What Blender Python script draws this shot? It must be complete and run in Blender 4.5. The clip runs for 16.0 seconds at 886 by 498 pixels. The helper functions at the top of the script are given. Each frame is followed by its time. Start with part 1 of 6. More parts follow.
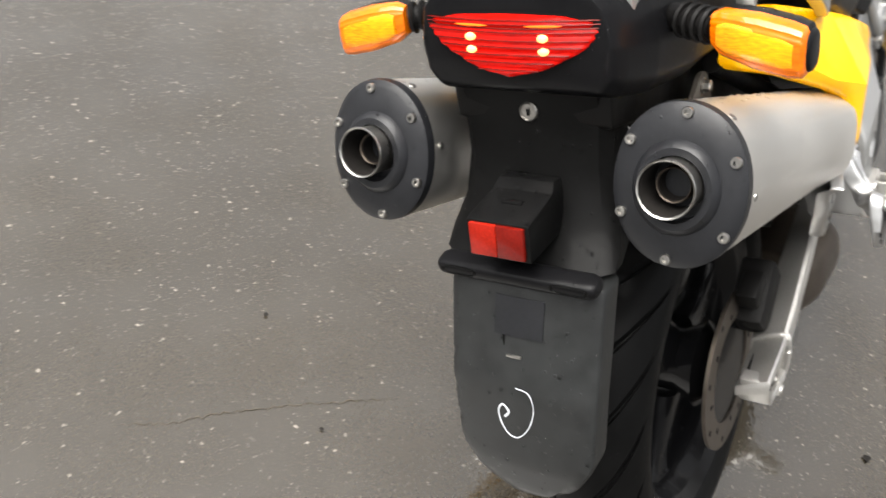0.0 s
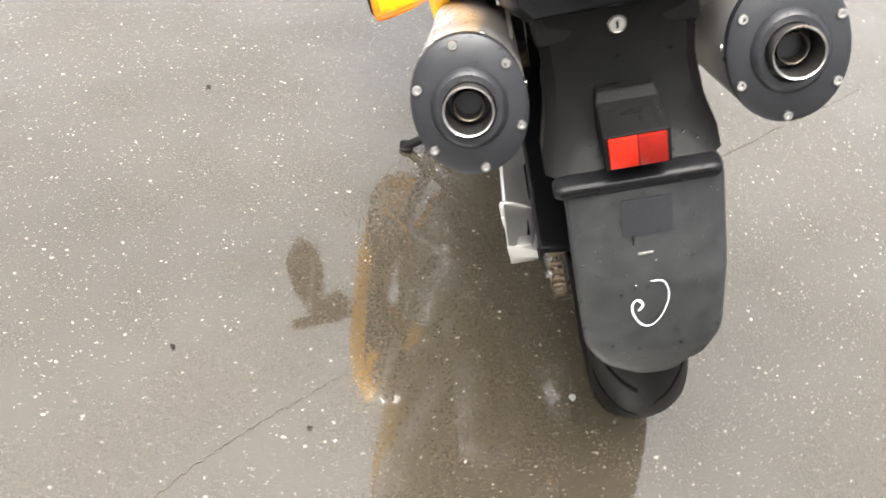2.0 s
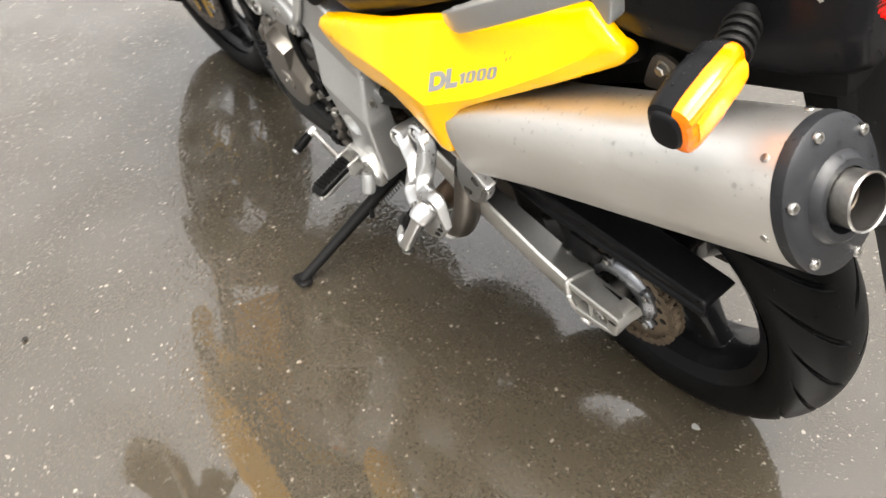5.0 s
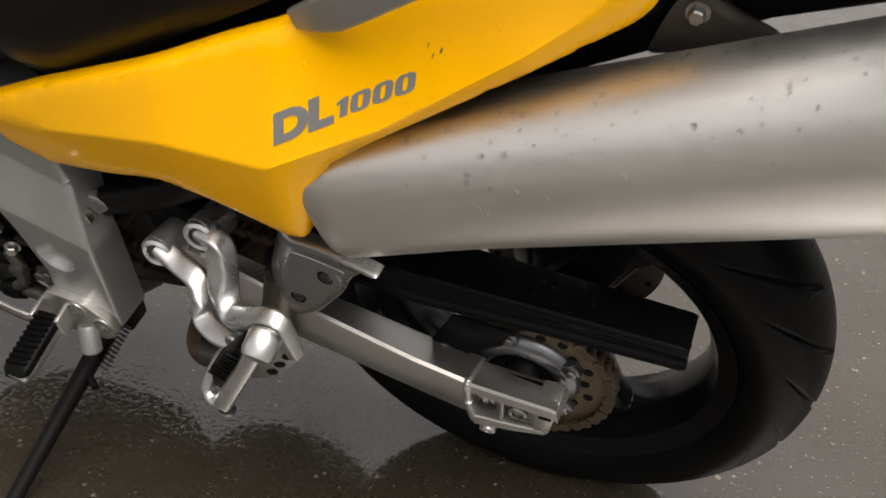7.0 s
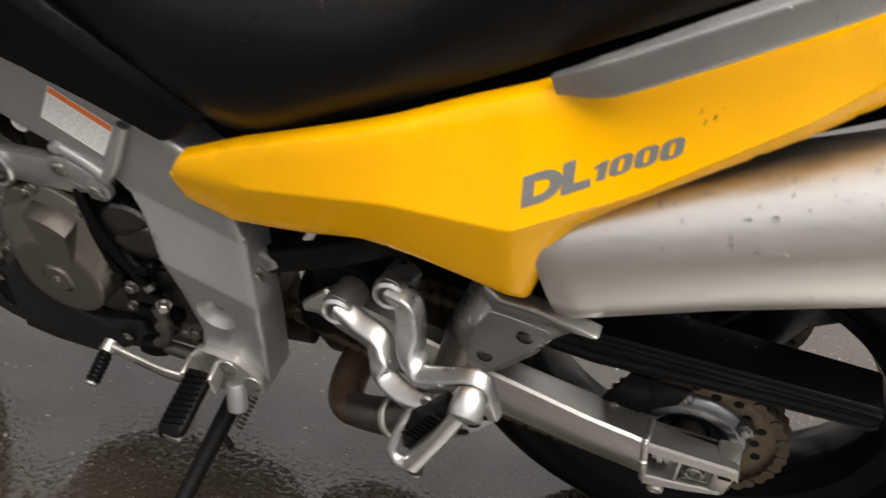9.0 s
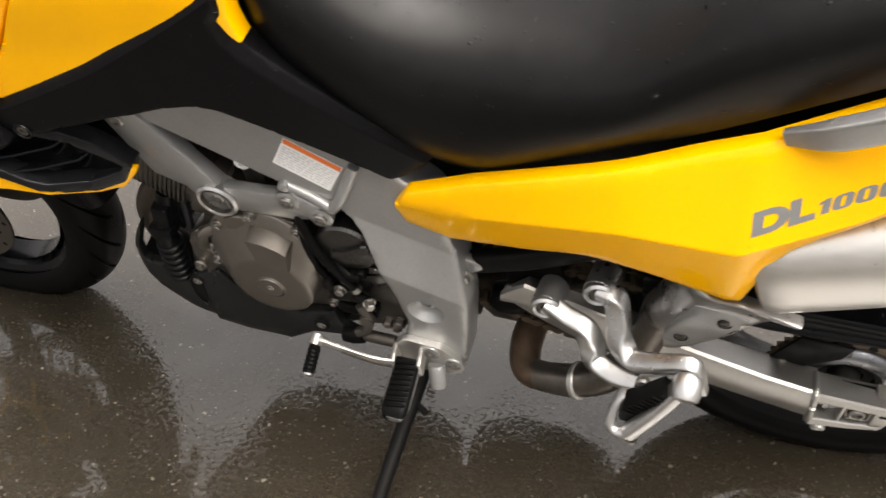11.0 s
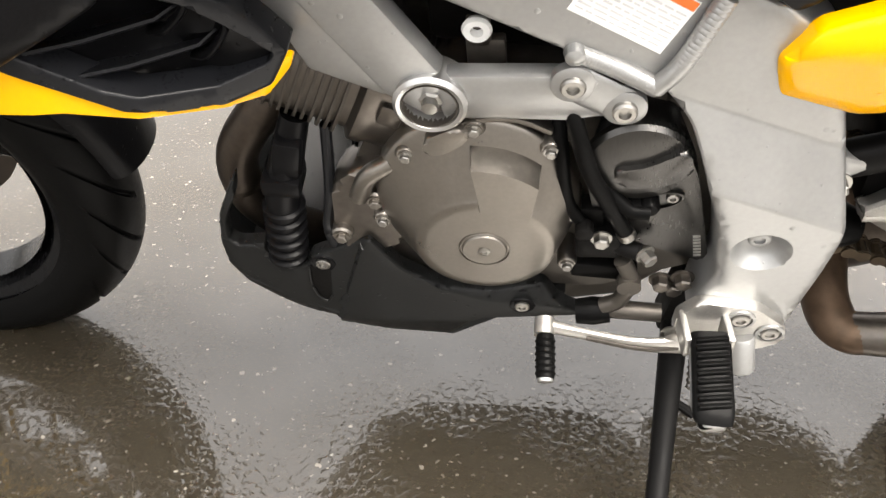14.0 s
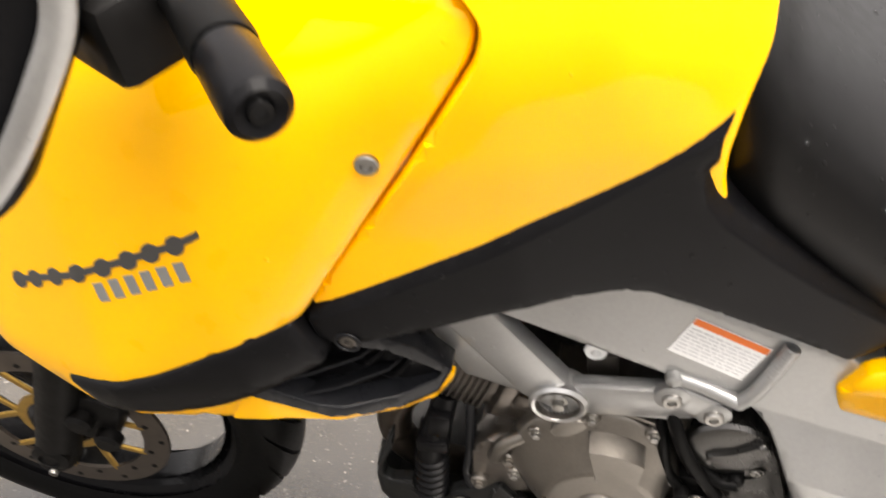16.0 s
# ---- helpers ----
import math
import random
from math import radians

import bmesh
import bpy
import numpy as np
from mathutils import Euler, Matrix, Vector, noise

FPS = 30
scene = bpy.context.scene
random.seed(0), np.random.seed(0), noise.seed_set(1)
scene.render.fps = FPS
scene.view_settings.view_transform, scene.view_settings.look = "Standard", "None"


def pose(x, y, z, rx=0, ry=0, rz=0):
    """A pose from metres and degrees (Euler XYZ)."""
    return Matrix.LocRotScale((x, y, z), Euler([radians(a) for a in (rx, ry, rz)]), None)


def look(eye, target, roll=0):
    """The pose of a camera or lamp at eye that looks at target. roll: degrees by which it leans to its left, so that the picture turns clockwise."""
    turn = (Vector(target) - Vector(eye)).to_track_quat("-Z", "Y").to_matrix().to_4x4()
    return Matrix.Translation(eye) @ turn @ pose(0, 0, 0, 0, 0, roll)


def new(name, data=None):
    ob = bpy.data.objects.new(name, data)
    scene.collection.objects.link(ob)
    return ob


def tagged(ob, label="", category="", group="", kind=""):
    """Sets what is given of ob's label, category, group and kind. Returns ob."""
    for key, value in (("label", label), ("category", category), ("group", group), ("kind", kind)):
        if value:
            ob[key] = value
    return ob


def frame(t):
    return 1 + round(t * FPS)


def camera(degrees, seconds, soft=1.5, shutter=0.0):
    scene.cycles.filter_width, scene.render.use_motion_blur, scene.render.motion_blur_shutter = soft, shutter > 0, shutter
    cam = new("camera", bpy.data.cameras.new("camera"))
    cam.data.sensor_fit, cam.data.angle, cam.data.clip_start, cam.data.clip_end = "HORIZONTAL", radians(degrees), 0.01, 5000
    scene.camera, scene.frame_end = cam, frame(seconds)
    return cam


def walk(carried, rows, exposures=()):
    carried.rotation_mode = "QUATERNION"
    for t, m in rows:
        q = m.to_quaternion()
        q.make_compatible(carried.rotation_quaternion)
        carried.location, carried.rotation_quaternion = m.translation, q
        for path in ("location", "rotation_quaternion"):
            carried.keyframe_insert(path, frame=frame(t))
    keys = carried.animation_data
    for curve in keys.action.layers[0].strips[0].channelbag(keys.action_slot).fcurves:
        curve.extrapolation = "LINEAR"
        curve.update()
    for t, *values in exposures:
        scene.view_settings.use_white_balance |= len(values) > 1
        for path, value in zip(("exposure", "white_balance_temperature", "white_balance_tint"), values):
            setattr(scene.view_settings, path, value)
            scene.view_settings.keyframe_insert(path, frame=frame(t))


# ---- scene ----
# ---- camera ----
cam = camera(51.2, 16.0, shutter=0.4)
# the motorcycle leans on its stand: its own upright axes to the level ground
LEAN = pose(0, 0, -0.019, 18.0, -1.417, 0)
PATH = [
    (0, (1.0833, 0.409, 1.2145), (-0.3235, -0.6134, 0.229), -9.57),
    (0.5, (1.0892, 0.3032, 1.2332), (-0.4186, -0.4469, 0.154), -10.09),
    (1, (1.0911, 0.1773, 1.2771), (-0.4241, -0.3796, 0.0971), -11.87),
    (1.5, (1.1543, 0.0252, 1.31), (-0.3788, -0.331, 0.0771), -12.53),
    (2, (1.2092, -0.105, 1.325), (-0.3325, -0.3282, 0.07), -14.4),
    (2.5, (1.1155, -0.2479, 1.3527), (-0.373, -0.3705, 0.0225), -16.8),
    (3, (1.0214, -0.3751, 1.3924), (-0.4244, -0.3735, 0.011), -18.66),
    (3.2, (1.0294, -0.4261, 1.4111), (-0.4232, -0.3477, 0.0385), -18.93),
    (5.3, (0.6264, -0.6834, 1.4497), (-0.5735, 0.0002, 0.0027), -20.76),
    (5.5, (0.5874, -0.7212, 1.4306), (-0.544, 0.1085, 0.005), -17.66),
    (6, (0.4579, -0.7516, 1.3849), (-0.4727, 0.3188, -0.0252), -13.13),
    (6.5, (0.3105, -0.7149, 1.2932), (-0.4442, 0.4709, -0.1298), -11.52),
    (7, (0.2203, -0.6705, 1.2071), (-0.408, 0.5399, -0.257), -8.98),
    (7.5, (0.167, -0.6736, 1.1613), (-0.3487, 0.5712, -0.3175), -5.58),
    (8, (0.1273, -0.6953, 1.1491), (-0.3517, 0.6122, -0.2857), -3.74),
    (8.5, (0.0812, -0.7159, 1.1726), (-0.4533, 0.6063, -0.2299), -4.96),
    (9, (0.0226, -0.7403, 1.2368), (-0.5839, 0.5604, -0.1543), -7.13),
    (9.2, (0.0059, -0.7608, 1.2753), (-0.614, 0.5373, -0.1142), -7.38),
    (11.3, (-0.2534, -0.7931, 1.4659), (-0.8032, 0.3132, -0.1073), -14.55),
    (11.5, (-0.318, -0.7897, 1.4515), (-0.856, 0.3197, -0.1228), -14.98),
    (12, (-0.4835, -0.7515, 1.392), (-0.9595, 0.387, -0.1822), -13.91),
    (12.5, (-0.5768, -0.7135, 1.3013), (-1.0181, 0.5325, -0.1994), -12.29),
    (13, (-0.6281, -0.6732, 1.2071), (-1.0365, 0.613, -0.2688), -11.58),
    (13.5, (-0.6605, -0.6461, 1.1372), (-1.0091, 0.5515, -0.426), -11.03),
    (14, (-0.6914, -0.6612, 1.105), (-0.9522, 0.5174, -0.4903), -9.2),
    (14.5, (-0.6971, -0.676, 1.1165), (-0.9425, 0.5656, -0.4322), -8.39),
    (15, (-0.6901, -0.6805, 1.1712), (-0.9708, 0.6169, -0.3232), -8.98),
    (15.5, (-0.6963, -0.6855, 1.263), (-1.0219, 0.6583, -0.1821), -9.93),
    (16, (-0.7001, -0.6773, 1.364), (-1.155, 0.6718, -0.0417), -12.79),
]
EXPOSURES = [(0, 1.9, 6600, 10), (0.5, 2.3, 6600, 10), (1.5, 2.6, 6600, 10), (2.2, 2.95, 6600, 10), (3.2, 2.9, 6600, 10), (5.3, 2.45, 6800, 10), (6, 1.56, 6900, 12), (7, 1.2, 6900, 13), (7.6, 1.98, 6800, 11), (8.4, 1.85, 6800, 11), (9.2, 1.25, 6900, 13), (11.3, 2.0, 7000, 13), (12.5, 2.62, 7000, 12), (14.5, 2.82, 6900, 11), (15.5, 2.55, 7000, 6), (16, 2.35, 7000, 14)]
walk(cam, [(t, LEAN @ look(eye, target, roll)) for t, eye, target, roll in PATH], EXPOSURES)

# ---- light: a bright overcast sky ----
world = bpy.data.worlds.new("overcast")
scene.world = world
world.use_nodes = True
wn, wl = world.node_tree.nodes, world.node_tree.links
sky = wn.new("ShaderNodeTexSky")
sky.sky_type, sky.sun_disc = "NISHITA", False
sky.sun_elevation, sky.sun_rotation = radians(76), radians(100)
sky.air_density, sky.dust_density = 1.0, 6.0
grey = wn.new("ShaderNodeHueSaturation")
grey.inputs["Saturation"].default_value = 0.12
wl.new(sky.outputs[0], grey.inputs["Color"])
wl.new(grey.outputs[0], wn["Background"].inputs["Color"])
wn["Background"].inputs["Strength"].default_value = 0.099
sun = new("sun", bpy.data.lights.new("sun", "SUN"))
sun.data.energy, sun.data.angle, sun.data.color = 2.3, radians(60), (1.0, 0.97, 0.92)
sun.matrix_world = look((2.6, -1.2, 6), (0, 0, 0))


# ---- materials ----
def mat(name, col, rough=0.4, metal=0.0, coat=0.0, coat_rough=0.06, vary=0.12, grain=80.0, bump=0.1, drops=0.0,
        streak=(1, 1, 1), spec=0.5, emit=None, depth=0.0006):
    m = bpy.data.materials.new(name)
    m.use_nodes = True
    n, l = m.node_tree.nodes, m.node_tree.links
    p = n["Principled BSDF"]
    p.inputs["Metallic"].default_value = metal
    p.inputs["Coat Weight"].default_value = coat
    p.inputs["Coat Roughness"].default_value = coat_rough
    p.inputs["Specular IOR Level"].default_value = spec
    co = n.new("ShaderNodeTexCoord")
    mp = n.new("ShaderNodeMapping")
    mp.inputs["Scale"].default_value = streak
    l.new(co.outputs["Object"], mp.inputs["Vector"])
    fine, wide = n.new("ShaderNodeTexNoise"), n.new("ShaderNodeTexNoise")
    fine.inputs["Scale"].default_value, fine.inputs["Detail"].default_value = grain, 5
    wide.inputs["Scale"].default_value, wide.inputs["Detail"].default_value = grain / 11, 4
    l.new(mp.outputs[0], fine.inputs["Vector"])
    l.new(co.outputs["Object"], wide.inputs["Vector"])
    both = n.new("ShaderNodeMath")
    both.operation = "MULTIPLY_ADD"
    both.inputs[1].default_value = 0.5
    half = n.new("ShaderNodeMath")
    half.operation = "MULTIPLY"
    half.inputs[1].default_value = 0.5
    l.new(wide.outputs["Fac"], half.inputs[0])
    l.new(fine.outputs["Fac"], both.inputs[0])
    l.new(half.outputs[0], both.inputs[2])
    tint = n.new("ShaderNodeMapRange")
    tint.inputs["From Min"].default_value, tint.inputs["From Max"].default_value = 0.3, 0.7
    tint.inputs["To Min"].default_value, tint.inputs["To Max"].default_value = 1 - vary, 1 + vary
    l.new(both.outputs[0], tint.inputs["Value"])
    mul = n.new("ShaderNodeVectorMath")
    mul.operation = "SCALE"
    mul.inputs[0].default_value = col
    l.new(tint.outputs[0], mul.inputs["Scale"])
    l.new(mul.outputs[0], p.inputs["Base Color"])
    rr = n.new("ShaderNodeMapRange")
    rr.inputs["From Min"].default_value, rr.inputs["From Max"].default_value = 0.3, 0.7
    rr.inputs["To Min"].default_value, rr.inputs["To Max"].default_value = max(0.02, rough * 0.8), rough * 1.25
    l.new(both.outputs[0], rr.inputs["Value"])
    l.new(rr.outputs[0], p.inputs["Roughness"])
    bp = n.new("ShaderNodeBump")
    bp.inputs["Strength"].default_value, bp.inputs["Distance"].default_value = bump, depth
    l.new(fine.outputs["Fac"], bp.inputs["Height"])
    last = bp
    if drops:
        # beads of rain: rounded bumps in a part of the cells
        vo = n.new("ShaderNodeTexVoronoi")
        vo.inputs["Scale"].default_value = 170
        l.new(co.outputs["Object"], vo.inputs["Vector"])
        sep = n.new("ShaderNodeSeparateColor")
        l.new(vo.outputs["Color"], sep.inputs[0])
        size = n.new("ShaderNodeMapRange")
        size.inputs["From Min"].default_value, size.inputs["From Max"].default_value = 1 - drops, 1.0
        size.inputs["To Min"].default_value, size.inputs["To Max"].default_value = 0.0, 0.42
        l.new(sep.outputs[0], size.inputs["Value"])
        sub = n.new("ShaderNodeMath")
        sub.operation = "SUBTRACT"
        sub.use_clamp = True
        l.new(size.outputs[0], sub.inputs[0])
        l.new(vo.outputs["Distance"], sub.inputs[1])
        root = n.new("ShaderNodeMath")
        root.operation = "POWER"
        root.inputs[1].default_value = 0.5
        l.new(sub.outputs[0], root.inputs[0])
        b2 = n.new("ShaderNodeBump")
        b2.inputs["Strength"].default_value, b2.inputs["Distance"].default_value = 0.6, 0.0015
        l.new(root.outputs[0], b2.inputs["Height"])
        l.new(bp.outputs[0], b2.inputs["Normal"])
        last = b2
        l.new(b2.outputs[0], p.inputs["Coat Normal"])
    l.new(last.outputs[0], p.inputs["Normal"])
    if emit:
        p.inputs["Emission Color"].default_value = (*emit[:3], 1)
        p.inputs["Emission Strength"].default_value = emit[3]
    return m


YELLOW = mat("yellow_paint", (0.92, 0.45, 0.0006), 0.30, coat=0.45, coat_rough=0.07, vary=0.03, grain=30, bump=0.02, drops=0.04, spec=0.05)
SILVER = mat("silver_frame_paint", (0.355, 0.357, 0.352), 0.38, metal=0.75, coat=0.25, coat_rough=0.2, vary=0.08, grain=220, bump=0.06, drops=0.05)
BRUSHED = mat("brushed_steel", (0.70, 0.685, 0.655), 0.41, metal=1.0, vary=0.04, grain=60, bump=0.0, streak=(1, 4, 4), drops=0.012)
CAST = mat("cast_engine_metal", (0.225, 0.208, 0.186), 0.33, metal=0.95, vary=0.10, grain=260, bump=0.12)
CASTMID = mat("dull_engine_metal", (0.145, 0.13, 0.115), 0.33, metal=0.9, vary=0.22, grain=140, bump=0.25)
COVERBLACK = mat("satin_black_cover", (0.0035, 0.0035, 0.004), 0.36, coat=0.05, coat_rough=0.14, vary=0.2, grain=400, bump=0.2, drops=0.08, spec=0.07)
PAN_BLACK = mat("rubbed_black_plastic", (0.011, 0.0115, 0.0115), 0.4, coat=0.06, coat_rough=0.15, vary=0.3, grain=120, bump=0.2, drops=0.16, spec=0.15)
DARKCASE = mat("dark_case_metal", (0.085, 0.083, 0.080), 0.30, metal=0.95, vary=0.15, grain=140, bump=0.12, streak=(4, 1, 1))
CASTDARK = mat("stained_engine_metal", (0.085, 0.076, 0.066), 0.45, metal=0.7, vary=0.3, grain=90, bump=0.4)
ALU = mat("bare_aluminium", (0.55, 0.54, 0.515), 0.42, metal=0.95, vary=0.2, grain=110, bump=0.12, streak=(2, 8, 8), drops=0.05)
POLISHED = mat("satin_aluminium", (0.54, 0.54, 0.535), 0.31, metal=0.95, vary=0.08, grain=90, bump=0.05, drops=0.12)
STEEL = mat("bolt_steel", (0.33, 0.32, 0.30), 0.32, metal=1.0, vary=0.2, grain=300, bump=0.1)
BLACK = mat("black_plastic", (0.0045, 0.0045, 0.005), 0.34, coat=0.07, coat_rough=0.10, vary=0.2, grain=400, bump=0.2, drops=0.10, spec=0.06)
GLOSSBLACK = mat("satin_black_plastic", (0.008, 0.0085, 0.010), 0.3, coat=0.12, coat_rough=0.12, vary=0.15, grain=400, bump=0.1, drops=0.14, spec=0.12)
CAPBLACK = mat("black_cap_plastic", (0.009, 0.0095, 0.011), 0.42, coat=0.10, coat_rough=0.2, vary=0.25, grain=200, bump=0.2, drops=0.06, spec=0.22)
MATT = mat("matt_black", (0.0032, 0.0030, 0.0029), 0.5, vary=0.4, grain=90, bump=0.3, spec=0.12)
RUBBER = mat("tyre_rubber", (0.003, 0.003, 0.003), 0.42, vary=0.35, grain=200, bump=0.25, coat=0.015, coat_rough=0.2, spec=0.06, drops=0.03)
VINYL = mat("seat_vinyl", (0.0028, 0.0028, 0.003), 0.40, vary=0.3, grain=60, bump=0.15, coat=0.07, coat_rough=0.28, drops=0.08, spec=0.14)
FENDER = mat("grey_fender_plastic", (0.011, 0.0118, 0.012), 0.42, vary=0.5, grain=45, bump=0.2, coat=0.07, coat_rough=0.25, spec=0.28, drops=0.14)
HANGER = mat("dark_hanger_plastic", (0.0035, 0.0035, 0.0035), 0.4, coat=0.03, coat_rough=0.12, vary=0.3, grain=200, bump=0.2, drops=0.14, spec=0.05)
RIM = mat("black_rim_paint", (0.004, 0.004, 0.0045), 0.24, coat=0.10, vary=0.2, grain=60, bump=0.05, spec=0.12)
GOLD = mat("gold_anodised", (0.42, 0.26, 0.06), 0.38, metal=0.9, vary=0.3, grain=80, bump=0.1)
DISC = mat("worn_disc_steel", (0.13, 0.11, 0.092), 0.42, metal=0.9, vary=0.3, grain=60, bump=0.15, streak=(1, 1, 1))
CARRIER = mat("dull_carrier_metal", (0.17, 0.175, 0.185), 0.28, metal=0.95, vary=0.2, grain=90, bump=0.1)
CHAIN = mat("grimy_chain", (0.10, 0.075, 0.05), 0.5, metal=0.7, vary=0.35, grain=200, bump=0.4)
SPROCKET = mat("greasy_sprocket", (0.17, 0.13, 0.09), 0.5, metal=0.7, vary=0.3, grain=90, bump=0.3)
RUST = mat("heat_stained_pipe", (0.135, 0.09, 0.06), 0.45, metal=0.7, vary=0.5, grain=70, bump=0.35)
PIPE = mat("sooty_steel", (0.06, 0.048, 0.038), 0.42, metal=0.8, vary=0.4, grain=150, bump=0.3)
SOOT = mat("soot", (0.006, 0.005, 0.0042), 0.8, vary=0.5, grain=120, bump=0.4, spec=0.2)
AMBER = mat("amber_lens", (0.60, 0.125, 0.001), 0.10, coat=0.2, vary=0.35, grain=60, bump=0.3, streak=(1, 1, 4), spec=0.3)
AMBERGLOW = mat("amber_reflector", (0.82, 0.27, 0.004), 0.2, coat=0.2, vary=0.6, grain=110, bump=0.5, streak=(1, 1, 5), spec=0.2)
RED = mat("red_reflector", (0.21, 0.008, 0.003), 0.2, coat=0.12, vary=0.35, grain=420, bump=0.5, spec=0.15)
DIMRED = mat("dark_red_reflector", (0.10, 0.004, 0.002), 0.2, coat=0.12, vary=0.3, grain=420, bump=0.5, spec=0.15)
TAILRED = mat("lit_red_lens", (0.36, 0.003, 0.0015), 0.2, coat=0.05, vary=0.75, grain=70, bump=0.4, streak=(1, 1, 5), spec=0.08, emit=(1.0, 0.010, 0.003, 0.06))
HALO = mat("glowing_lens", (0.8, 0.10, 0.01), 0.2, spec=0.1, emit=(1.0, 0.16, 0.01, 0.22))
BULB = mat("lit_bulb", (1.0, 0.45, 0.2), 0.2, emit=(1.0, 0.30, 0.07, 0.9))
WHITE = mat("white_label", (0.82, 0.82, 0.81), 0.4, vary=0.04, grain=200, bump=0.03)
ORANGE = mat("orange_label", (0.80, 0.18, 0.03), 0.4, vary=0.05)
INK = mat("grey_ink", (0.60, 0.60, 0.60), 0.5, vary=0.1)
DECAL = mat("grey_decal", (0.16, 0.16, 0.155), 0.35, coat=0.5, vary=0.1)
DARKDECAL = mat("black_decal", (0.03, 0.03, 0.03), 0.35, coat=0.5, vary=0.1)
CRACK = mat("crack_dirt", (0.045, 0.038, 0.029), 0.8, vary=0.3, grain=200, bump=0.3, spec=0.2)
CHALK = mat("white_chalk", (0.42, 0.44, 0.47), 0.8, vary=0.45, grain=500, bump=0.2)

WATER = bpy.data.materials.new("rain_water")
WATER.use_nodes = True
for key, v in (("Transmission Weight", 1.0), ("Roughness", 0.03), ("IOR", 1.33)):
    WATER.node_tree.nodes["Principled BSDF"].inputs[key].default_value = v


def asphalt():
    m = bpy.data.materials.new("wet_asphalt")
    m.use_nodes = True
    n, l = m.node_tree.nodes, m.node_tree.links
    p = n["Principled BSDF"]
    co = n.new("ShaderNodeTexCoord")

    def noise_tex(scale, detail=6.0):
        t = n.new("ShaderNodeTexNoise")
        t.inputs["Scale"].default_value, t.inputs["Detail"].default_value = scale, detail
        l.new(co.outputs["Object"], t.inputs["Vector"])
        return t

    def ramp(src, *stops):
        r = n.new("ShaderNodeValToRGB")
        e = r.color_ramp.elements
        while len(e) < len(stops):
            e.new(0.5)
        for el, (at, c) in zip(e, stops):
            el.position, el.color = at, (*c, 1) if len(c) == 3 else c
        l.new(src, r.inputs[0])
        return r

    def mix(fac, a, b):
        x = n.new("ShaderNodeMix")
        x.data_type = "RGBA"
        l.new(fac, x.inputs["Factor"])
        l.new(a, x.inputs["A"])
        l.new(b, x.inputs["B"])
        return x.outputs["Result"]

    def calc(kind, a, b):
        x = n.new("ShaderNodeMath")
        x.operation = kind
        for k, v in enumerate((a, b)):
            if isinstance(v, (int, float)):
                x.inputs[k].default_value = v
            else:
                l.new(v, x.inputs[k])
        return x.outputs[0]

    def span(src, lo, hi, a, b):
        x = n.new("ShaderNodeMapRange")
        for key, v in (("From Min", lo), ("From Max", hi), ("To Min", a), ("To Max", b)):
            x.inputs[key].default_value = v
        l.new(src, x.inputs["Value"])
        return x.outputs[0]

    wide, mid = noise_tex(1.3), noise_tex(165, 4)
    base = ramp(wide.outputs["Fac"], (0.3, (0.025, 0.0195, 0.0112)), (0.7, (0.034, 0.0268, 0.0158)))
    dark = ramp(wide.outputs["Fac"], (0.3, (0.013, 0.0100, 0.0056)), (0.7, (0.019, 0.0147, 0.0084)))
    out = mix(ramp(mid.outputs["Fac"], (0.30, (0, 0, 0)), (0.74, (1, 1, 1))).outputs[0], dark.outputs[0], base.outputs[0])
    # pale stone chips in the surface, of three sizes, with uneven outlines
    warp = n.new("ShaderNodeVectorMath")
    warp.operation = "MULTIPLY_ADD"
    wob = noise_tex(120, 2)
    l.new(wob.outputs["Color"], warp.inputs[0])
    warp.inputs[1].default_value = (0.010, 0.010, 0)
    l.new(co.outputs["Object"], warp.inputs[2])
    for scale, limit, share, pale in ((48, 0.17, 0.955, 1.0), (95, 0.25, 0.93, 0.85), (190, 0.32, 0.86, 0.42)):
        v = n.new("ShaderNodeTexVoronoi")
        v.inputs["Scale"].default_value = scale
        l.new(warp.outputs[0], v.inputs["Vector"])
        sep = n.new("ShaderNodeSeparateColor")
        l.new(v.outputs["Color"], sep.inputs[0])
        chosen = calc("MULTIPLY", calc("GREATER_THAN", sep.outputs[1], share), calc("LESS_THAN", v.outputs["Distance"], limit))
        chip = ramp(sep.outputs[0], (0.0, (0.05 * pale, 0.043 * pale, 0.034 * pale)), (1.0, (0.20 * pale, 0.18 * pale, 0.15 * pale)))
        out = mix(chosen, out, chip.outputs[0])
    l.new(out, p.inputs["Base Color"])
    p.inputs["Roughness"].default_value = 0.75
    p.inputs["Specular IOR Level"].default_value = 0.2
    # a film of water over it: level in the puddles, broken up by the grit where it is thin
    l.new(span(noise_tex(4.2, 7).outputs["Fac"], 0.36, 0.62, 0.80, 1.0), p.inputs["Coat Weight"])
    p.inputs["Coat IOR"].default_value = 1.85
    film = noise_tex(2.3, 5)
    thin = span(film.outputs["Fac"], 0.42, 0.57, 0.0, 1.0)
    l.new(span(thin, 0, 1, 0.015, 0.05), p.inputs["Coat Roughness"])
    bp = n.new("ShaderNodeBump")
    bp.inputs["Strength"].default_value, bp.inputs["Distance"].default_value = 0.35, 0.002
    l.new(noise_tex(240, 3).outputs["Fac"], bp.inputs["Height"])
    l.new(bp.outputs[0], p.inputs["Normal"])
    b2 = n.new("ShaderNodeBump")
    b2.inputs["Distance"].default_value = 0.0009
    grit = noise_tex(120, 3)
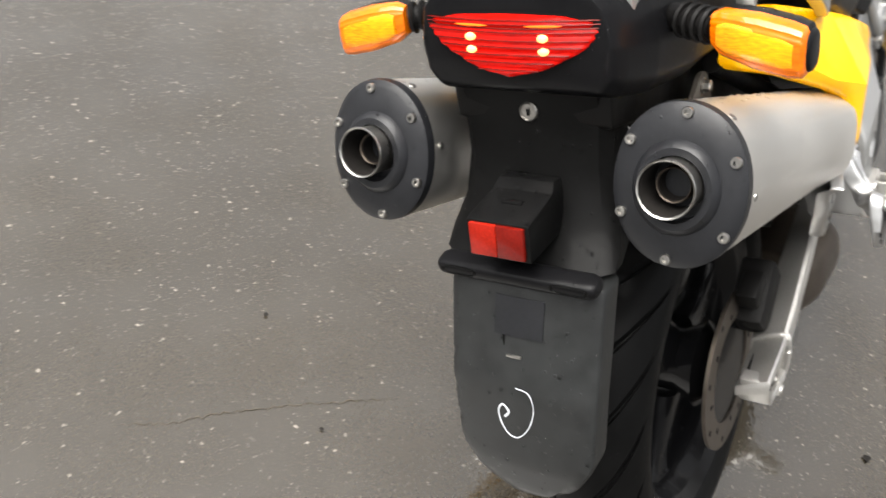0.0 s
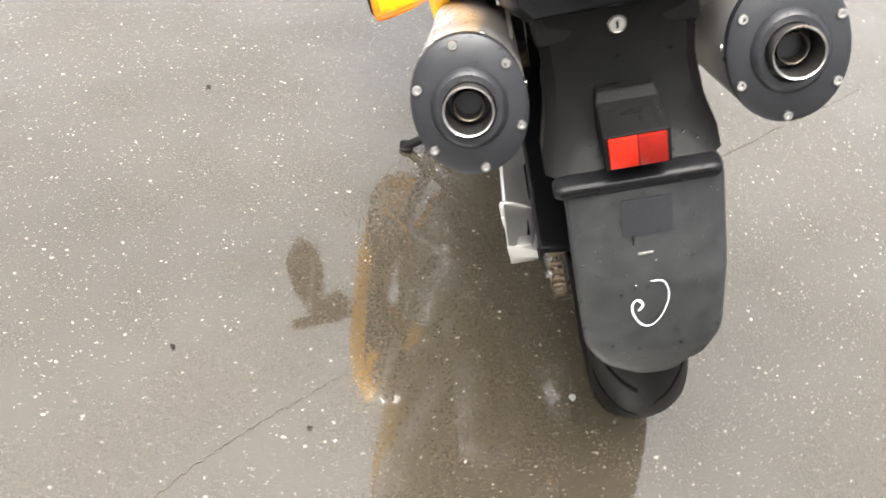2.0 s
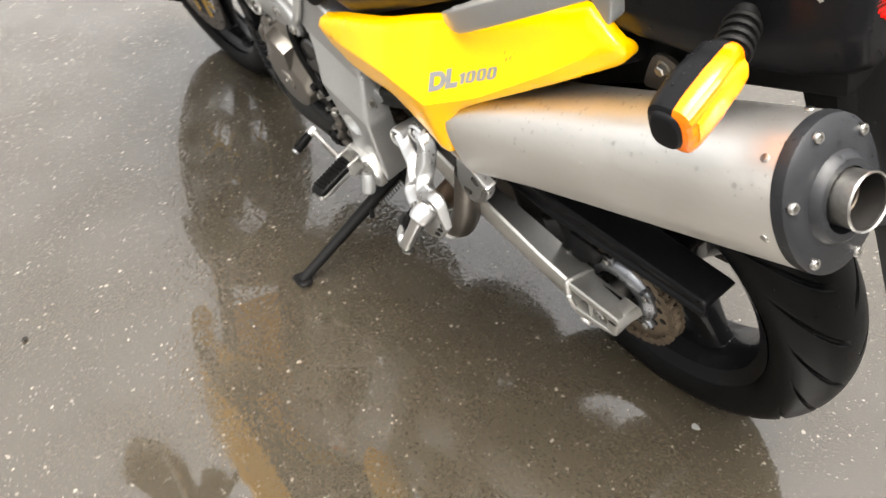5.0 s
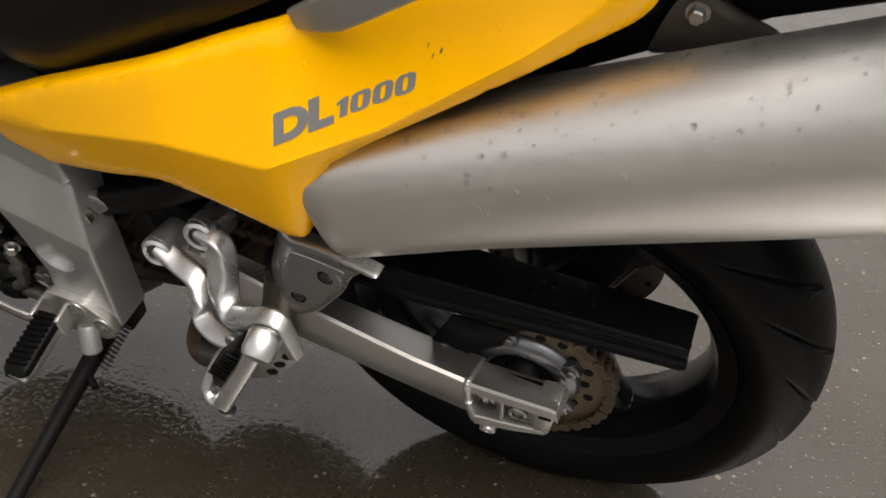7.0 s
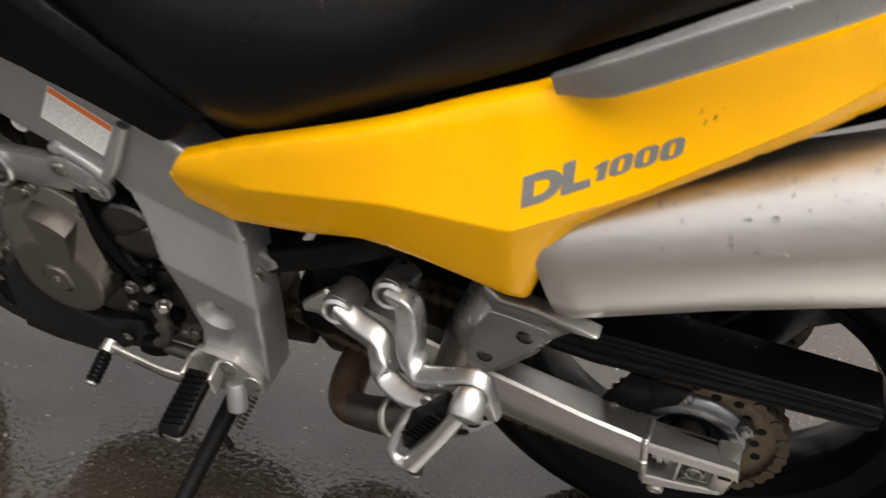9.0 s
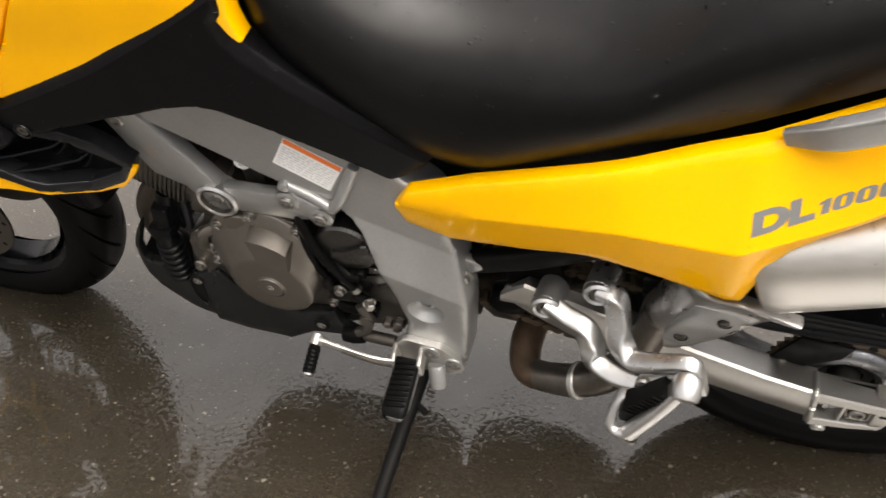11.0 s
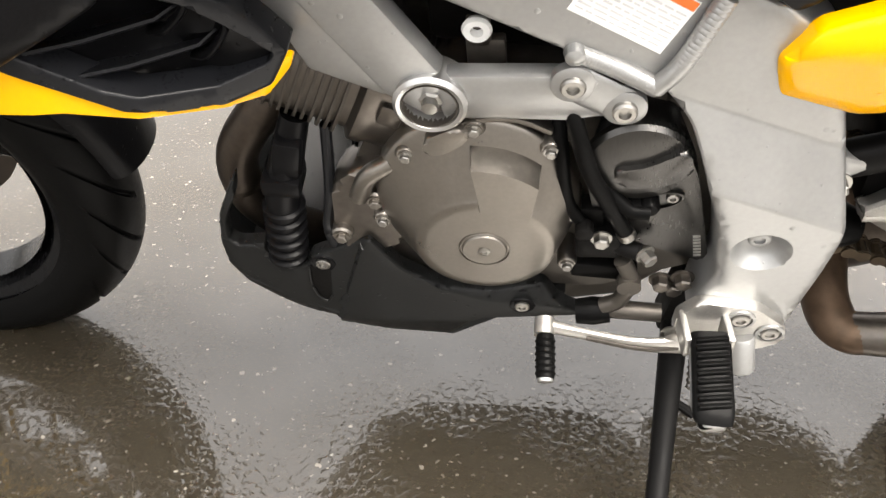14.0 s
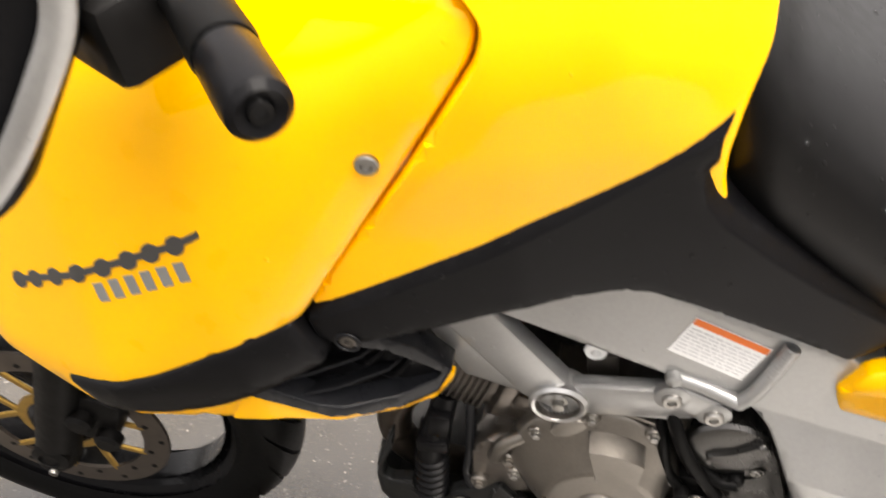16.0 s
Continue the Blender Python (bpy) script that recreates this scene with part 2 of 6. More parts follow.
    # the film is broken into beads in a patch beside the front half of the motorcycle
    away = n.new("ShaderNodeVectorMath")
    away.operation = "DISTANCE"
    l.new(co.outputs["Object"], away.inputs[0])
    away.inputs[1].default_value = (-0.85, -0.28, 0)
    beads = calc("MULTIPLY", span(away.outputs["Value"], 0.75, 0.35, 0.0, 1.0), span(noise_tex(7, 4).outputs["Fac"], 0.40, 0.56, 0.15, 1.0))
    l.new(calc("ADD", span(thin, 0, 1, 0.02, 0.12), calc("MULTIPLY", beads, 0.7)), b2.inputs["Strength"])
    l.new(span(grit.outputs["Fac"], 0.50, 0.78, 0.0, 1.0), b2.inputs["Height"])
    l.new(b2.outputs[0], p.inputs["Coat Normal"])
    return m


ASPHALT = asphalt()


# ---- mesh helpers ----
def mesh_from(bm, name, material, smooth=True):
    bmesh.ops.recalc_face_normals(bm, faces=bm.faces)
    me = bpy.data.meshes.new(name)
    bm.to_mesh(me)
    bm.free()
    if material:
        me.materials.append(material)
    if smooth:
        me.shade_smooth()
        me.set_sharp_from_angle(angle=radians(35))
    return me


def part(name, bm, material, parent, label="", smooth=True):
    ob = new(name, mesh_from(bm, name, material, smooth))
    ob.parent = parent
    return tagged(ob, label)


def flip(bm):
    bmesh.ops.transform(bm, matrix=Matrix.Diagonal((1, -1, 1, 1)), verts=bm.verts)
    bmesh.ops.reverse_faces(bm, faces=bm.faces)
    return bm


def bevel(bm, off, seg=2, edges=None):
    if off:
        bmesh.ops.bevel(bm, geom=list(edges or bm.edges), offset=off, segments=seg, profile=0.5, affect="EDGES", clamp_overlap=True)
    return bm


def rounded(pts, r, n=4):
    """A closed outline with its corners rounded by about r."""
    out = []
    for i, b in enumerate(pts):
        a, c = Vector(pts[i - 1][:2]), Vector(pts[(i + 1) % len(pts)][:2])
        b = Vector(b[:2])
        p = b + (a - b).normalized() * min(r, (a - b).length * 0.45)
        q = b + (c - b).normalized() * min(r, (c - b).length * 0.45)
        for k in range(n + 1):
            t = k / n
            out.append(p * (1 - t) ** 2 + b * 2 * t * (1 - t) + q * t * t)
    return out


def prism(pts, y0, y1, bev=0.003, r=0.0, seg=2):
    """The outline (x, z), extruded from y0 to y1."""
    pts = rounded(pts, r) if r else [Vector(p) for p in pts]
    bm = bmesh.new()
    a = [bm.verts.new((p[0], y0, p[1])) for p in pts]
    b = [bm.verts.new((p[0], y1, p[1])) for p in pts]
    bm.faces.new(a)
    bm.faces.new(b[::-1])
    for i in range(len(pts)):
        bm.faces.new((a[i - 1], a[i], b[i], b[i - 1]))
    rim = [e for e in bm.edges if len({round(v.co.y, 6) for v in e.verts}) == 1]
    return bevel(bm, bev, seg, rim if r else None)


def boundary_gap(q, pts):
    """Distance from the points q to the closed outline pts."""
    a, b = pts, np.roll(pts, -1, 0)
    d = b - a
    best = np.full(len(q), 9.0)
    for i in range(len(a)):
        t = np.clip(((q - a[i]) @ d[i]) / max(1e-12, d[i] @ d[i]), 0, 1)
        best = np.minimum(best, np.hypot(*(q - a[i] - t[:, None] * d[i]).T))
    return best


def inside(q, pts):
    a, b = pts, np.roll(pts, -1, 0)
    hit = np.zeros(len(q), bool)
    for (x0, z0), (x1, z1) in zip(a, b):
        cross = (z0 > q[:, 1]) != (z1 > q[:, 1])
        hit ^= cross & (q[:, 0] < (x1 - x0) * (q[:, 1] - z0) / (z1 - z0 + 1e-15) + x0)
    return hit


def panel(outline, surface, thick=0.006, roll=0.008, step=0.012, r=0.01, flat="y", creases=()):
    """A shell over the outline (x, z) at y = surface(x, z), its edge rolled in, and as thick as given. creases: lines along which the mesh is fine.
    flat 'x': the outline is (y, z) and the surface gives x, facing backwards."""
    pts = np.array([tuple(p) for p in (rounded(outline, r) if r else outline)])
    fine = []
    for a, b in zip(pts, np.roll(pts, -1, 0)):
        k = max(1, int(np.hypot(*(b - a)) / step))
        fine += [a + (b - a) * i / k for i in range(k)]
    fine = np.array(fine)
    lo, hi = fine.min(0), fine.max(0)
    g = np.array([(x + (j % 2) * step / 2, z) for j, z in enumerate(np.arange(lo[1], hi[1], step * 0.87)) for x in np.arange(lo[0], hi[0], step)])
    g = g[inside(g, fine)]
    gap = boundary_gap(g, fine)
    g = g[gap > step * 0.45]
    ring = []
    if roll:
        for w in (0.18, 0.5):
            c = []
            for i in range(len(fine)):
                t = fine[(i + 1) % len(fine)] - fine[i - 1]
                nrm = np.array((-t[1], t[0])) / max(1e-9, np.hypot(*t))
                for s in (1, -1):
                    c.append(fine[i] + s * nrm * roll * w)
            c = np.array(c)
            c = c[inside(c, fine)]
            c = c[boundary_gap(c, fine) > roll * w * 0.8]
            ring.append(c)
        g = np.vstack([g[boundary_gap(g, fine) > roll * 0.8], *ring])
    for line in creases:
        dots = []
        for a, b in zip(line, line[1:]):
            a, b = np.array(a), np.array(b)
            t = (b - a) / max(1e-9, np.hypot(*(b - a)))
            nrm = np.array((-t[1], t[0]))
            k = max(1, int(np.hypot(*(b - a)) / (step * 0.6)))
            dots += [a + (b - a) * i / k + nrm * w for i in range(k) for w in (-0.0025, 0, 0.0025)]
        dots = np.array(dots)
        dots = dots[inside(dots, fine)]
        dots = dots[boundary_gap(dots, fine) > 0.0015]
        near = np.array([min(np.hypot(*(dots - p).T)) for p in g]) if len(dots) else np.full(len(g), 9.0)
        g = np.vstack([g[near > step * 0.35], dots])
    every = [Vector(p) for p in fine] + [Vector(p) for p in g]
    n = len(fine)
    import mathutils
    vs, _, fs, *_ = mathutils.geometry.delaunay_2d_cdt(every, [(i, (i + 1) % n) for i in range(n)], [], 1, 1e-6)
    q = np.array([tuple(v) for v in vs])
    d = boundary_gap(q, fine)
    bm = bmesh.new()
    out = []
    for (x, z), e in zip(q, d):
        y = surface(x, z)
        if roll and e < roll:
            y += roll * (1 - math.sqrt(max(0.0, 1 - (1 - e / roll) ** 2))) * (1 if flat == "y" else -1)
        out.append(bm.verts.new((x, y, z) if flat == "y" else (y, x, z)))
    for f in fs:
        try:
            bm.faces.new([out[i] for i in f])
        except ValueError:
            pass
    rim = [e for e in bm.edges if len(e.link_faces) == 1]
    new_edges = bmesh.ops.extrude_edge_only(bm, edges=rim)["geom"]
    shift = Vector((0, thick, 0) if flat == "y" else (-thick, 0, 0))
    for v in new_edges:
        if isinstance(v, bmesh.types.BMVert):
            v.co += shift
    return bm


def loft(rings, cap=True):
    bm = bmesh.new()
    rows = [[bm.verts.new(p) for p in r] for r in rings]
    for a, b in zip(rows, rows[1:]):
        for i in range(len(a)):
            bm.faces.new((a[i - 1], a[i], b[i], b[i - 1]))
    if cap:
        bm.faces.new(rows[0])
        bm.faces.new(rows[-1][::-1])
    return bm


def oval(c, u, v, a, b, n=32, power=2.0):
    out = []
    for k in range(n):
        t = 2 * math.pi * k / n
        cs, sn = math.cos(t), math.sin(t)
        out.append(Vector(c) + Vector(u) * a * math.copysign(abs(cs) ** (2 / power), cs) + Vector(v) * b * math.copysign(abs(sn) ** (2 / power), sn))
    return out


def curve(pts, k=6):
    """Points along a smooth line through pts."""
    p = [Vector(q) for q in pts]
    p = [p[0] * 2 - p[1], *p, p[-1] * 2 - p[-2]]
    out = []
    for a, b, c, d in zip(p, p[1:], p[2:], p[3:]):
        for i in range(k):
            t = i / k
            out.append(0.5 * (2 * b + (c - a) * t + (2 * a - 5 * b + 4 * c - d) * t * t + (3 * b - a - 3 * c + d) * t ** 3))
    return [*out, p[-2]]


def sweep(pts, wide, high=None, n=12, k=6, up=(0, 0, 1), power=2.0):
    """A bar along pts; wide and high: half sizes, one number or one for each point."""
    line = curve(pts, k) if k else [Vector(p) for p in pts]
    high = wide if high is None else high

    def at(s, i):
        if isinstance(s, (int, float)):
            return s
        f = i / (len(line) - 1) * (len(s) - 1)
        j = min(int(f), len(s) - 2)
        return s[j] + (s[j + 1] - s[j]) * (f - j)

    rings = []
    for i, c in enumerate(line):
        d = (line[min(i + 1, len(line) - 1)] - line[max(i - 1, 0)]).normalized()
        u = d.cross(Vector(up)).normalized()
        rings.append(oval(c, u, u.cross(d), at(wide, i), at(high, i), n, power))
    return loft(rings)


def lathe(prof, origin, axis, n=32, close=True):
    """The profile (radius, height along the axis), turned about the axis."""
    axis = Vector(axis).normalized()
    u = axis.orthogonal().normalized()
    v = axis.cross(u)
    bm = bmesh.new()
    rows = []
    for rad, h in prof:
        c = Vector(origin) + axis * h
        if rad < 1e-6:
            rows.append([bm.verts.new(c)])
        else:
            rows.append([bm.verts.new(p) for p in oval(c, u, v, rad, rad, n)])
    for a, b in zip(rows, rows[1:]):
        for i in range(n):
            f = [a[i - 1], a[i], b[i], b[i - 1]] if len(a) > 1 and len(b) > 1 else ([a[0], b[i], b[i - 1]] if len(a) == 1 else [a[i - 1], a[i], b[0]])
            bm.faces.new(f)
    if close:
        for r in (rows[0], rows[-1]):
            if len(r) > 2:
                bm.faces.new(r)
    return bm


def box(c, s, turn=(0, 0, 0), bev=0.002, seg=2):
    bm = bmesh.new()
    bmesh.ops.create_cube(bm, size=1, matrix=pose(*c, *turn) @ Matrix.Diagonal((*s, 1)))
    return bevel(bm, bev, seg)


def merge(*bms):
    out = bmesh.new()
    for b in bms:
        me = bpy.data.meshes.new("piece")
        b.to_mesh(me)
        b.free()
        out.from_mesh(me)
        bpy.data.meshes.remove(me)
    return out


def bolt(at, axis, r=0.006, h=0.005, parent=None, name="bolt", material=None, label=""):
    """A round-headed bolt with a hexagon socket."""
    bm = lathe([(r, 0), (r, h * 0.7), (r * 0.85, h), (r * 0.5, h), (r * 0.5, h * 0.3), (0, h * 0.3)], at, axis, 16)
    return part(name, bm, material or STEEL, parent, label)


def hexbolt(at, axis, r=0.007, h=0.006, parent=None, name="bolt", material=None):
    bm = merge(lathe([(r * 1.35, 0), (r * 1.35, 0.0015), (r, 0.0015)], at, axis, 18), lathe([(r, 0.001), (r, h), (r * 0.8, h * 1.15), (0, h * 1.15)], at, axis, 6))
    return part(name, bm, material or STEEL, parent)


def both_sides(make):
    """Calls make(+1) for the left side and make(-1) for the right one."""
    for s in (1, -1):
        make(s)


def sided(bm, s):
    return bm if s == 1 else flip(bm)


def line_at(x, *pts):
    """The value at x of the line through pts (x, value), level beyond its ends."""
    if x <= pts[0][0]:
        return pts[0][1]
    for (a, p), (b, q) in zip(pts, pts[1:]):
        if x <= b:
            return p + (q - p) * (x - a) / (b - a)
    return pts[-1][1]


# ---- ground ----
bm = bmesh.new()
bmesh.ops.create_grid(bm, x_segments=2, y_segments=2, size=400)
ground = new("ground", mesh_from(bm, "ground", ASPHALT))
tagged(ground, "wet dark grey asphalt with pale stone chips and puddles", "ground", kind="structure")



def crack(pts, width, seed):
    """A thin wandering crack, a little below flush, drawn as a dark ribbon on the ground."""
    rnd = random.Random(seed)
    line = curve([(x, y, 0) for x, y in pts], 14)
    bm = bmesh.new()
    rows = []
    for i, p in enumerate(line):
        d = line[min(i + 1, len(line) - 1)] - line[max(i - 1, 0)]
        nrm = Vector((-d.y, d.x, 0)).normalized()
        p = p + nrm * rnd.uniform(-0.004, 0.004)
        w = width * rnd.uniform(0.3, 1.0) * min(1, i / 6, (len(line) - 1 - i) / 6)
        rows.append([bm.verts.new(p + nrm * s * w + Vector((0, 0, 0.0012))) for s in (-0.5, 0.5)])
    for a, b in zip(rows, rows[1:]):
        bm.faces.new((a[0], a[1], b[1], b[0]))
    return part("crack", bm, CRACK, ground, "thin dark crack in the asphalt")


crack([(0.42, -0.86), (0.358, -0.784), (0.28, -0.717), (0.207, -0.642), (0.153, -0.583), (0.068, -0.491)], 0.0026, 1)
crack([(-0.60, 0.26), (-0.672, 0.33), (-0.724, 0.397), (-0.864, 0.564), (-1.025, 0.771), (-1.15, 0.92)], 0.0026, 3)
for k, (x, y, size, m, label) in enumerate(((0.117, -0.116, 0.010, DECAL, "pale scrap of paper on the ground"), (0.063, -0.823, 0.007, SOOT, "dark wet leaf scrap"), (0.22, -0.57, 0.005, SOOT, "dark wet leaf scrap"),
                                            (-0.79, -0.911, 0.008, SOOT, "dark wet leaf scrap"), (-0.31, 0.262, 0.012, SOOT, "dark wet leaf scrap"))):
    rnd = random.Random(k)
    bm = bmesh.new()
    ring = [bm.verts.new((size * rnd.uniform(0.5, 1.1) * math.cos(a), size * rnd.uniform(0.4, 0.8) * math.sin(a), 0.003 + 0.002 * rnd.random())) for a in [i * 0.785 for i in range(8)]]
    mid = bm.verts.new((0, 0, 0.005))
    for i in range(8):
        bm.faces.new((ring[i - 1], ring[i], mid))
    ob = new("leaf_scrap" if m is SOOT else "paper_scrap", mesh_from(bm, "scrap", m))
    ob.matrix_world = pose(x, y, 0, 0, 0, 40 * k)
    tagged(ob, label, "leaf" if m is SOOT else "paper")
# ---- the motorcycle, in its own upright axes: x backwards, y to its right, z up ----
bike = new("motorcycle")
bike.matrix_world = LEAN
tagged(bike, "wet yellow and black touring motorcycle leaning on its side stand", "motorcycle")
REAR, FRONT = Vector((0.003, 0, 0.337)), Vector((-1.508, -0.005, 0.376))


# ---- wheels ----
def tyre_mesh(c, ring, tube_y, tube_r, grooves, n=760, m=48):
    """A tyre about c; tube_y and tube_r: half width and half height of its section; grooves: slanted cuts round it."""
    bm = bmesh.new()
    rows = []
    for i in range(n):
        row = []
        for j in range(m):
            b = math.radians(-128 + 256 * j / (m - 1))
            y, rr = tube_y * math.sin(b), ring + tube_r * math.cos(b)
            s = abs(y) / tube_y
            # the mesh is sheared so that its lines run along the slanted grooves
            lead = min(abs(math.degrees(b)), 90) / 90
            a = 2 * math.pi * (i / n + 1.7 * lead ** 1.4 / grooves)
            ph = (i * grooves / n + (0.25 if y > 0 else -0.25)) % 1
            if 0.15 < s < 0.97 and abs(math.degrees(b)) < 82:
                cut = max(0.0, 1 - abs(ph - 0.10) / 0.07) * min(1, (s - 0.15) / 0.08, (0.97 - s) / 0.06)
                rr -= 0.0060 * min(1.0, 1.8 * cut)
            if abs(s - 0.93) < 0.03 and abs(math.degrees(b)) > 90:
                rr -= 0.001
            row.append(bm.verts.new((c[0] + rr * math.cos(a), c[1] + y, c[2] + rr * math.sin(a))))
        rows.append(row)
    for i in range(n):
        for j in range(m - 1):
            bm.faces.new((rows[i - 1][j], rows[i][j], rows[i][j + 1], rows[i - 1][j + 1]))
    return bm


def wheel_parts(c, rim_r, half, spokes, name, parent, hub_r, spoke_w, turn):
    rim = [(rim_r + 0.006, -half), (rim_r + 0.006, -half + 0.006), (rim_r - 0.008, -half + 0.010), (rim_r - 0.014, -half + 0.03),
           (rim_r - 0.018, -0.02), (rim_r - 0.020, 0), (rim_r - 0.018, 0.02), (rim_r - 0.014, half - 0.03), (rim_r - 0.008, half - 0.010),
           (rim_r + 0.006, half - 0.006), (rim_r + 0.006, half), (rim_r - 0.016, half - 0.012), (rim_r - 0.024, half - 0.032), (rim_r - 0.029, 0.022),
           (rim_r - 0.031, 0), (rim_r - 0.029, -0.022), (rim_r - 0.024, -half + 0.032), (rim_r - 0.016, -half + 0.012), (rim_r + 0.006, -half)]
    rim_ob = part("rim", lathe(rim, c, (0, 1, 0), 96, close=False), RIM, parent, "black cast wheel rim")
    for k in range(spokes):
        a = 2 * math.pi * k / spokes + turn
        d, t = Vector((math.cos(a), 0, math.sin(a))), Vector((-math.sin(a), 0, math.cos(a)))
        rings = []
        for f, w, h in ((0.0, 1.25, 0.030), (0.3, 0.9, 0.026), (0.7, 0.8, 0.020), (0.92, 1.05, 0.020), (1.0, 1.6, 0.022)):
            rad = hub_r * 0.8 + (rim_r - 0.024 - hub_r * 0.8) * f
            rings.append(oval(Vector(c) + d * rad + t * 0.012 * math.sin(f * 3), t, (0, 1, 0), spoke_w * w, h, 16, 3.5))
        part("spoke", loft(rings), RIM, rim_ob)
    part("hub", lathe([(hub_r * 0.7, -0.075), (hub_r, -0.06), (hub_r * 0.75, -0.03), (hub_r * 0.75, 0.03), (hub_r, 0.06), (hub_r * 0.7, 0.075)], c, (0, 1, 0), 32), RIM, rim_ob)


wheel = part("rear_wheel", tyre_mesh(REAR, 0.2615, 0.073, 0.057, 20), RUBBER, bike, "wet black rear tyre with slanted tread grooves")
wheel_parts(REAR, 0.222, 0.062, 3, "rear", wheel, 0.065, 0.034, radians(52))
fwheel = part("front_wheel", tyre_mesh(FRONT, 0.276, 0.054, 0.0535, 24), RUBBER, bike, "wet black front tyre")
wheel_parts(FRONT, 0.248, 0.042, 3, "front", fwheel, 0.055, 0.026, 0.2)


def disc(c, y, r_out, r_in, material, parent, name, label, holes=0):
    bm = lathe([(r_out, -0.0025), (r_out, 0.0025), (r_in, 0.0025), (r_in, -0.0025), (r_out, -0.0025)], (c[0], y, c[2]), (0, 1, 0), 72, close=False)
    ob = part(name, bm, material, parent, label)
    for k in range(holes):
        a = 2 * math.pi * k / holes
        rad = r_in + (r_out - r_in) * (0.3 + 0.4 * (k % 2))
        part("hole", lathe([(0.0045, -0.0032), (0.0045, 0.0032)], (c[0] + rad * math.cos(a), y, c[2] + rad * math.sin(a)), (0, 1, 0), 10), MATT, ob)
    return ob


# front brake: rotor on a gold carrier, caliper and fork leg
for s in (1, -1):
    y = -0.068 * s
    rot = disc(FRONT, y, 0.155, 0.118, DISC, bike, "brake_disc", "drilled steel front brake disc with a gold carrier", 24 if s == 1 else 0)
    ring = lathe([(0.062, -0.003), (0.062, 0.003), (0.040, 0.003), (0.040, -0.003), (0.062, -0.003)], (FRONT.x, y, FRONT.z), (0, 1, 0), 36, close=False)
    part("carrier", ring, GOLD, rot, "gold brake disc carrier")
    for k in range(5):
        a = 2 * math.pi * k / 5 + 0.3
        for da in (-0.35, 0.35):
            p0 = Vector((FRONT.x + 0.055 * math.cos(a), y, FRONT.z + 0.055 * math.sin(a)))
            p1 = Vector((FRONT.x + 0.124 * math.cos(a + da), y, FRONT.z + 0.124 * math.sin(a + da)))
            part("carrier_arm", sweep([p0, p1], 0.006, 0.003, 8, 0, up=(0, 1, 0.01)), GOLD, rot)
    axis = Vector((0.46, 0, 0.89)).normalized()
    foot = Vector((FRONT.x + 0.012, -0.100 * s, FRONT.z))
    leg = part("fork_leg", merge(sweep([foot - axis * 0.03, foot + axis * 0.34], 0.031, n=20, k=0), sweep([foot + axis * 0.34, foot + axis * 0.75], 0.022, n=20, k=0)), MATT, bike, "black telescopic fork leg")
    part("axle_lug", lathe([(0.026, -0.02), (0.026, 0.016), (0.015, 0.02), (0.013, 0.012), (0, 0.012)], foot + Vector((0, -0.012 * s, 0)), (0, -s, 0), 20), MATT, leg)
    bolt(foot + Vector((0, -0.034 * s, -0.02)), (0, -s, 0), 0.006, 0.006, leg)
    cal = part("brake_caliper", merge(box((FRONT.x + 0.105, -0.085 * s, FRONT.z + 0.070), (0.060, 0.055, 0.10), (0, 28, 0), 0.01), box((FRONT.x + 0.075, -0.095 * s, FRONT.z + 0.13), (0.035, 0.03, 0.05), (0, 28, 0), 0.006),
                                      lathe([(0.018, 0), (0.018, 0.014), (0.013, 0.018), (0, 0.018)], (FRONT.x + 0.095, -0.112 * s, FRONT.z + 0.085), (0, -s, 0)), lathe([(0.018, 0), (0.018, 0.014), (0.013, 0.018), (0, 0.018)], (FRONT.x + 0.118, -0.112 * s, FRONT.z + 0.045), (0, -s, 0))),
               MATT, bike, "dirty black brake caliper")
    bolt((FRONT.x + 0.062, -0.112 * s, FRONT.z + 0.14), (0, -s, 0), 0.006, 0.006, cal)
    part("brake_hose", sweep([(FRONT.x + 0.10, -0.10 * s, FRONT.z + 0.13), (FRONT.x + 0.15, -0.11 * s, FRONT.z + 0.22), (FRONT.x + 0.20, -0.10 * s, FRONT.z + 0.36)], 0.006), MATT, cal)

# front mudguard over and behind the tyre
rings = []
for k in range(22):
    a = math.radians(4 + 121 * k / 21)
    d = Vector((math.cos(a), 0, math.sin(a)))
    w = 0.062 - 0.012 * max(0, 1 - k / 5)
    prof = []
    for j in range(13):
        b = math.radians(-95 + 190 * j / 12)
        prof.append((w * math.sin(b), 0.345 + 0.028 * math.cos(b)))
    prof += [(y * 0.93, r - 0.004) for y, r in prof[::-1]]
    rings.append([Vector((FRONT.x, FRONT.y + y, FRONT.z)) + d * r for y, r in prof])
part("front_mudguard", loft(rings), BLACK, bike, "black plastic front mudguard")

# ---- final drive: sprocket, chain, guard ----
SPR_Y = -0.098
teeth = 41
prof = []
for k in range(teeth * 4):
    r = (0.094, 0.0985, 0.1015, 0.0985)[k % 4]
    a = 2 * math.pi * k / (teeth * 4)
    prof.append((REAR.x + r * math.cos(a), REAR.z + r * math.sin(a)))
bm = bmesh.new()
outer = [[bm.verts.new((x, y, z)) for x, z in prof] for y in (SPR_Y - 0.0025, SPR_Y + 0.0025)]
inner = [[bm.verts.new((REAR.x + (x - REAR.x) * 0.60, y, REAR.z + (z - REAR.z) * 0.60)) for x, z in prof] for y in (SPR_Y - 0.0025, SPR_Y + 0.0025)]
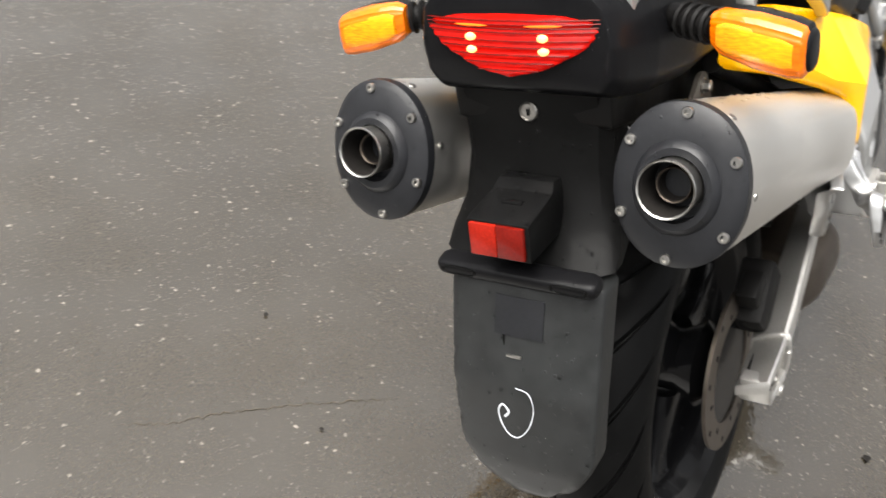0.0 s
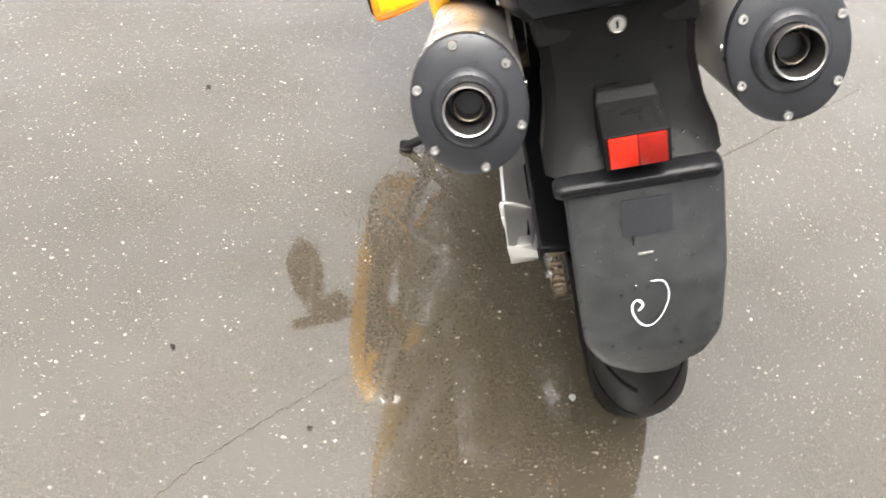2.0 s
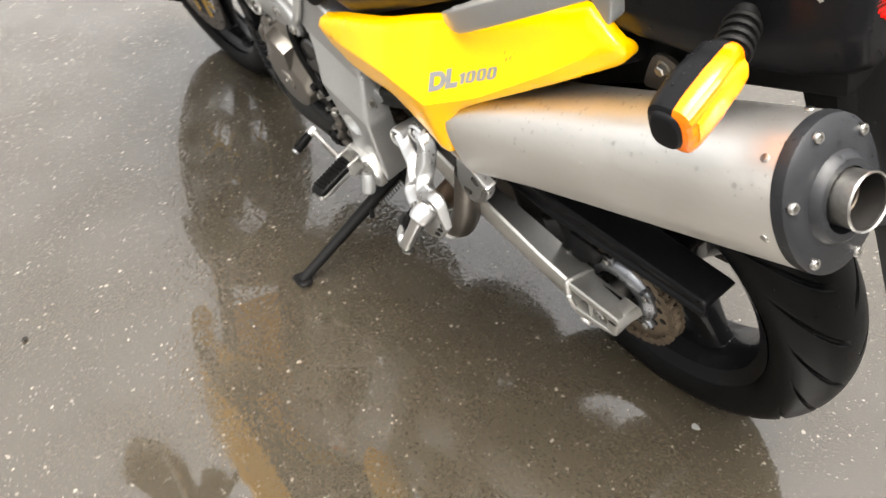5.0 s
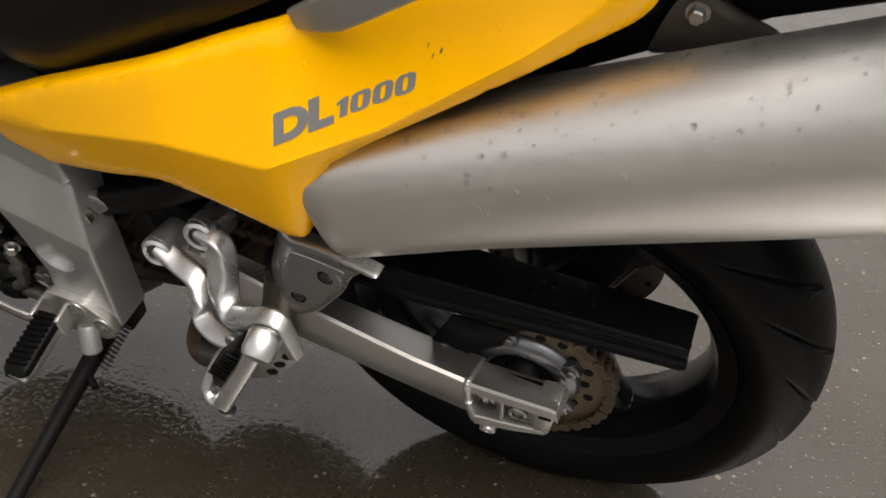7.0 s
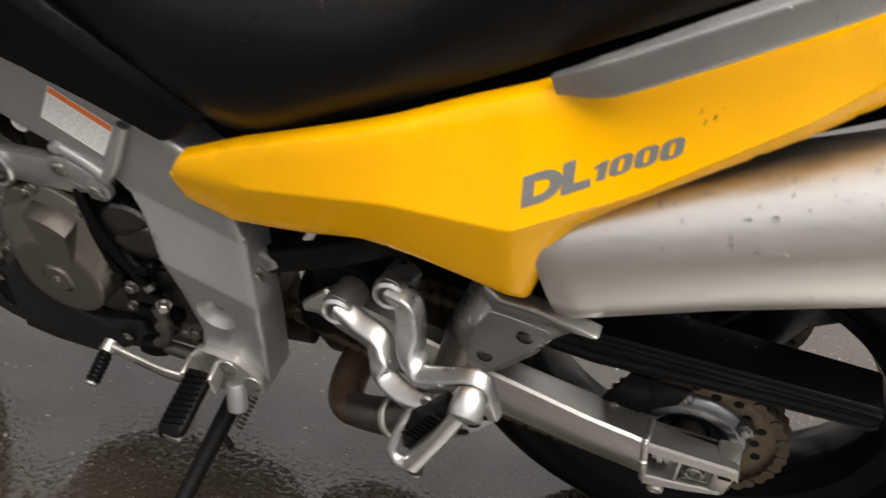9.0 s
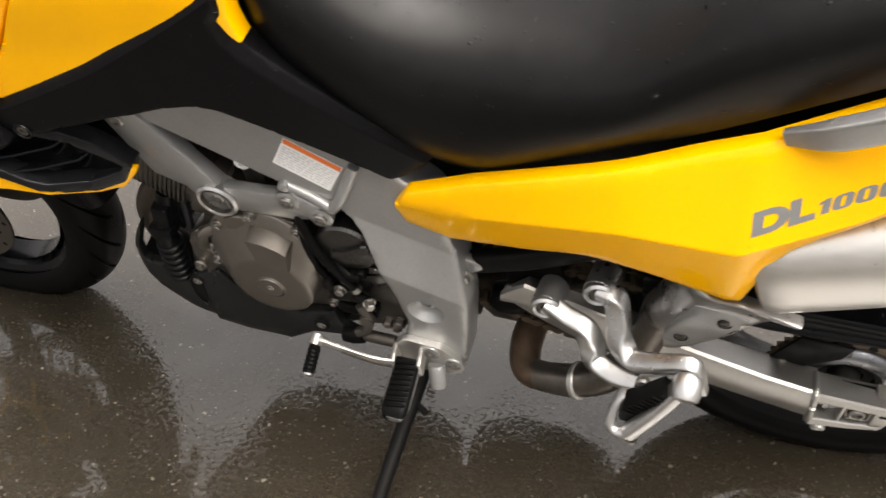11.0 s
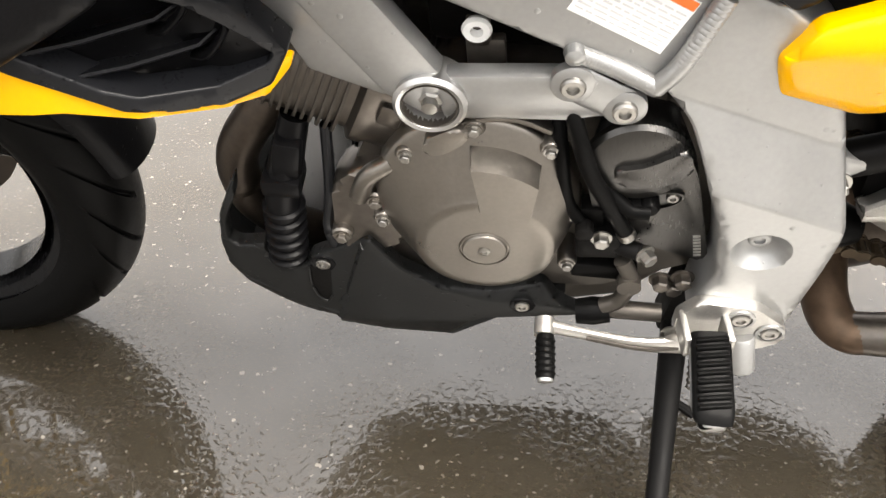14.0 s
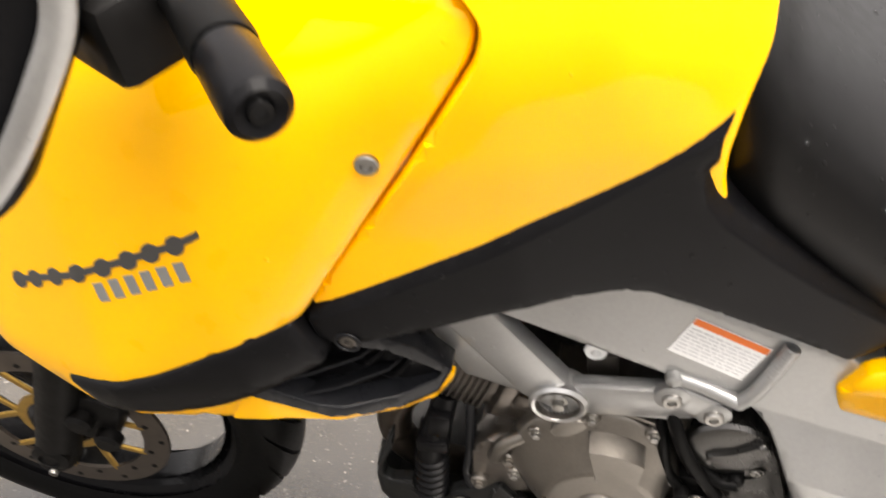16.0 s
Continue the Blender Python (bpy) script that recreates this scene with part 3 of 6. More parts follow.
for i in range(len(prof)):
    for a, b in ((outer[0], outer[1]), (outer[1], inner[1]), (inner[1], inner[0]), (inner[0], outer[0])):
        bm.faces.new((a[i - 1], a[i], b[i], b[i - 1]))
sprocket = part("rear_sprocket", bm, SPROCKET, bike, "greasy drilled steel rear sprocket")
for k in range(20):
    a = 2 * math.pi * k / 20
    rad = 0.078 if k % 2 else 0.070
    part("hole", lathe([(0.0058, -0.0032), (0.0058, 0.0032)], (REAR.x + rad * math.cos(a), SPR_Y, REAR.z + rad * math.sin(a)), (0, 1, 0), 12), MATT, sprocket)
part("carrier", lathe([(0.066, 0.008), (0.066, -0.004), (0.061, -0.012), (0.054, -0.016), (0.046, -0.017), (0.041, -0.014), (0.039, 0.004)], (REAR.x, SPR_Y, REAR.z), (0, 1, 0), 48, close=False), CARRIER, sprocket, "dull silver sprocket carrier")
# matt black ring that fills the inside of the carrier
part("oil_seal", lathe([(0.0400, -0.010), (0.036, -0.011), (0.034, -0.004), (0.022, -0.003), (0.021, 0.004), (0, 0.004)], (REAR.x, SPR_Y, REAR.z), (0, 1, 0), 40, close=False), MATT, sprocket, "matt black inside of the sprocket carrier")
for k in range(5):
    a = 2 * math.pi * k / 5 + 0.5
    part("lug", box((REAR.x + 0.062 * math.cos(a), SPR_Y - 0.006, REAR.z + 0.062 * math.sin(a)), (0.024, 0.016, 0.022), (0, -math.degrees(a), 0), 0.004), CARRIER, sprocket)
    hexbolt((REAR.x + 0.066 * math.cos(a), SPR_Y - 0.011, REAR.z + 0.066 * math.sin(a)), (0, -1, 0), 0.006, 0.006, sprocket, "nut")
part("axle_spacer", lathe([(0.019, 0), (0.019, 0.05)], (REAR.x, SPR_Y, REAR.z), (0, -1, 0), 20), STEEL, sprocket)

# chain: round the sprocket, along both runs, round the small sprocket at the engine
small = Vector((-0.575, SPR_Y, 0.475))
big = Vector((REAR.x, SPR_Y, REAR.z))
along = (big - small).normalized()
lift = Vector((-along.z, 0, along.x))
R1, R2 = 0.1, 0.042
line = []
for k in range(60):
    line.append(small + lift * R2 + (big + lift * R1 - small - lift * R2) * k / 60)
a0 = math.atan2(lift.z, lift.x)
for k in range(40):
    a = a0 - math.pi * k / 40
    line.append(big + Vector((math.cos(a), 0, math.sin(a))) * R1)
for k in range(60):
    f = k / 60
    sag = Vector((0, 0, -0.022 * 4 * f * (1 - f)))
    line.append(big - lift * R1 + (small - lift * R2 - big + lift * R1) * f + sag)
for k in range(20):
    a = a0 + math.pi - math.pi * k / 20
    line.append(small + Vector((math.cos(a), 0, math.sin(a))) * R2)
chain = part("chain", lathe([(0.0075, -0.003), (0.0075, 0.003)], line[0], (0, 1, 0), 10), CHAIN, bike, "grimy brown drive chain")
plates = []
for w in (0.0075, 0.0105):
    piece = []
    for y in (-w, w):
        pl = merge(lathe([(0.0072, -0.001), (0.0072, 0.001)], (-0.0079, y, 0), (0, 1, 0), 10), lathe([(0.0072, -0.001), (0.0072, 0.001)], (0.0079, y, 0), (0, 1, 0), 10), box((0, y, 0), (0.0158, 0.002, 0.0095), bev=0))
        piece.append(pl)
    piece.append(lathe([(0.005, -0.008), (0.005, 0.008)], (-0.0079, 0, 0), (0, 1, 0), 8))
    plates.append(mesh_from(merge(*piece), "link", CHAIN))
lens_sum = [0.0]
for a, b in zip(line, line[1:] + line[:1]):
    lens_sum.append(lens_sum[-1] + (b - a).length)
count = int(lens_sum[-1] / 0.0158)
for k in range(count):
    s = k / count * lens_sum[-1]
    j = max(i for i in range(len(lens_sum)) if lens_sum[i] <= s)
    p, q = line[j % len(line)], line[(j + 1) % len(line)]
    f = (s - lens_sum[j]) / max(1e-9, (q - p).length)
    d = (q - p).normalized()
    ob = new("link", plates[k % 2])
    ob.parent = chain
    ob.matrix_local = Matrix.Translation(p + (q - p) * f) @ Matrix.Rotation(-math.atan2(d.z, d.x), 4, "Y")
part("front_sprocket", lathe([(0.040, -0.003), (0.040, 0.003)], small, (0, 1, 0), 28), SPROCKET, bike)

# chain guard: two stepped faces of black plastic with a fixing ear
gr = lambda x, top, low, y=-0.118: [(x, -0.058, top + 0.004 - 0.035 * max(0, x + 0.20)), (x, y + 0.004, top + 0.003), (x, y, top - 0.001), (x, y, top - 0.010), (x, y + 0.003, top - 0.012), (x, y + 0.003, low + 0.010), (x, y - 0.002, low + 0.008), (x, y - 0.002, low), (x, y + 0.003, low - 0.001), (x, y + 0.006, top - 0.006), (x, -0.058, top - 0.035 * max(0, x + 0.20))]
guard = part("chain_guard", bevel(loft([gr(x, a, b) for x, a, b in ((-0.26, 0.508, 0.470), (-0.105, 0.484, 0.441), (0.036, 0.472, 0.437), (0.174, 0.459, 0.430), (0.180, 0.456, 0.434))]), 0.0008, 1), BLACK, bike, "black plastic chain guard beaded with rain")
part("fixing_ear", prism([(-0.065, 0.440), (0.0, 0.432), (-0.012, 0.405), (-0.05, 0.380), (-0.074, 0.362), (-0.100, 0.368), (-0.096, 0.385)], -0.124, -0.119, 0.002), BLACK, guard)
hexbolt((-0.080, -0.124, 0.380), (0, -1, 0), 0.005, 0.004, guard)

# ---- swingarm ----
def arm_side(s):
    rings = []
    for x, top, low, y in ((-0.440, 0.468, 0.448, -0.146), (-0.405, 0.500, 0.424, -0.150), (-0.327, 0.472, 0.373, -0.153), (-0.22, 0.437, 0.352, -0.160), (-0.10, 0.402, 0.325, -0.167), (-0.035, 0.386, 0.309, -0.169)):
        c = min(0.006, (top - low) * 0.3)
        fold = low + (top - low) * 0.52
        rings.append([Vector(p) for p in ((x, y + 0.010, low + 0.004), (x, y + 0.0006, fold - 0.004), (x, y, fold + 0.004), (x, y, top - c), (x, y + c * 0.3, top - c * 0.3), (x, y + c, top), (x, -0.126, top - 0.012), (x, -0.118, top - 0.018), (x, -0.118, low + c), (x, -0.124, low), (x, y + 0.020, low), (x, y + 0.013, low + 0.001))])
    ob = part("swingarm_beam", sided(loft(rings), s), ALU, bike, "bare brushed aluminium swingarm beam")
    plate = loft([[Vector(p) for p in ((x, -0.1690, top - 0.016), (x, -0.1690, top - 0.003), (x, -0.1665, top), (x, -0.126, top - 0.017), (x, -0.123, top - 0.020), (x, -0.123, top - 0.030), (x, -0.150, top - 0.022))]
                  for x, top in ((-0.036, 0.3885), (0.010, 0.3825), (0.056, 0.3770), (0.0600, 0.3745), (0.0615, 0.3705))])
    frame_low = loft([[Vector(p) for p in ((x, -0.1690, low + 0.0015), (x, -0.1690, up - 0.0015), (x, -0.1675, up), (x, -0.130, up - 0.002), (x, -0.130, low + 0.002), (x, -0.1675, low))]
                      for x, low, up in ((-0.036, 0.3095, 0.3275), (0.010, 0.3155, 0.3285), (0.046, 0.3235, 0.3320))])
    end = part("axle_block", sided(plate, s), ALU, ob, "bare aluminium axle end block")
    part("lower_rail", sided(frame_low, s), ALU, ob)
    part("end_rail", sided(prism([(0.0365, 0.372), (0.0612, 0.371), (0.0500, 0.3255), (0.0440, 0.3225), (0.0320, 0.328)], -0.1686, -0.128, 0.003), s), ALU, ob)
    # black sheet puts in the shade behind the open slot
    part("slot_back", sided(prism([(-0.036, 0.372), (0.04, 0.366), (0.036, 0.328), (-0.036, 0.322)], -0.142, -0.130, 0.001), s), MATT, ob)
    part("inner_plate", sided(prism([(-0.036, 0.366), (0.052, 0.354), (0.046, 0.324), (-0.036, 0.311)], -0.1295, -0.1235, 0.0015), s), ALU, ob)
    part("slot_divider", sided(box((-0.0015, -0.158, 0.347), (0.0045, 0.020, 0.040), (0, 6, 0), 0.0012), s), ALU, ob)
    adj = part("chain_adjuster", sided(prism([(0.0035, 0.366), (0.0335, 0.3665), (0.0300, 0.3325), (0.0025, 0.3310)], -0.162, -0.144, 0.002), s), CASTMID, end, "dull steel chain adjuster block")
    part("adjuster_rim", sided(merge(box((0.018, -0.1625, 0.3640), (0.030, 0.002, 0.0022), (0, 0, 0), 0.0006), box((0.017, -0.1625, 0.3335), (0.028, 0.002, 0.0022), (0, -4, 0), 0.0006), box((0.0325, -0.1625, 0.3490), (0.0022, 0.002, 0.030), (0, 6, 0), 0.0006)), s), STEEL, adj)
    part("axle_nut", sided(lathe([(0.0105, 0), (0.0105, 0.005), (0.0085, 0.007), (0.0065, 0.0065), (0.006, 0.002), (0, 0.002)], (0.0165, -0.161, 0.349), (0, -1, 0), 24), s), STEEL, end)
    part("adjuster_bolt", sided(merge(sweep([(-0.030, -0.156, 0.352), (0.004, -0.156, 0.350)], 0.0035, n=12, k=0), lathe([(0.0075, -0.003), (0.0075, 0.003)], (-0.021, -0.156, 0.3515), (1, 0, 0), 6), lathe([(0.0060, -0.002), (0.0060, 0.002)], (-0.0135, -0.156, 0.351), (1, 0, 0), 6)), s), STEEL, end)
    part("end_slot", sided(box((0.0480, -0.1686, 0.3585), (0.014, 0.0022, 0.0050), (0, 4, 0), 0.0008), s), MATT, end)
    seam = curve([Vector((-0.037, -0.128, 0.373)), Vector((-0.037, -0.150, 0.384)), Vector((-0.037, -0.167, 0.387)), Vector((-0.037, -0.1705, 0.380)), Vector((-0.037, -0.1705, 0.345)), Vector((-0.037, -0.163, 0.313)), Vector((-0.037, -0.150, 0.306))], 8)
    part("weld_bead", sided(sweep(seam, [0.0046 if k % 2 else 0.0039 for k in range(len(seam))], n=10, k=0), s), ALU, ob)
    part("adjuster_screw", sided(lathe([(0.0095, -0.010), (0.0095, 0.008), (0.008, 0.010), (0.0055, 0.010), (0.005, 0.006), (0, 0.006)], (-0.022, -0.158, 0.3005), (0, -1, -0.35), 24), s), ALU, end)


both_sides(arm_side)
part("swingarm_bridge", merge(prism([(-0.44, 0.53), (-0.44, 0.44), (-0.36, 0.42), (-0.36, 0.51)], -0.12, 0.12, 0.01), lathe([(0.03, -0.12), (0.03, 0.12)], (-0.505, 0, 0.495), (0, 1, 0))), MATT, bike)

# rear brake on the far side
rdisc = disc(REAR, 0.098, 0.120, 0.080, DISC, bike, "brake_disc", "rust-tinged rear brake disc", 16)
part("carrier", lathe([(0.082, -0.003), (0.082, 0.003), (0.04, 0.003)], (REAR.x, 0.095, REAR.z), (0, 1, 0), 36), RIM, rdisc)
part("brake_caliper", merge(box((-0.075, 0.112, 0.42), (0.10, 0.05, 0.06), (0, 40, 0), 0.008), box((-0.03, 0.118, 0.46), (0.05, 0.03, 0.03), (0, 20, 0), 0.005)), MATT, bike, "black rear brake caliper")

# ---- tail: seat, tail cover, light, fender ----
def curve5(rows, k):
    """Rows of numbers, joined smoothly."""
    p = [np.array(r) for r in rows]
    p = [p[0] * 2 - p[1], *p, p[-1] * 2 - p[-2]]
    out = []
    for a, b, c, d in zip(p, p[1:], p[2:], p[3:]):
        for i in range(k):
            t = i / k
            out.append(0.5 * (2 * b + (c - a) * t + (2 * a - 5 * b + 4 * c - d) * t * t + (3 * b - a - 3 * c + d) * t ** 3))
    return [*out, p[-2]]


rows = [(-0.672, 0.960, 1.05, 0.05, 0.05), (-0.667, 0.93, 1.068, 0.11, 0.11), (-0.655, 0.895, 1.062, 0.148, 0.146), (-0.630, 0.850, 1.035, 0.163, 0.152), (-0.60, 0.815, 0.985, 0.165, 0.150), (-0.55, 0.765, 0.935, 0.166, 0.146), (-0.50, 0.722, 0.905, 0.168, 0.142), (-0.43, 0.706, 0.888, 0.170, 0.142), (-0.34, 0.748, 0.886, 0.172, 0.150),
        (-0.27, 0.782, 0.900, 0.172, 0.155), (-0.19, 0.820, 0.950, 0.166, 0.158), (-0.10, 0.860, 0.985, 0.158, 0.152), (0.0, 0.902, 1.002, 0.145, 0.140), (0.10, 0.940, 1.012, 0.125, 0.120), (0.18, 0.960, 1.015, 0.10, 0.095)]
rings = []
for x, zb, zt, w, low in curve5(rows, 5):
    h = zt - zb
    half = [(-low - (w - low) * t * (2 - t), zb + h * 0.42 * t) for t in (0, 0.15, 0.35, 0.6, 0.8)]
    for k in range(15):
        a = radians(90 * k / 14.5)
        half.append((-w * math.cos(a) ** 0.62, zb + h * (0.42 + 0.58 * math.sin(a) ** 0.85)))
    rings.append([Vector((x, y, z)) for y, z in half] + [Vector((x, -y, z)) for y, z in half[::-1]])
part("seat", loft(rings), VINYL, bike, "black vinyl seat beaded with rain")

def tail_panel_y(x, z):
    zc = line_at(x, (-0.54, 0.665), (-0.44, 0.672), (-0.275, 0.712), (-0.16, 0.722), (-0.06, 0.765), (0.05, 0.83), (0.14, 0.885))
    yc = line_at(x, (-0.56, -0.166), (-0.44, -0.184), (-0.275, -0.212), (-0.155, -0.228), (-0.06, -0.206), (0.05, -0.178), (0.14, -0.138))
    up, down = line_at(x, (-0.5, 0.25), (-0.2, 0.52), (0.1, 0.6)), line_at(x, (-0.3, 0.2), (-0.16, 0.06), (-0.05, 0.25))
    d = z - zc
    return yc + (up * max(0, d) if d > 0 else -down * min(0, d))


TAIL = [(-0.547, 0.652), (-0.541, 0.616), (-0.485, 0.599), (-0.387, 0.620), (-0.322, 0.640), (-0.250, 0.642), (-0.195, 0.638), (-0.146, 0.634), (-0.134, 0.666), (-0.121, 0.705), (-0.106, 0.725), (-0.066, 0.750), (0.012, 0.790), (0.052, 0.811), (0.095, 0.830), (0.117, 0.840),
        (0.1275, 0.850), (0.1305, 0.860), (0.128, 0.870), (0.080, 0.899), (-0.02, 0.870), (-0.135, 0.828), (-0.22, 0.797), (-0.31, 0.762), (-0.45, 0.711), (-0.525, 0.681)]
CREASE = [(-0.44, 0.672), (-0.275, 0.712), (-0.16, 0.722), (-0.06, 0.765), (0.05, 0.83), (0.10, 0.862)]
for s in (1, -1):
    tail = part("side_panel", sided(panel(TAIL, tail_panel_y, 0.012, 0.006, 0.011, 0.005, creases=[CREASE]), s), YELLOW, bike, "glossy yellow tail side panel with a grey model name")
    tail_left = tail if s == 1 else tail_left
    if s == 1:
        for text, at, size, slant in (("DL", (-0.149, 0.7440), 0.0260, 0.24),):
            cu = bpy.data.curves.new("text", "FONT")
            cu.body, cu.size, cu.shear, cu.extrude, cu.offset = text, size, slant, 0.0, 0.0016
            tmp = bpy.data.objects.new("text", cu)
            me = bpy.data.meshes.new_from_object(tmp)
            bpy.data.objects.remove(tmp)
            bm = bmesh.new()
            bm.from_mesh(me)
            bpy.data.meshes.remove(me)
            bmesh.ops.triangulate(bm, faces=bm.faces)
            for turn in range(4):
                bmesh.ops.subdivide_edges(bm, edges=[e for e in bm.edges if e.calc_length() > 0.004], cuts=1)
                bmesh.ops.triangulate(bm, faces=bm.faces)
            c, sn = math.cos(radians(24)), math.sin(radians(24))
            for v in bm.verts:
                u, w = v.co.x * 1.72, v.co.y
                x, z = at[0] + u * c - w * sn, at[1] + u * sn + w * c
                v.co = (x, tail_panel_y(x, z) - 0.0009, z)
            part("model_name", bm, DECAL, tail, "grey model lettering")
        # heavy slanted figures: a one and three noughts with narrow slots
        def figure(bm, left):
            for v in bm.verts:
                u, w = left + v.co.x + 0.42 * v.co.y, v.co.y * 0.80 + 0.0012
                x, z = -0.0945 + u * c - w * sn, 0.7675 + u * sn + w * c
                v.co = (x, tail_panel_y(x, z) - 0.0009, z)
            part("model_figure", bm, DECAL, tail, "grey model figure")

        one = bmesh.new()
        one.faces.new([one.verts.new((x, y, 0)) for x, y in ((0.0035, 0), (0.0105, 0), (0.0105, 0.0145), (0.0060, 0.0145), (0.0, 0.0125), (0.0, 0.0100), (0.0035, 0.0105))])
        figure(one, 0.0)
        for k in range(3):
            figure(loft([oval((0.0088, 0.0072, 0), (1, 0, 0), (0, 1, 0), a, h, 40, 3.6) for a, h in ((0.0088, 0.0074), (0.0055, 0.0063), (0.0022, 0.0050))], False), 0.0128 + 0.0196 * k)

for x, z, w in ((-0.020, 0.818, 0.001), (-0.014, 0.822, 0.0015), (-0.024, 0.824, 0.0008)):
    part("scuff", panel([(x, z), (x + w, z + 0.001), (x + w + 0.001, z + 0.004), (x + 0.001, z + 0.0035)], lambda a, b: tail_panel_y(a, b) - 0.0008, 0.0004, 0, 0.01, 0), CHAIN, tail_left)


def grab_side(s):
    rail = part("grab_rail", sided(sweep([(-0.132, -0.170, 0.831), (-0.09, -0.180, 0.850), (-0.02, -0.185, 0.890), (0.06, -0.181, 0.932), (0.14, -0.168, 0.972), (0.24, -0.140, 1.008), (0.34, -0.09, 1.030), (0.37, -0.04, 1.035)],
                                         [0.004, 0.008, 0.010, 0.011, 0.012, 0.012, 0.012, 0.012], [0.008, 0.015, 0.015, 0.014, 0.014, 0.014, 0.014, 0.014], 36, 6, power=7.0), s), SILVER, bike, "silver painted grab rail")
    part("rail_stay", sided(prism([(0.108, 0.952), (0.150, 0.968), (0.142, 0.920), (0.138, 0.914), (0.134, 0.916)], -0.160, -0.140, 0.002), s), SILVER, rail)
    part("rail_stay", sided(prism([(0.30, 0.995), (0.33, 1.0), (0.325, 0.955), (0.315, 0.950)], -0.105, -0.085, 0.003), s), SILVER, rail)


both_sides(grab_side)
rings = []
for x, zb, zt, w in ((0.06, 0.86, 0.95, 0.125), (0.14, 0.865, 0.965, 0.130), (0.22, 0.87, 0.98, 0.128), (0.30, 0.882, 0.995, 0.118), (0.345, 0.895, 1.0, 0.106), (0.362, 0.905, 1.0, 0.098)):
    h = zt - zb
    half = [(-w * 0.85, zb), (-w * 0.97, zb + h * 0.15), (-w, zb + h * 0.45), (-w * 0.93, zb + h * 0.8), (-w * 0.75, zt), (-w * 0.2, zt + 0.006)]
    rings.append([Vector((x, y, z)) for y, z in half] + [Vector((x, -y, z)) for y, z in half[::-1]])
part("tail_cover", bevel(loft(rings), 0.004, 2), BLACK, bike, "black plastic tail cover with rain beads")

# tail light
LIGHT = [(-0.095, 0.972), (-0.090, 0.962), (-0.072, 0.945), (-0.036, 0.928), (0, 0.920), (0.036, 0.928), (0.072, 0.945), (0.090, 0.962), (0.095, 0.972), (0.05, 0.976), (0, 0.977), (-0.05, 0.976)]
light = part("tail_light", panel(LIGHT, lambda y, z: 0.374 - 1.2 * y * y - (z - 0.93) * 0.10 + 0.0010 * math.sin(z * 850), 0.012, 0.004, 0.0022, 0.004, "x"), TAILRED, bike, "lit red tail light lens with horizontal ribs")
for z in (0.928, 0.935, 0.942, 0.949, 0.955, 0.9625, 0.966, 0.9695, 0.973):
    w = line_at(z, (0.920, 0.0), (0.928, 0.036), (0.945, 0.072), (0.962, 0.090), (0.972, 0.095)) - 0.005
    part("lens_rib", sweep([(0.3745 - 1.2 * (w * k / 6) ** 2 - (z - 0.93) * 0.10, w * k / 6, z) for k in range(-6, 7)], 0.0012, 0.0007, 8, 0), DIMRED, light)
for y in (-0.037, 0.037):
    for dz in (0, -0.012):
        part("bulb_glow", loft([oval((0.3725 - 1.2 * y * y + h, y, 0.958 + dz), (0, 1, 0), (0, 0, 1), 0.0052 * k, 0.0037 * k, 18) for h, k in ((0.0, 1.0), (0.0025, 0.92), (0.0036, 0.6), (0.0040, 0.25))]), BULB, light)
    part("bulb_streak", loft([oval((0.3715 - 1.2 * (y + e) ** 2, y + e, 0.9685), (1, 0, 0), (0, 0, 1), 0.0018 * k, 0.0013 * k, 10) for e, k in ((-0.017, 0.2), (-0.011, 0.8), (0.0, 1.0), (0.012, 0.8), (0.018, 0.2))]), HALO, light)

# hanger with lock, reflector and fender
rings = []
for z, x, w, dp in ((0.945, 0.350, 0.092, 0.05), (0.905, 0.345, 0.086, 0.05), (0.874, 0.338, 0.082, 0.05), (0.82, 0.342, 0.080, 0.045), (0.775, 0.352, 0.086, 0.04), (0.745, 0.372, 0.095, 0.035), (0.728, 0.390, 0.095, 0.03)):
    rings.append([Vector((x - dp, -w, z)), Vector((x - 0.012, -w, z)), Vector((x, -w * 0.86, z)), Vector((x + 0.003, -w * 0.4, z)), Vector((x + 0.003, w * 0.4, z)), Vector((x, w * 0.86, z)), Vector((x - 0.012, w, z)), Vector((x - dp, w, z))])
hanger = part("tail_hanger", loft(rings), HANGER, bike, "black plastic number plate hanger")
lk = part("seat_lock", lathe([(0.010, -0.01), (0.010, 0.005), (0.0085, 0.007), (0.008, 0.005), (0, 0.005)], (0.339, 0.0, 0.874), (1, 0, 0.08), 28), STEEL, hanger, "chrome seat lock")
part("keyhole", box((0.3455, 0, 0.8745), (0.001, 0.0022, 0.007), bev=0), MATT, lk)
refl = part("reflector_bracket", merge(bevel(loft([[(0.342, -0.030, 0.808), (0.362, -0.030, 0.811), (0.362, 0.030, 0.811), (0.342, 0.030, 0.808)],
                                             [(0.344, -0.032, 0.799), (0.374, -0.033, 0.803), (0.374, 0.033, 0.803), (0.344, 0.032, 0.799)], [(0.346, -0.033, 0.790), (0.429, -0.034, 0.797), (0.429, 0.034, 0.797), (0.346, 0.033, 0.790)],
                                             [(0.355, -0.034, 0.756), (0.430, -0.034, 0.757), (0.430, 0.034, 0.757), (0.355, 0.034, 0.756)]]), 0.0016, 2), box((0.395, 0, 0.8005), (0.006, 0.022, 0.004), (0, -6, 0), 0.001)), HANGER, hanger, "black reflector bracket")
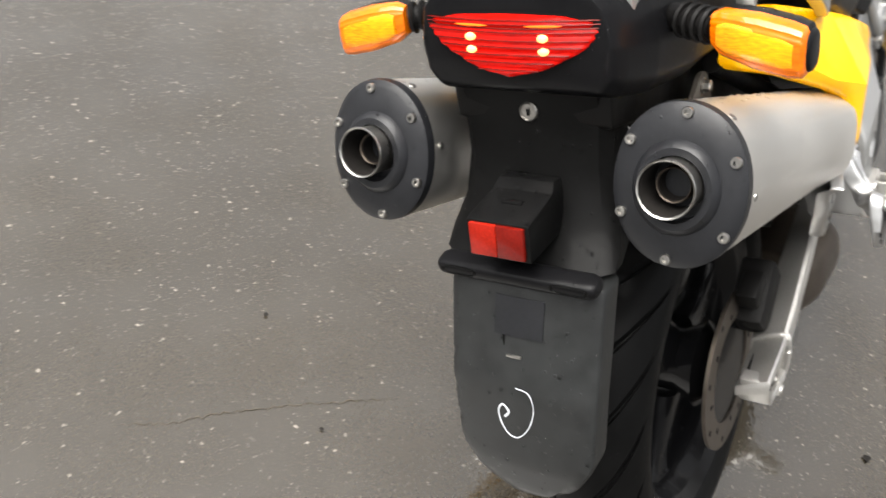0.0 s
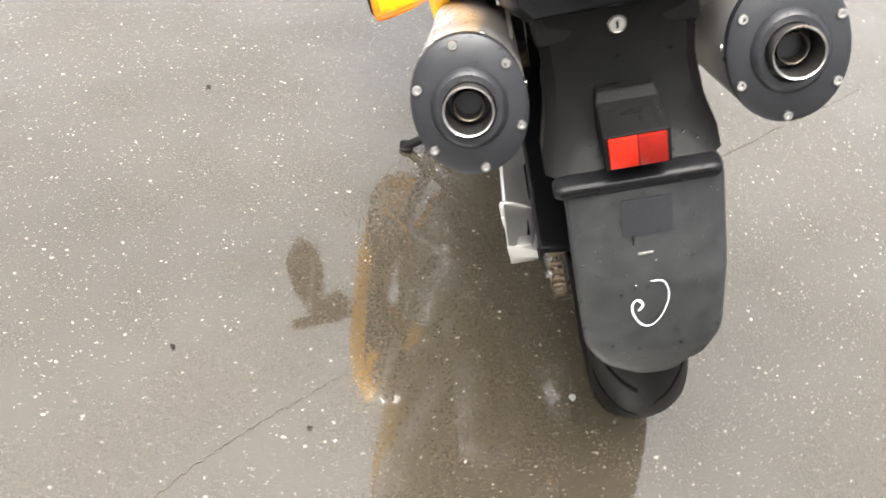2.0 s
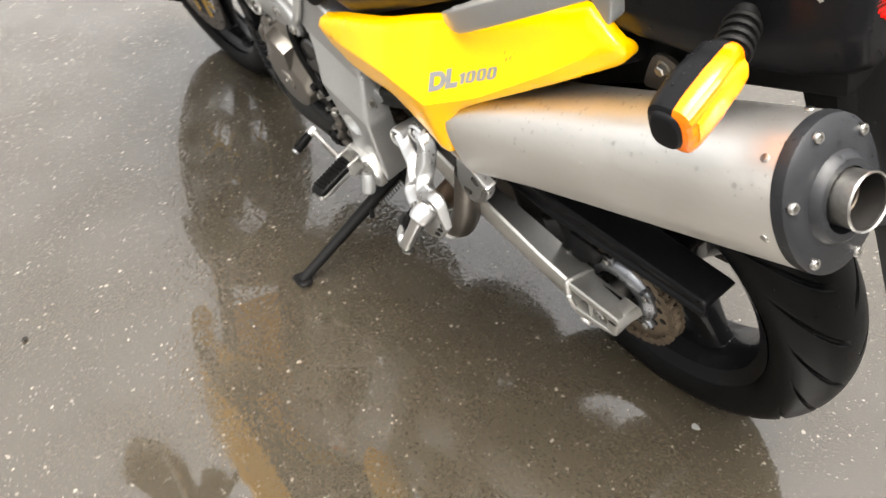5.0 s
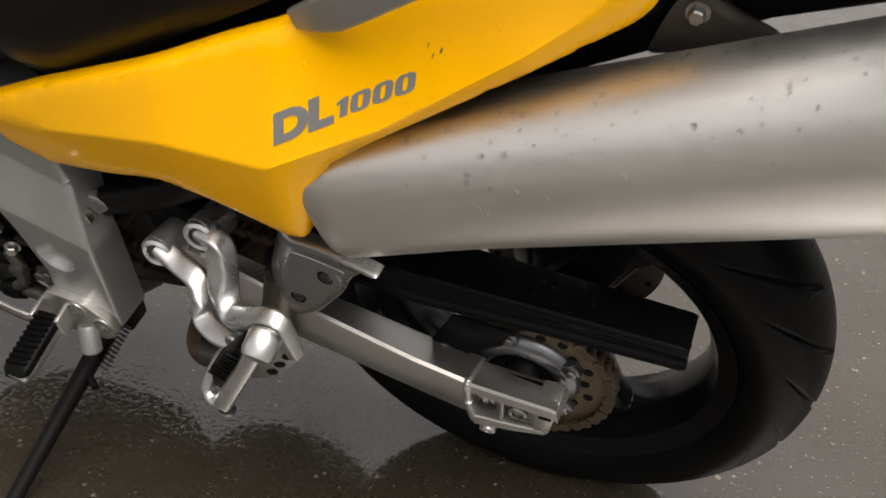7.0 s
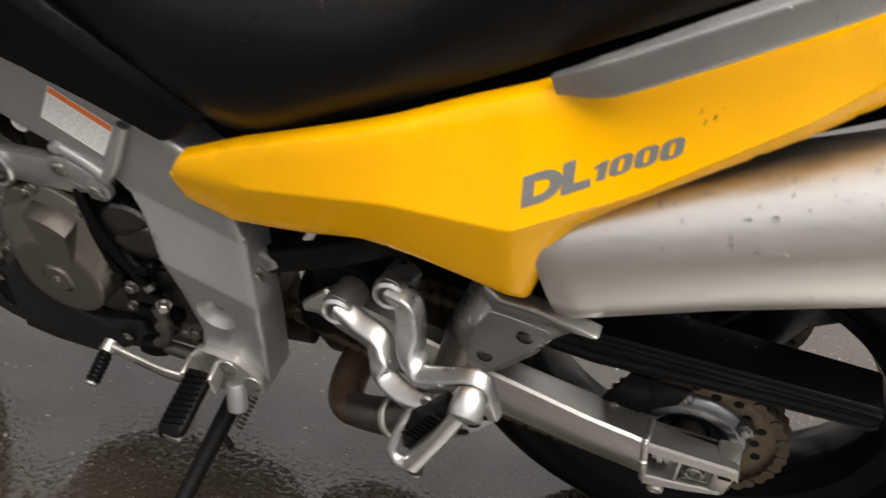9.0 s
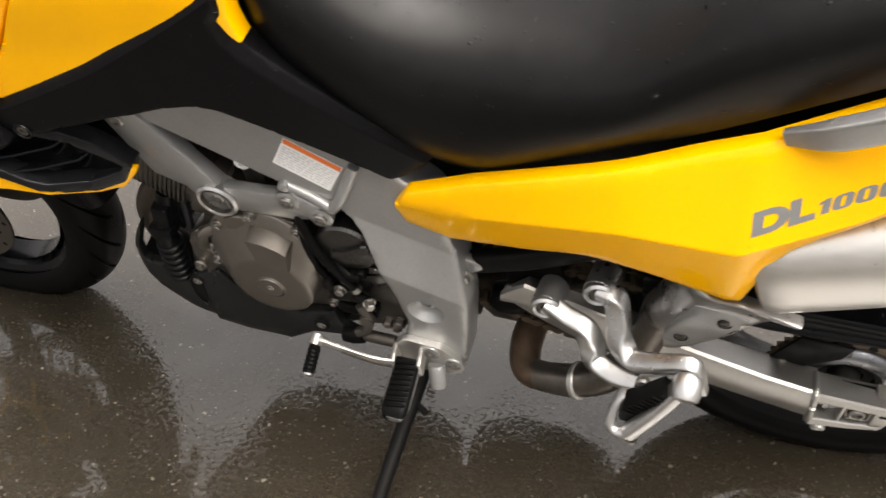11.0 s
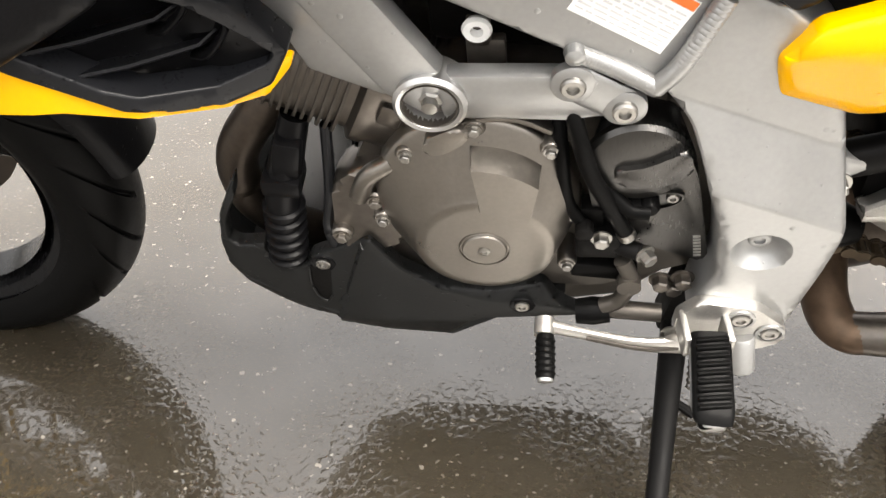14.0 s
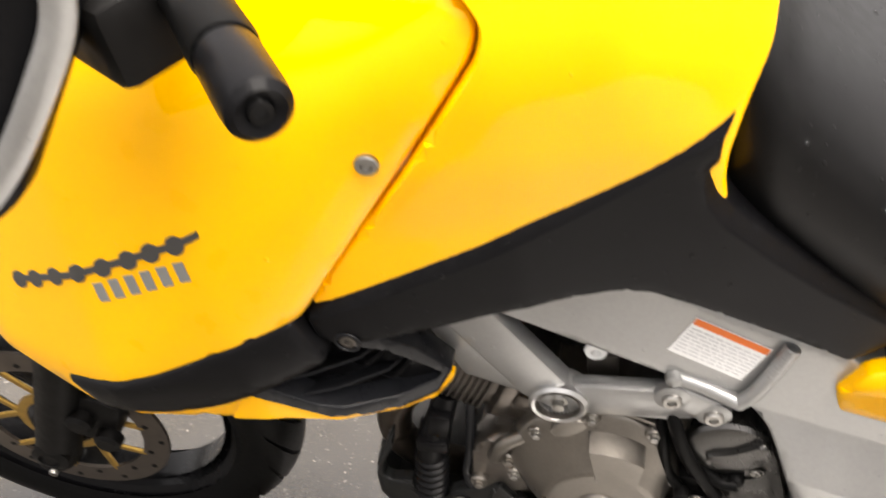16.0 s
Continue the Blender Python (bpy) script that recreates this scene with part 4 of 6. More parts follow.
part("reflector", box((0.431, -0.0148, 0.778), (0.006, 0.0290, 0.034), (0, -3, 0), 0.001), RED, refl, "red square reflector")
# same reflector as its neighbour: its weaker light return is painted as darker red
part("reflector", box((0.431, 0.0148, 0.778), (0.006, 0.0290, 0.034), (0, -3, 0), 0.001), DIMRED, refl, "red square reflector, painted dimmer for its weaker light return")
flange = part("plate_flange", loft([oval((0.402, y, 0.724), (0.985, 0, -0.17), (0.17, 0, 0.985), 0.014 * k, 0.0095 * k, 24, 3.0) for y, k in ((-0.090, 0.4), (-0.088, 0.75), (-0.083, 0.95), (-0.078, 1), (0.078, 1), (0.083, 0.95), (0.088, 0.75), (0.090, 0.4))]), BLACK, hanger, "black number plate flange with two slots")
for y in (-0.062, 0.062):
    part("slot", loft([oval((0.4135 + h, y, 0.7235), (0, 1, 0), (0.17, 0, 0.985), 0.021 * k, 0.0052 * k, 24, 3.4) for h, k in ((0.0, 1.0), (0.0034, 1.0), (0.0038, 0.9), (0.0026, 0.8), (0.0010, 0.78))]), HANGER, flange)

FEND = [(-0.078, 0.722), (-0.080, 0.605), (-0.080, 0.512), (-0.060, 0.474), (-0.018, 0.449), (0.020, 0.449), (0.060, 0.474), (0.082, 0.512), (0.090, 0.610), (0.094, 0.722)]
fend_x = lambda y, z: line_at(z, (0.44, 0.436), (0.50, 0.443), (0.60, 0.438), (0.70, 0.414), (0.73, 0.405)) - 1.1 * y * y
fender = part("rear_fender", panel(FEND, fend_x, 0.028, 0.005, 0.012, 0.012, "x"), FENDER, bike, "scuffed dark grey plastic rear fender with a chalked spiral")
part("plate_pad", panel([(-0.021, 0.703), (0.034, 0.703), (0.032, 0.661), (-0.023, 0.661)], lambda y, z: fend_x(y, z) + 0.0015, 0.003, 0, 0.01, 0, "x"), CAPBLACK, fender)
part("rivet", box((fend_x(0, 0.639) + 0.001, 0.0, 0.639), (0.003, 0.017, 0.0028), bev=0.0008), STEEL, fender)
part("groove", box((fend_x(-0.012, 0.655) + 0.0005, -0.012, 0.652), (0.002, 0.0015, 0.018), bev=0.0), HANGER, fender)
swirl = [(fend_x(y, z) + 0.0008, y, z) for y, z, _ in curve([(-0.014, 0.563, 0), (-0.009, 0.571, 0), (-0.015, 0.579, 0), (-0.021, 0.571, 0), (-0.020, 0.556, 0), (-0.012, 0.541, 0), (0.000, 0.539, 0), (0.013, 0.554, 0), (0.021, 0.579, 0), (0.017, 0.600, 0), (0.002, 0.604, 0)], 8)]
part("chalk_spiral", sweep(swirl, [0.0014, 0.0012, 0.0009, 0.0007, 0.0006], 0.0006, 6, 0, up=(1, 0, 0)), CHALK, fender, "white chalk spiral")

# turn signals on rubber stalks
def signal_side(s):
    root, inn, tip = Vector((0.264, -0.118, 0.946)), Vector((0.284, -0.164, 0.944)), Vector((0.290, -0.246, 0.927))
    d = (tip - inn).normalized()
    stalk = sweep([root, inn], 0.013, n=16, k=0)
    ribs = [lathe([(0.016, -0.0025), (0.0175, 0), (0.016, 0.0025)], root + (inn - root) * f, inn - root, 18) for f in (0.3, 0.5, 0.7, 0.9)]
    sig = part("turn_signal", sided(merge(stalk, *ribs), s), MATT, bike, "amber turn signal on a ribbed rubber stalk")
    up = Vector((0, 0, 1))
    back = d.cross(up).normalized()
    if back.x < 0:
        back = -back
    rb, rl = [], []
    for f, w in ((0.0, 0.6), (0.12, 0.85), (0.5, 1.0), (0.85, 0.98), (0.97, 0.90), (1.0, 0.74)):
        c = inn + d * (tip - inn).length * f
        body, lens = [], []
        for k in range(72):
            t = 2 * math.pi * k / 72
            ridge = 1 + 0.025 * math.cos(18 * t)
            cs, sn = math.cos(t), math.sin(t)
            pw = lambda v: math.copysign(abs(v) ** 0.6, v)
            body.append(c + back * (min(pw(cs), 0.12) * 0.027 * w) + up * (pw(sn) * 0.024 * w))
            lens.append(c + back * (max(pw(cs), 0.10) * 0.021 * w * ridge + 0.001) + up * (pw(sn) * 0.0246 * w))
        rb.append(body)
        rl.append(lens)
    part("housing", sided(loft(rb), s), BLACK, sig)
    lens_ob = part("lens", sided(loft(rl), s), AMBER, sig, "amber lens")
    glow = []
    for f, w in ((0.10, 0.45), (0.2, 0.62), (0.5, 0.70), (0.8, 0.66), (0.90, 0.5)):
        c = inn + d * (tip - inn).length * f + back * (0.0188 * (0.9 + 0.12 * w))
        glow.append(oval(c, back, up, 0.0042, 0.022 * w, 20, 3.0))
    part("bright_facet", sided(loft(glow), s), AMBERGLOW, lens_ob, "bright amber inner reflector")
    capped = [oval(tip + d * k - back * 0.0045, back, up, 0.0150 * w, 0.0175 * w, 32, 2.6) for k, w in ((-0.006, 1.05), (0.0008, 1.05), (0.0030, 0.95), (0.0038, 0.78))]
    part("end_cover", sided(loft(capped), s), BLACK, sig)


both_sides(signal_side)

# ---- mufflers ----
def muffler_side(s):
    rings = []
    cap_c, ax = Vector((0.376, -0.161, 0.831)), Vector((0.965, 0, 0.262)).normalized()
    rows = ((-0.137, 0.030, 0.034), (-0.136, 0.047, 0.050), (-0.131, 0.0555, 0.0575), (-0.121, 0.0600, 0.0620), (-0.100, 0.0605, 0.0632), (0.0, 0.0605, 0.064), (0.15, 0.061, 0.068), (0.28, 0.061, 0.072), (0.374, 0.0605, 0.0745))
    for x, a, b in rows:
        f = (x + 0.12) / (0.376 + 0.12)
        c = Vector((x, -0.165 + 0.004 * f, 0.662 + (0.831 - 0.662) * f))
        tilt = ax
        up = Vector((-tilt.z, 0, tilt.x))
        rings.append(oval(c, (0, 1, 0), up, a, b, 64, line_at(x, (-0.137, 3.0), (-0.06, 2.3), (0.37, 2.1))))
    muf = part("muffler", sided(loft(rings), s), BRUSHED, bike, "brushed steel oval muffler with a black end cap")
    up = Vector((-ax.z, 0, ax.x))
    prof = [(0.990, -0.008), (1.008, -0.007), (1.012, -0.003), (1.0, 0.005), (0.90, 0.010), (0.66, 0.012), (0.62, 0.017), (0.56, 0.020), (0.46, 0.020), (0.455, 0.0)]
    cap = part("end_cap", sided(loft([oval(cap_c + ax * h, (0, 1, 0), up, 0.0605 * r, 0.0745 * r if r > 0.7 else 0.0655 * r, 48, 2.1 if r > 0.7 else 2.0) for r, h in prof]), s), CAPBLACK, muf, "black plastic end cap")
    part("outlet", sided(lathe([(0.0245, 0.0), (0.0250, 0.030), (0.0255, 0.034), (0.0265, 0.035), (0.0257, 0.037), (0.0243, 0.036), (0.0240, 0.030)], cap_c + ax * 0.004 + up * 0.004, ax, 48, close=False), s), STEEL, cap, "sooty steel tail pipe")
    part("bore", sided(lathe([(0.0241, 0.0335), (0.0232, 0.015), (0.0225, -0.02), (0.0150, -0.022), (0, -0.06)], cap_c + ax * 0.004 + up * 0.004, ax, 40, close=False), s), SOOT, cap, "dark sooty inside of the pipe")
    part("inner_pipe", sided(lathe([(0.0165, -0.02), (0.0165, 0.013), (0.0158, 0.015), (0.0146, 0.014), (0.0142, 0.008)], cap_c + ax * 0.004 + up * 0.004, ax, 36, close=False), s), PIPE, cap, "brown inner pipe")
    part("inner_bore", sided(lathe([(0.0143, 0.0115), (0.0135, -0.01), (0.0125, -0.045), (0, -0.05)], cap_c + ax * 0.004 + up * 0.004, ax, 32, close=False), s), SOOT, cap)
    for k in range(6):
        t = math.pi * k / 3 + math.pi / 2 + 0.1
        p = cap_c + ax * 0.009 + Vector((0, 1, 0)) * (0.0545 * math.cos(t)) + up * (0.0665 * math.sin(t))
        p.y = p.y * s
        bolt(p, ax, 0.0052, 0.004, cap)
    for k in range(6):
        t = math.pi * k / 3 + math.pi / 2 + 0.62
        n = Vector((0, 1, 0)) * math.cos(t) + up * math.sin(t)
        p = cap_c - ax * 0.020 + Vector((0, 1, 0)) * (0.0603 * math.cos(t)) + up * (0.0740 * math.sin(t))
        p.y, n.y = p.y * s, n.y * s
        part("rivet", lathe([(0.0042, -0.001), (0.004, 0.0012), (0.0015, 0.002), (0, 0.002)], p, n, 12), STEEL, muf)
    tab = part("muffler_tab", sided(prism([(0.118, 0.795), (0.128, 0.822), (0.138, 0.843), (0.150, 0.850), (0.164, 0.847), (0.180, 0.836), (0.203, 0.826), (0.220, 0.812)], -0.110, -0.105, 0.002, 0.006), s), CASTDARK, muf)
    hexbolt((0.1525, -0.110 * s, 0.8345), (0, -s, 0), 0.0065, 0.008, tab)


both_sides(muffler_side)

# heat shield in front of the muffler, seen below the side panel
def shield_side(s):
    def y_of(x, z):
        flare = max(0.0, x + 0.19) / 0.11
        edge = line_at(x, (-0.20, 0.606), (-0.14, 0.607), (-0.08, 0.600)) - z
        return line_at(z, (0.45, -0.176), (0.53, -0.188), (0.60, -0.192)) - 0.018 * min(1, flare) ** 1.5 - 0.012 * max(0.0, 1 - edge / 0.022) + 0.020 * max(0.0, 1 - (x + 0.262 - 0.45 * (z - 0.47)) / 0.028) ** 2

    outl = [(-0.206, 0.612), (-0.150, 0.614), (-0.078, 0.606), (-0.104, 0.585), (-0.128, 0.560), (-0.150, 0.520), (-0.188, 0.470), (-0.215, 0.450), (-0.262, 0.462), (-0.254, 0.500), (-0.232, 0.550)]
    sh = part("heat_shield", sided(panel(outl, y_of, 0.012, 0.007, 0.008, 0.008), s), POLISHED, bike, "polished aluminium exhaust shield")
    rec = [(-0.192, 0.577), (-0.130, 0.572), (-0.142, 0.548), (-0.168, 0.507), (-0.204, 0.470), (-0.228, 0.482), (-0.222, 0.520)]
    part("recess", sided(panel(rec, lambda x, z: y_of(x, z) - 0.0012, 0.004, 0.002, 0.008, 0.006), s), SILVER, sh, "dull grey inset of the shield")
    for x, z in ((-0.158, 0.551), (-0.205, 0.497)):
        p = Vector((x, (y_of(x, z) - 0.002) * s, z))
        part("screw_well", sided(lathe([(0.0085, 0.0), (0.0082, 0.0012), (0.0065, 0.0008), (0.0062, -0.002)], (x, y_of(x, z) - 0.0012, z), (0, -1, 0), 24, close=False), s), MATT, sh)
        bolt(p, (0, -s, 0), 0.0055, 0.0012, sh, material=CASTDARK)


both_sides(shield_side)

# ---- pillion foot pegs ----
def pillion_side(s):
    a = [(-0.367, -0.180, 0.520), (-0.343, -0.188, 0.510), (-0.318, -0.198, 0.506), (-0.306, -0.212, 0.492), (-0.298, -0.226, 0.478), (-0.272, -0.240, 0.476), (-0.244, -0.250, 0.483)]
    b = [(-0.302, -0.177, 0.560), (-0.284, -0.183, 0.557), (-0.2775, -0.193, 0.540), (-0.2725, -0.212, 0.513), (-0.258, -0.226, 0.500), (-0.242, -0.233, 0.506), (-0.216, -0.240, 0.523), (-0.189, -0.246, 0.539), (-0.1795, -0.250, 0.521), (-0.1715, -0.254, 0.498)]
    br = part("pillion_bracket", sided(merge(sweep(a, [0.012, 0.0125, 0.0125, 0.0125, 0.0125, 0.0125, 0.010], [0.012, 0.0125, 0.013, 0.013, 0.013, 0.012, 0.009], 28, 6, up=(0, 1, 0.35), power=5.5), sweep(b, [0.012, 0.0125, 0.0125, 0.0125, 0.0125, 0.012, 0.011, 0.010, 0.009, 0.006], [0.012, 0.0125, 0.013, 0.013, 0.013, 0.012, 0.0105, 0.010, 0.009, 0.006], 28, 6, up=(0, 1, 0.35), power=5.5),
                                             lathe([(0.0185, -0.004), (0.0185, 0.030), (0.014, 0.034)], a[0], (0.15, 1, -0.1), 32), lathe([(0.0185, -0.004), (0.0185, 0.030), (0.014, 0.034)], b[0], (0.15, 1, -0.1), 32)), s), POLISHED, bike, "polished aluminium pillion foot peg bracket")
    part("gusset", sided(prism([(-0.246, 0.498), (-0.205, 0.522), (-0.180, 0.520), (-0.1675, 0.497), (-0.202, 0.4535), (-0.240, 0.4335), (-0.262, 0.452)], -0.2565, -0.2475, 0.003), s), SILVER, br, "dull cast gusset with three slots")
    for c in (a[0], b[0]):
        part("eye", sided(lathe([(0.0185, -0.003), (0.0180, 0.003), (0.0150, 0.006), (0.0120, 0.004), (0.0115, -0.004), (0.0, -0.004)], Vector(c) + Vector((0, -0.006, 0)), (0.12, -1, 0.1), 32, close=False), s), POLISHED, br)
        part("eye_bolt", sided(lathe([(0.0108, 0), (0.0108, 0.0030), (0.006, 0.0042), (0.005, 0.001), (0, 0.001)], Vector(c) + Vector((0, -0.0045, 0)), (0.12, -1, 0.1), 24), s), CASTMID, br)
    for x, z in ((-0.180, 0.498), (-0.1935, 0.4800), (-0.207, 0.4620)):
        part("slot", sided(loft([oval((x, y, z), (0.88, 0, 0.47), (-0.47, 0, 0.88), 0.0075 * k, 0.0036 * k, 20, 2.6) for y, k in ((-0.2560, 1.0), (-0.2578, 1.0), (-0.2578, 0.8))]), s), MATT, br)
    peg = part("pillion_peg", sided(merge(sweep([(-0.192, -0.272, 0.538), (-0.212, -0.283, 0.502), (-0.232, -0.290, 0.470), (-0.249, -0.294, 0.443)], [0.0105, 0.009, 0.009, 0.0095], [0.012, 0.010, 0.010, 0.010], 18, 6, up=(0, 1, 0.3), power=3.4),
                                          sweep([(-0.252, -0.256, 0.482), (-0.264, -0.268, 0.470), (-0.272, -0.284, 0.448), (-0.264, -0.292, 0.438), (-0.250, -0.294, 0.440)], [0.005, 0.0055, 0.006, 0.007, 0.008], [0.008, 0.008, 0.007, 0.007, 0.008], 14, 6, up=(0, 1, 0.3), power=3),
                                          lathe([(0.006, -0.017), (0.0145, -0.014), (0.0165, -0.008), (0.0165, 0.008), (0.0145, 0.013), (0.006, 0.016)], (-0.1885, -0.274, 0.537), (0.1, 1, 0.45), 28)), s), POLISHED, br, "folded polished foot peg")
    part("rubber_pad", sided(loft([[Vector((x + dx, y, z + dz)) for x, z in ((-0.256, 0.487), (-0.213, 0.535), (-0.204, 0.522), (-0.246, 0.450), (-0.262, 0.456))] for y, dx, dz in ((-0.262, 0, 0), (-0.282, 0, 0), (-0.285, 0.001, -0.001))]), s), RUBBER, peg, "black rubber pad")
    for k in range(8):
        part("pad_rib", sided(box((-0.2165 - 0.0047 * k, -0.2862, 0.522 - 0.0062 * k), (0.0024, 0.003, 0.020), (0, -52, 8), 0.0008), s), RUBBER, peg)
    part("pivot_pin", sided(lathe([(0.007, 0), (0.007, 0.006), (0.005, 0.008), (0, 0.008)], (-0.238, -0.2565, 0.506), (0, -1, 0.3), 20), s), STEEL, br)
    part("spring_washer", sided(lathe([(0.0095, 0), (0.0095, 0.003), (0.006, 0.003)], (-0.246, -0.296, 0.436), (-0.3, -0.4, -1), 20), s), STEEL, peg)


both_sides(pillion_side)
# ---- main frame ----
def dish_depth(x, z):
    r = math.hypot(x + 0.530, z - 0.467)
    return 0.017 * (1 - (r / 0.0232) ** 2) ** 0.6 if r < 0.0232 else 0.0


def plate_y(x, z):
    k = z - 0.44 * (-0.53 - x)
    return line_at(k, (0.34, -0.187), (0.475, -0.190), (0.521, -0.190), (0.585, -0.162), (0.70, -0.150), (0.78, -0.146)) + dish_depth(x, z)


SPAR = [(-0.90, 0.800), (-0.845, 0.745), (-0.69, 0.660), (-0.622, 0.625), (-0.600, 0.598), (-0.585, 0.555), (-0.570, 0.500), (-0.562, 0.430), (-0.576, 0.385), (-0.578, 0.350), (-0.490, 0.340), (-0.474, 0.440), (-0.468, 0.490), (-0.482, 0.570), (-0.500, 0.650),
        (-0.545, 0.690), (-0.655, 0.745), (-0.71, 0.785), (-0.77, 0.800)]
PLATE_LINES = [[(-0.70, k + 0.44 * 0.17), (-0.45, k - 0.44 * 0.08)] for k in (0.475, 0.521, 0.585)]
PLATE_LINES += [[(-0.530 + r * math.cos(a * 0.2618), 0.467 + r * math.sin(a * 0.2618)) for a in range(25)] for r in (0.0226, 0.016)]
def frame_side(s):
    fr = part("frame_spar", sided(panel(SPAR, plate_y, 0.045, 0.006, 0.009, 0.010, creases=PLATE_LINES), s), SILVER, bike, "silver painted aluminium frame spar")
    bolt((-0.530, -0.1755 * s, 0.469), (0, -s, 0), 0.0095, 0.003, fr, material=SILVER)
    # ribbed weld beads
    for line in ([(-0.686, -0.160, 0.662), (-0.655, -0.162, 0.647), (-0.628, -0.167, 0.634)], [(-0.628, -0.167, 0.634), (-0.612, -0.166, 0.655), (-0.588, -0.157, 0.702)]):
        pts = curve(line, 14)
        bead = merge(*[lathe([(0.003, -0.0035), (0.0072, -0.002), (0.0078, 0), (0.0072, 0.002), (0.003, 0.0035)], p, (pts[min(i + 1, len(pts) - 1)] - pts[max(0, i - 1)]), 12) for i, p in enumerate(pts)])
        tagged(part("weld_bead", sided(bead, s), SILVER, fr, "ribbed weld bead"), kind="stuff")
    part("weld_end", sided(lathe([(0.002, -0.010), (0.007, -0.007), (0.0085, 0), (0.007, 0.007), (0.002, 0.010)], (-0.686, -0.161, 0.662), (0, -1, 0), 18), s), SILVER, fr)
    return fr


frame_left = frame_side(1)
frame_side(-1)
# warning label with rows of fine print
lab_c, lab_u = Vector((-0.668, 0, 0.737)), Vector((0.065, 0, -0.040))
lab_w = lab_u.normalized()
lab_v = Vector((-lab_w.z, 0, lab_w.x)) * -1
def on_label(u, v):
    p = lab_c + lab_w * u + lab_v * v
    return p
def label_piece(u0, u1, v0, v1, lift):
    return panel([(p.x, p.z) for p in (on_label(u0, v0), on_label(u1, v0), on_label(u1, v1), on_label(u0, v1))], lambda x, z: plate_y(x, z) - lift, 0.0004, 0, 0.01, 0)
lab = part("warning_label", label_piece(0, 0.076, 0, 0.046, 0.0008), WHITE, frame_left, "white warning label with an orange band")
part("band", label_piece(0.001, 0.075, 0.001, 0.008, 0.0012), ORANGE, lab, "orange band")
for k in range(8):
    v = 0.012 + 0.004 * k
    u = 0.003
    rnd = random.Random(k)
    while u < 0.070:
        w = rnd.uniform(0.004, 0.012)
        part("print_bar", label_piece(u, min(0.073, u + w), v, v + 0.0016, 0.0012), INK, lab)
        u += w + 0.002

# engine hanger: diagonal strut, ring, bar and link
def hanger_side(s):
    hg = part("engine_hanger", sided(merge(prism([(-0.905, 0.760), (-0.850, 0.760), (-0.780, 0.640), (-0.795, 0.600), (-0.828, 0.625)], -0.164, -0.140, 0.005), prism([(-0.790, 0.643), (-0.690, 0.641), (-0.648, 0.618), (-0.652, 0.600), (-0.69, 0.598), (-0.785, 0.598)], -0.164, -0.146, 0.005)), s), SILVER, bike, "silver engine hanger strut")
    part("web", sided(prism([(-0.930, 0.775), (-0.885, 0.640), (-0.83, 0.612), (-0.80, 0.62), (-0.87, 0.74)], -0.152, -0.140, 0.004), s), SILVER, hg)
    part("ring", sided(lathe([(0.019, -0.012), (0.0205, 0.008), (0.0225, 0.012), (0.0255, 0.013), (0.0285, 0.010), (0.0285, -0.015)], (-0.793, -0.158, 0.618), (0, -1, 0), 44, close=False), s), POLISHED, hg, "machined ring")
    part("ring_back", sided(lathe([(0.0212, 0), (0.0212, 0.0165), (0.0206, 0.0165), (0.0200, 0.002), (0, 0.002)], (-0.793, -0.1535, 0.618), (0, -1, 0), 32, close=False), s), CASTMID, hg)
    hexbolt((-0.793, -0.155 * s, 0.618), (0, -s, 0), 0.0095, 0.009, hg, "nut")
    part("stud", sided(lathe([(0.006, 0), (0.006, 0.010), (0, 0.011)], (-0.793, -0.162, 0.618), (0, -1, 0), 16), s), STEEL, hg)
    lk = part("link_plate", sided(sweep([(-0.687, -0.166, 0.638), (-0.649, -0.165, 0.613)], 0.0165, 0.004, 20, 0, up=(0, 1, 0.01)), s), SILVER, hg)
    part("link_end", sided(merge(lathe([(0.0165, 0), (0.0165, 0.008), (0.014, 0.0095)], (-0.687, -0.161, 0.638), (0, -1, 0), 28), lathe([(0.0165, 0), (0.0165, 0.008), (0.014, 0.0095)], (-0.649, -0.160, 0.613), (0, -1, 0), 28)), s), SILVER, lk)
    for x, z in ((-0.687, 0.638), (-0.649, 0.613)):
        bolt((x, -0.1695 * s, z), (0, -s, 0), 0.0095, 0.005, lk)
    bolt((-0.882, -0.164 * s, 0.748), (0, -s, 0), 0.010, 0.004, hg)


both_sides(hanger_side)
br = part("cable_bracket", merge(box((-0.752, -0.125, 0.632), (0.030, 0.010, 0.030), bev=0.002), box((-0.756, -0.128, 0.655), (0.018, 0.004, 0.030), bev=0.002)), CASTDARK, bike)
part("grommet", lathe([(0.005, 0), (0.010, 0.002), (0.0115, 0.006), (0.010, 0.009), (0.005, 0.009), (0.004, 0.002)], (-0.757, -0.128, 0.661), (0, -1, 0), 24, close=False), WHITE, br, "white grommet")

# ---- engine ----
# darker than its covers: the shade between them is put into its colour
eng = part("crankcase", prism([(-0.905, 0.345), (-0.905, 0.440), (-0.885, 0.490), (-0.845, 0.575), (-0.80, 0.610), (-0.68, 0.610), (-0.60, 0.585), (-0.560, 0.500), (-0.555, 0.375), (-0.66, 0.325)], -0.128, 0.13, 0.012, 0.015), CASTDARK, bike, "brownish grey cast engine case, darkened for shade between its covers")
CAP = (-0.7605, 0.4600)


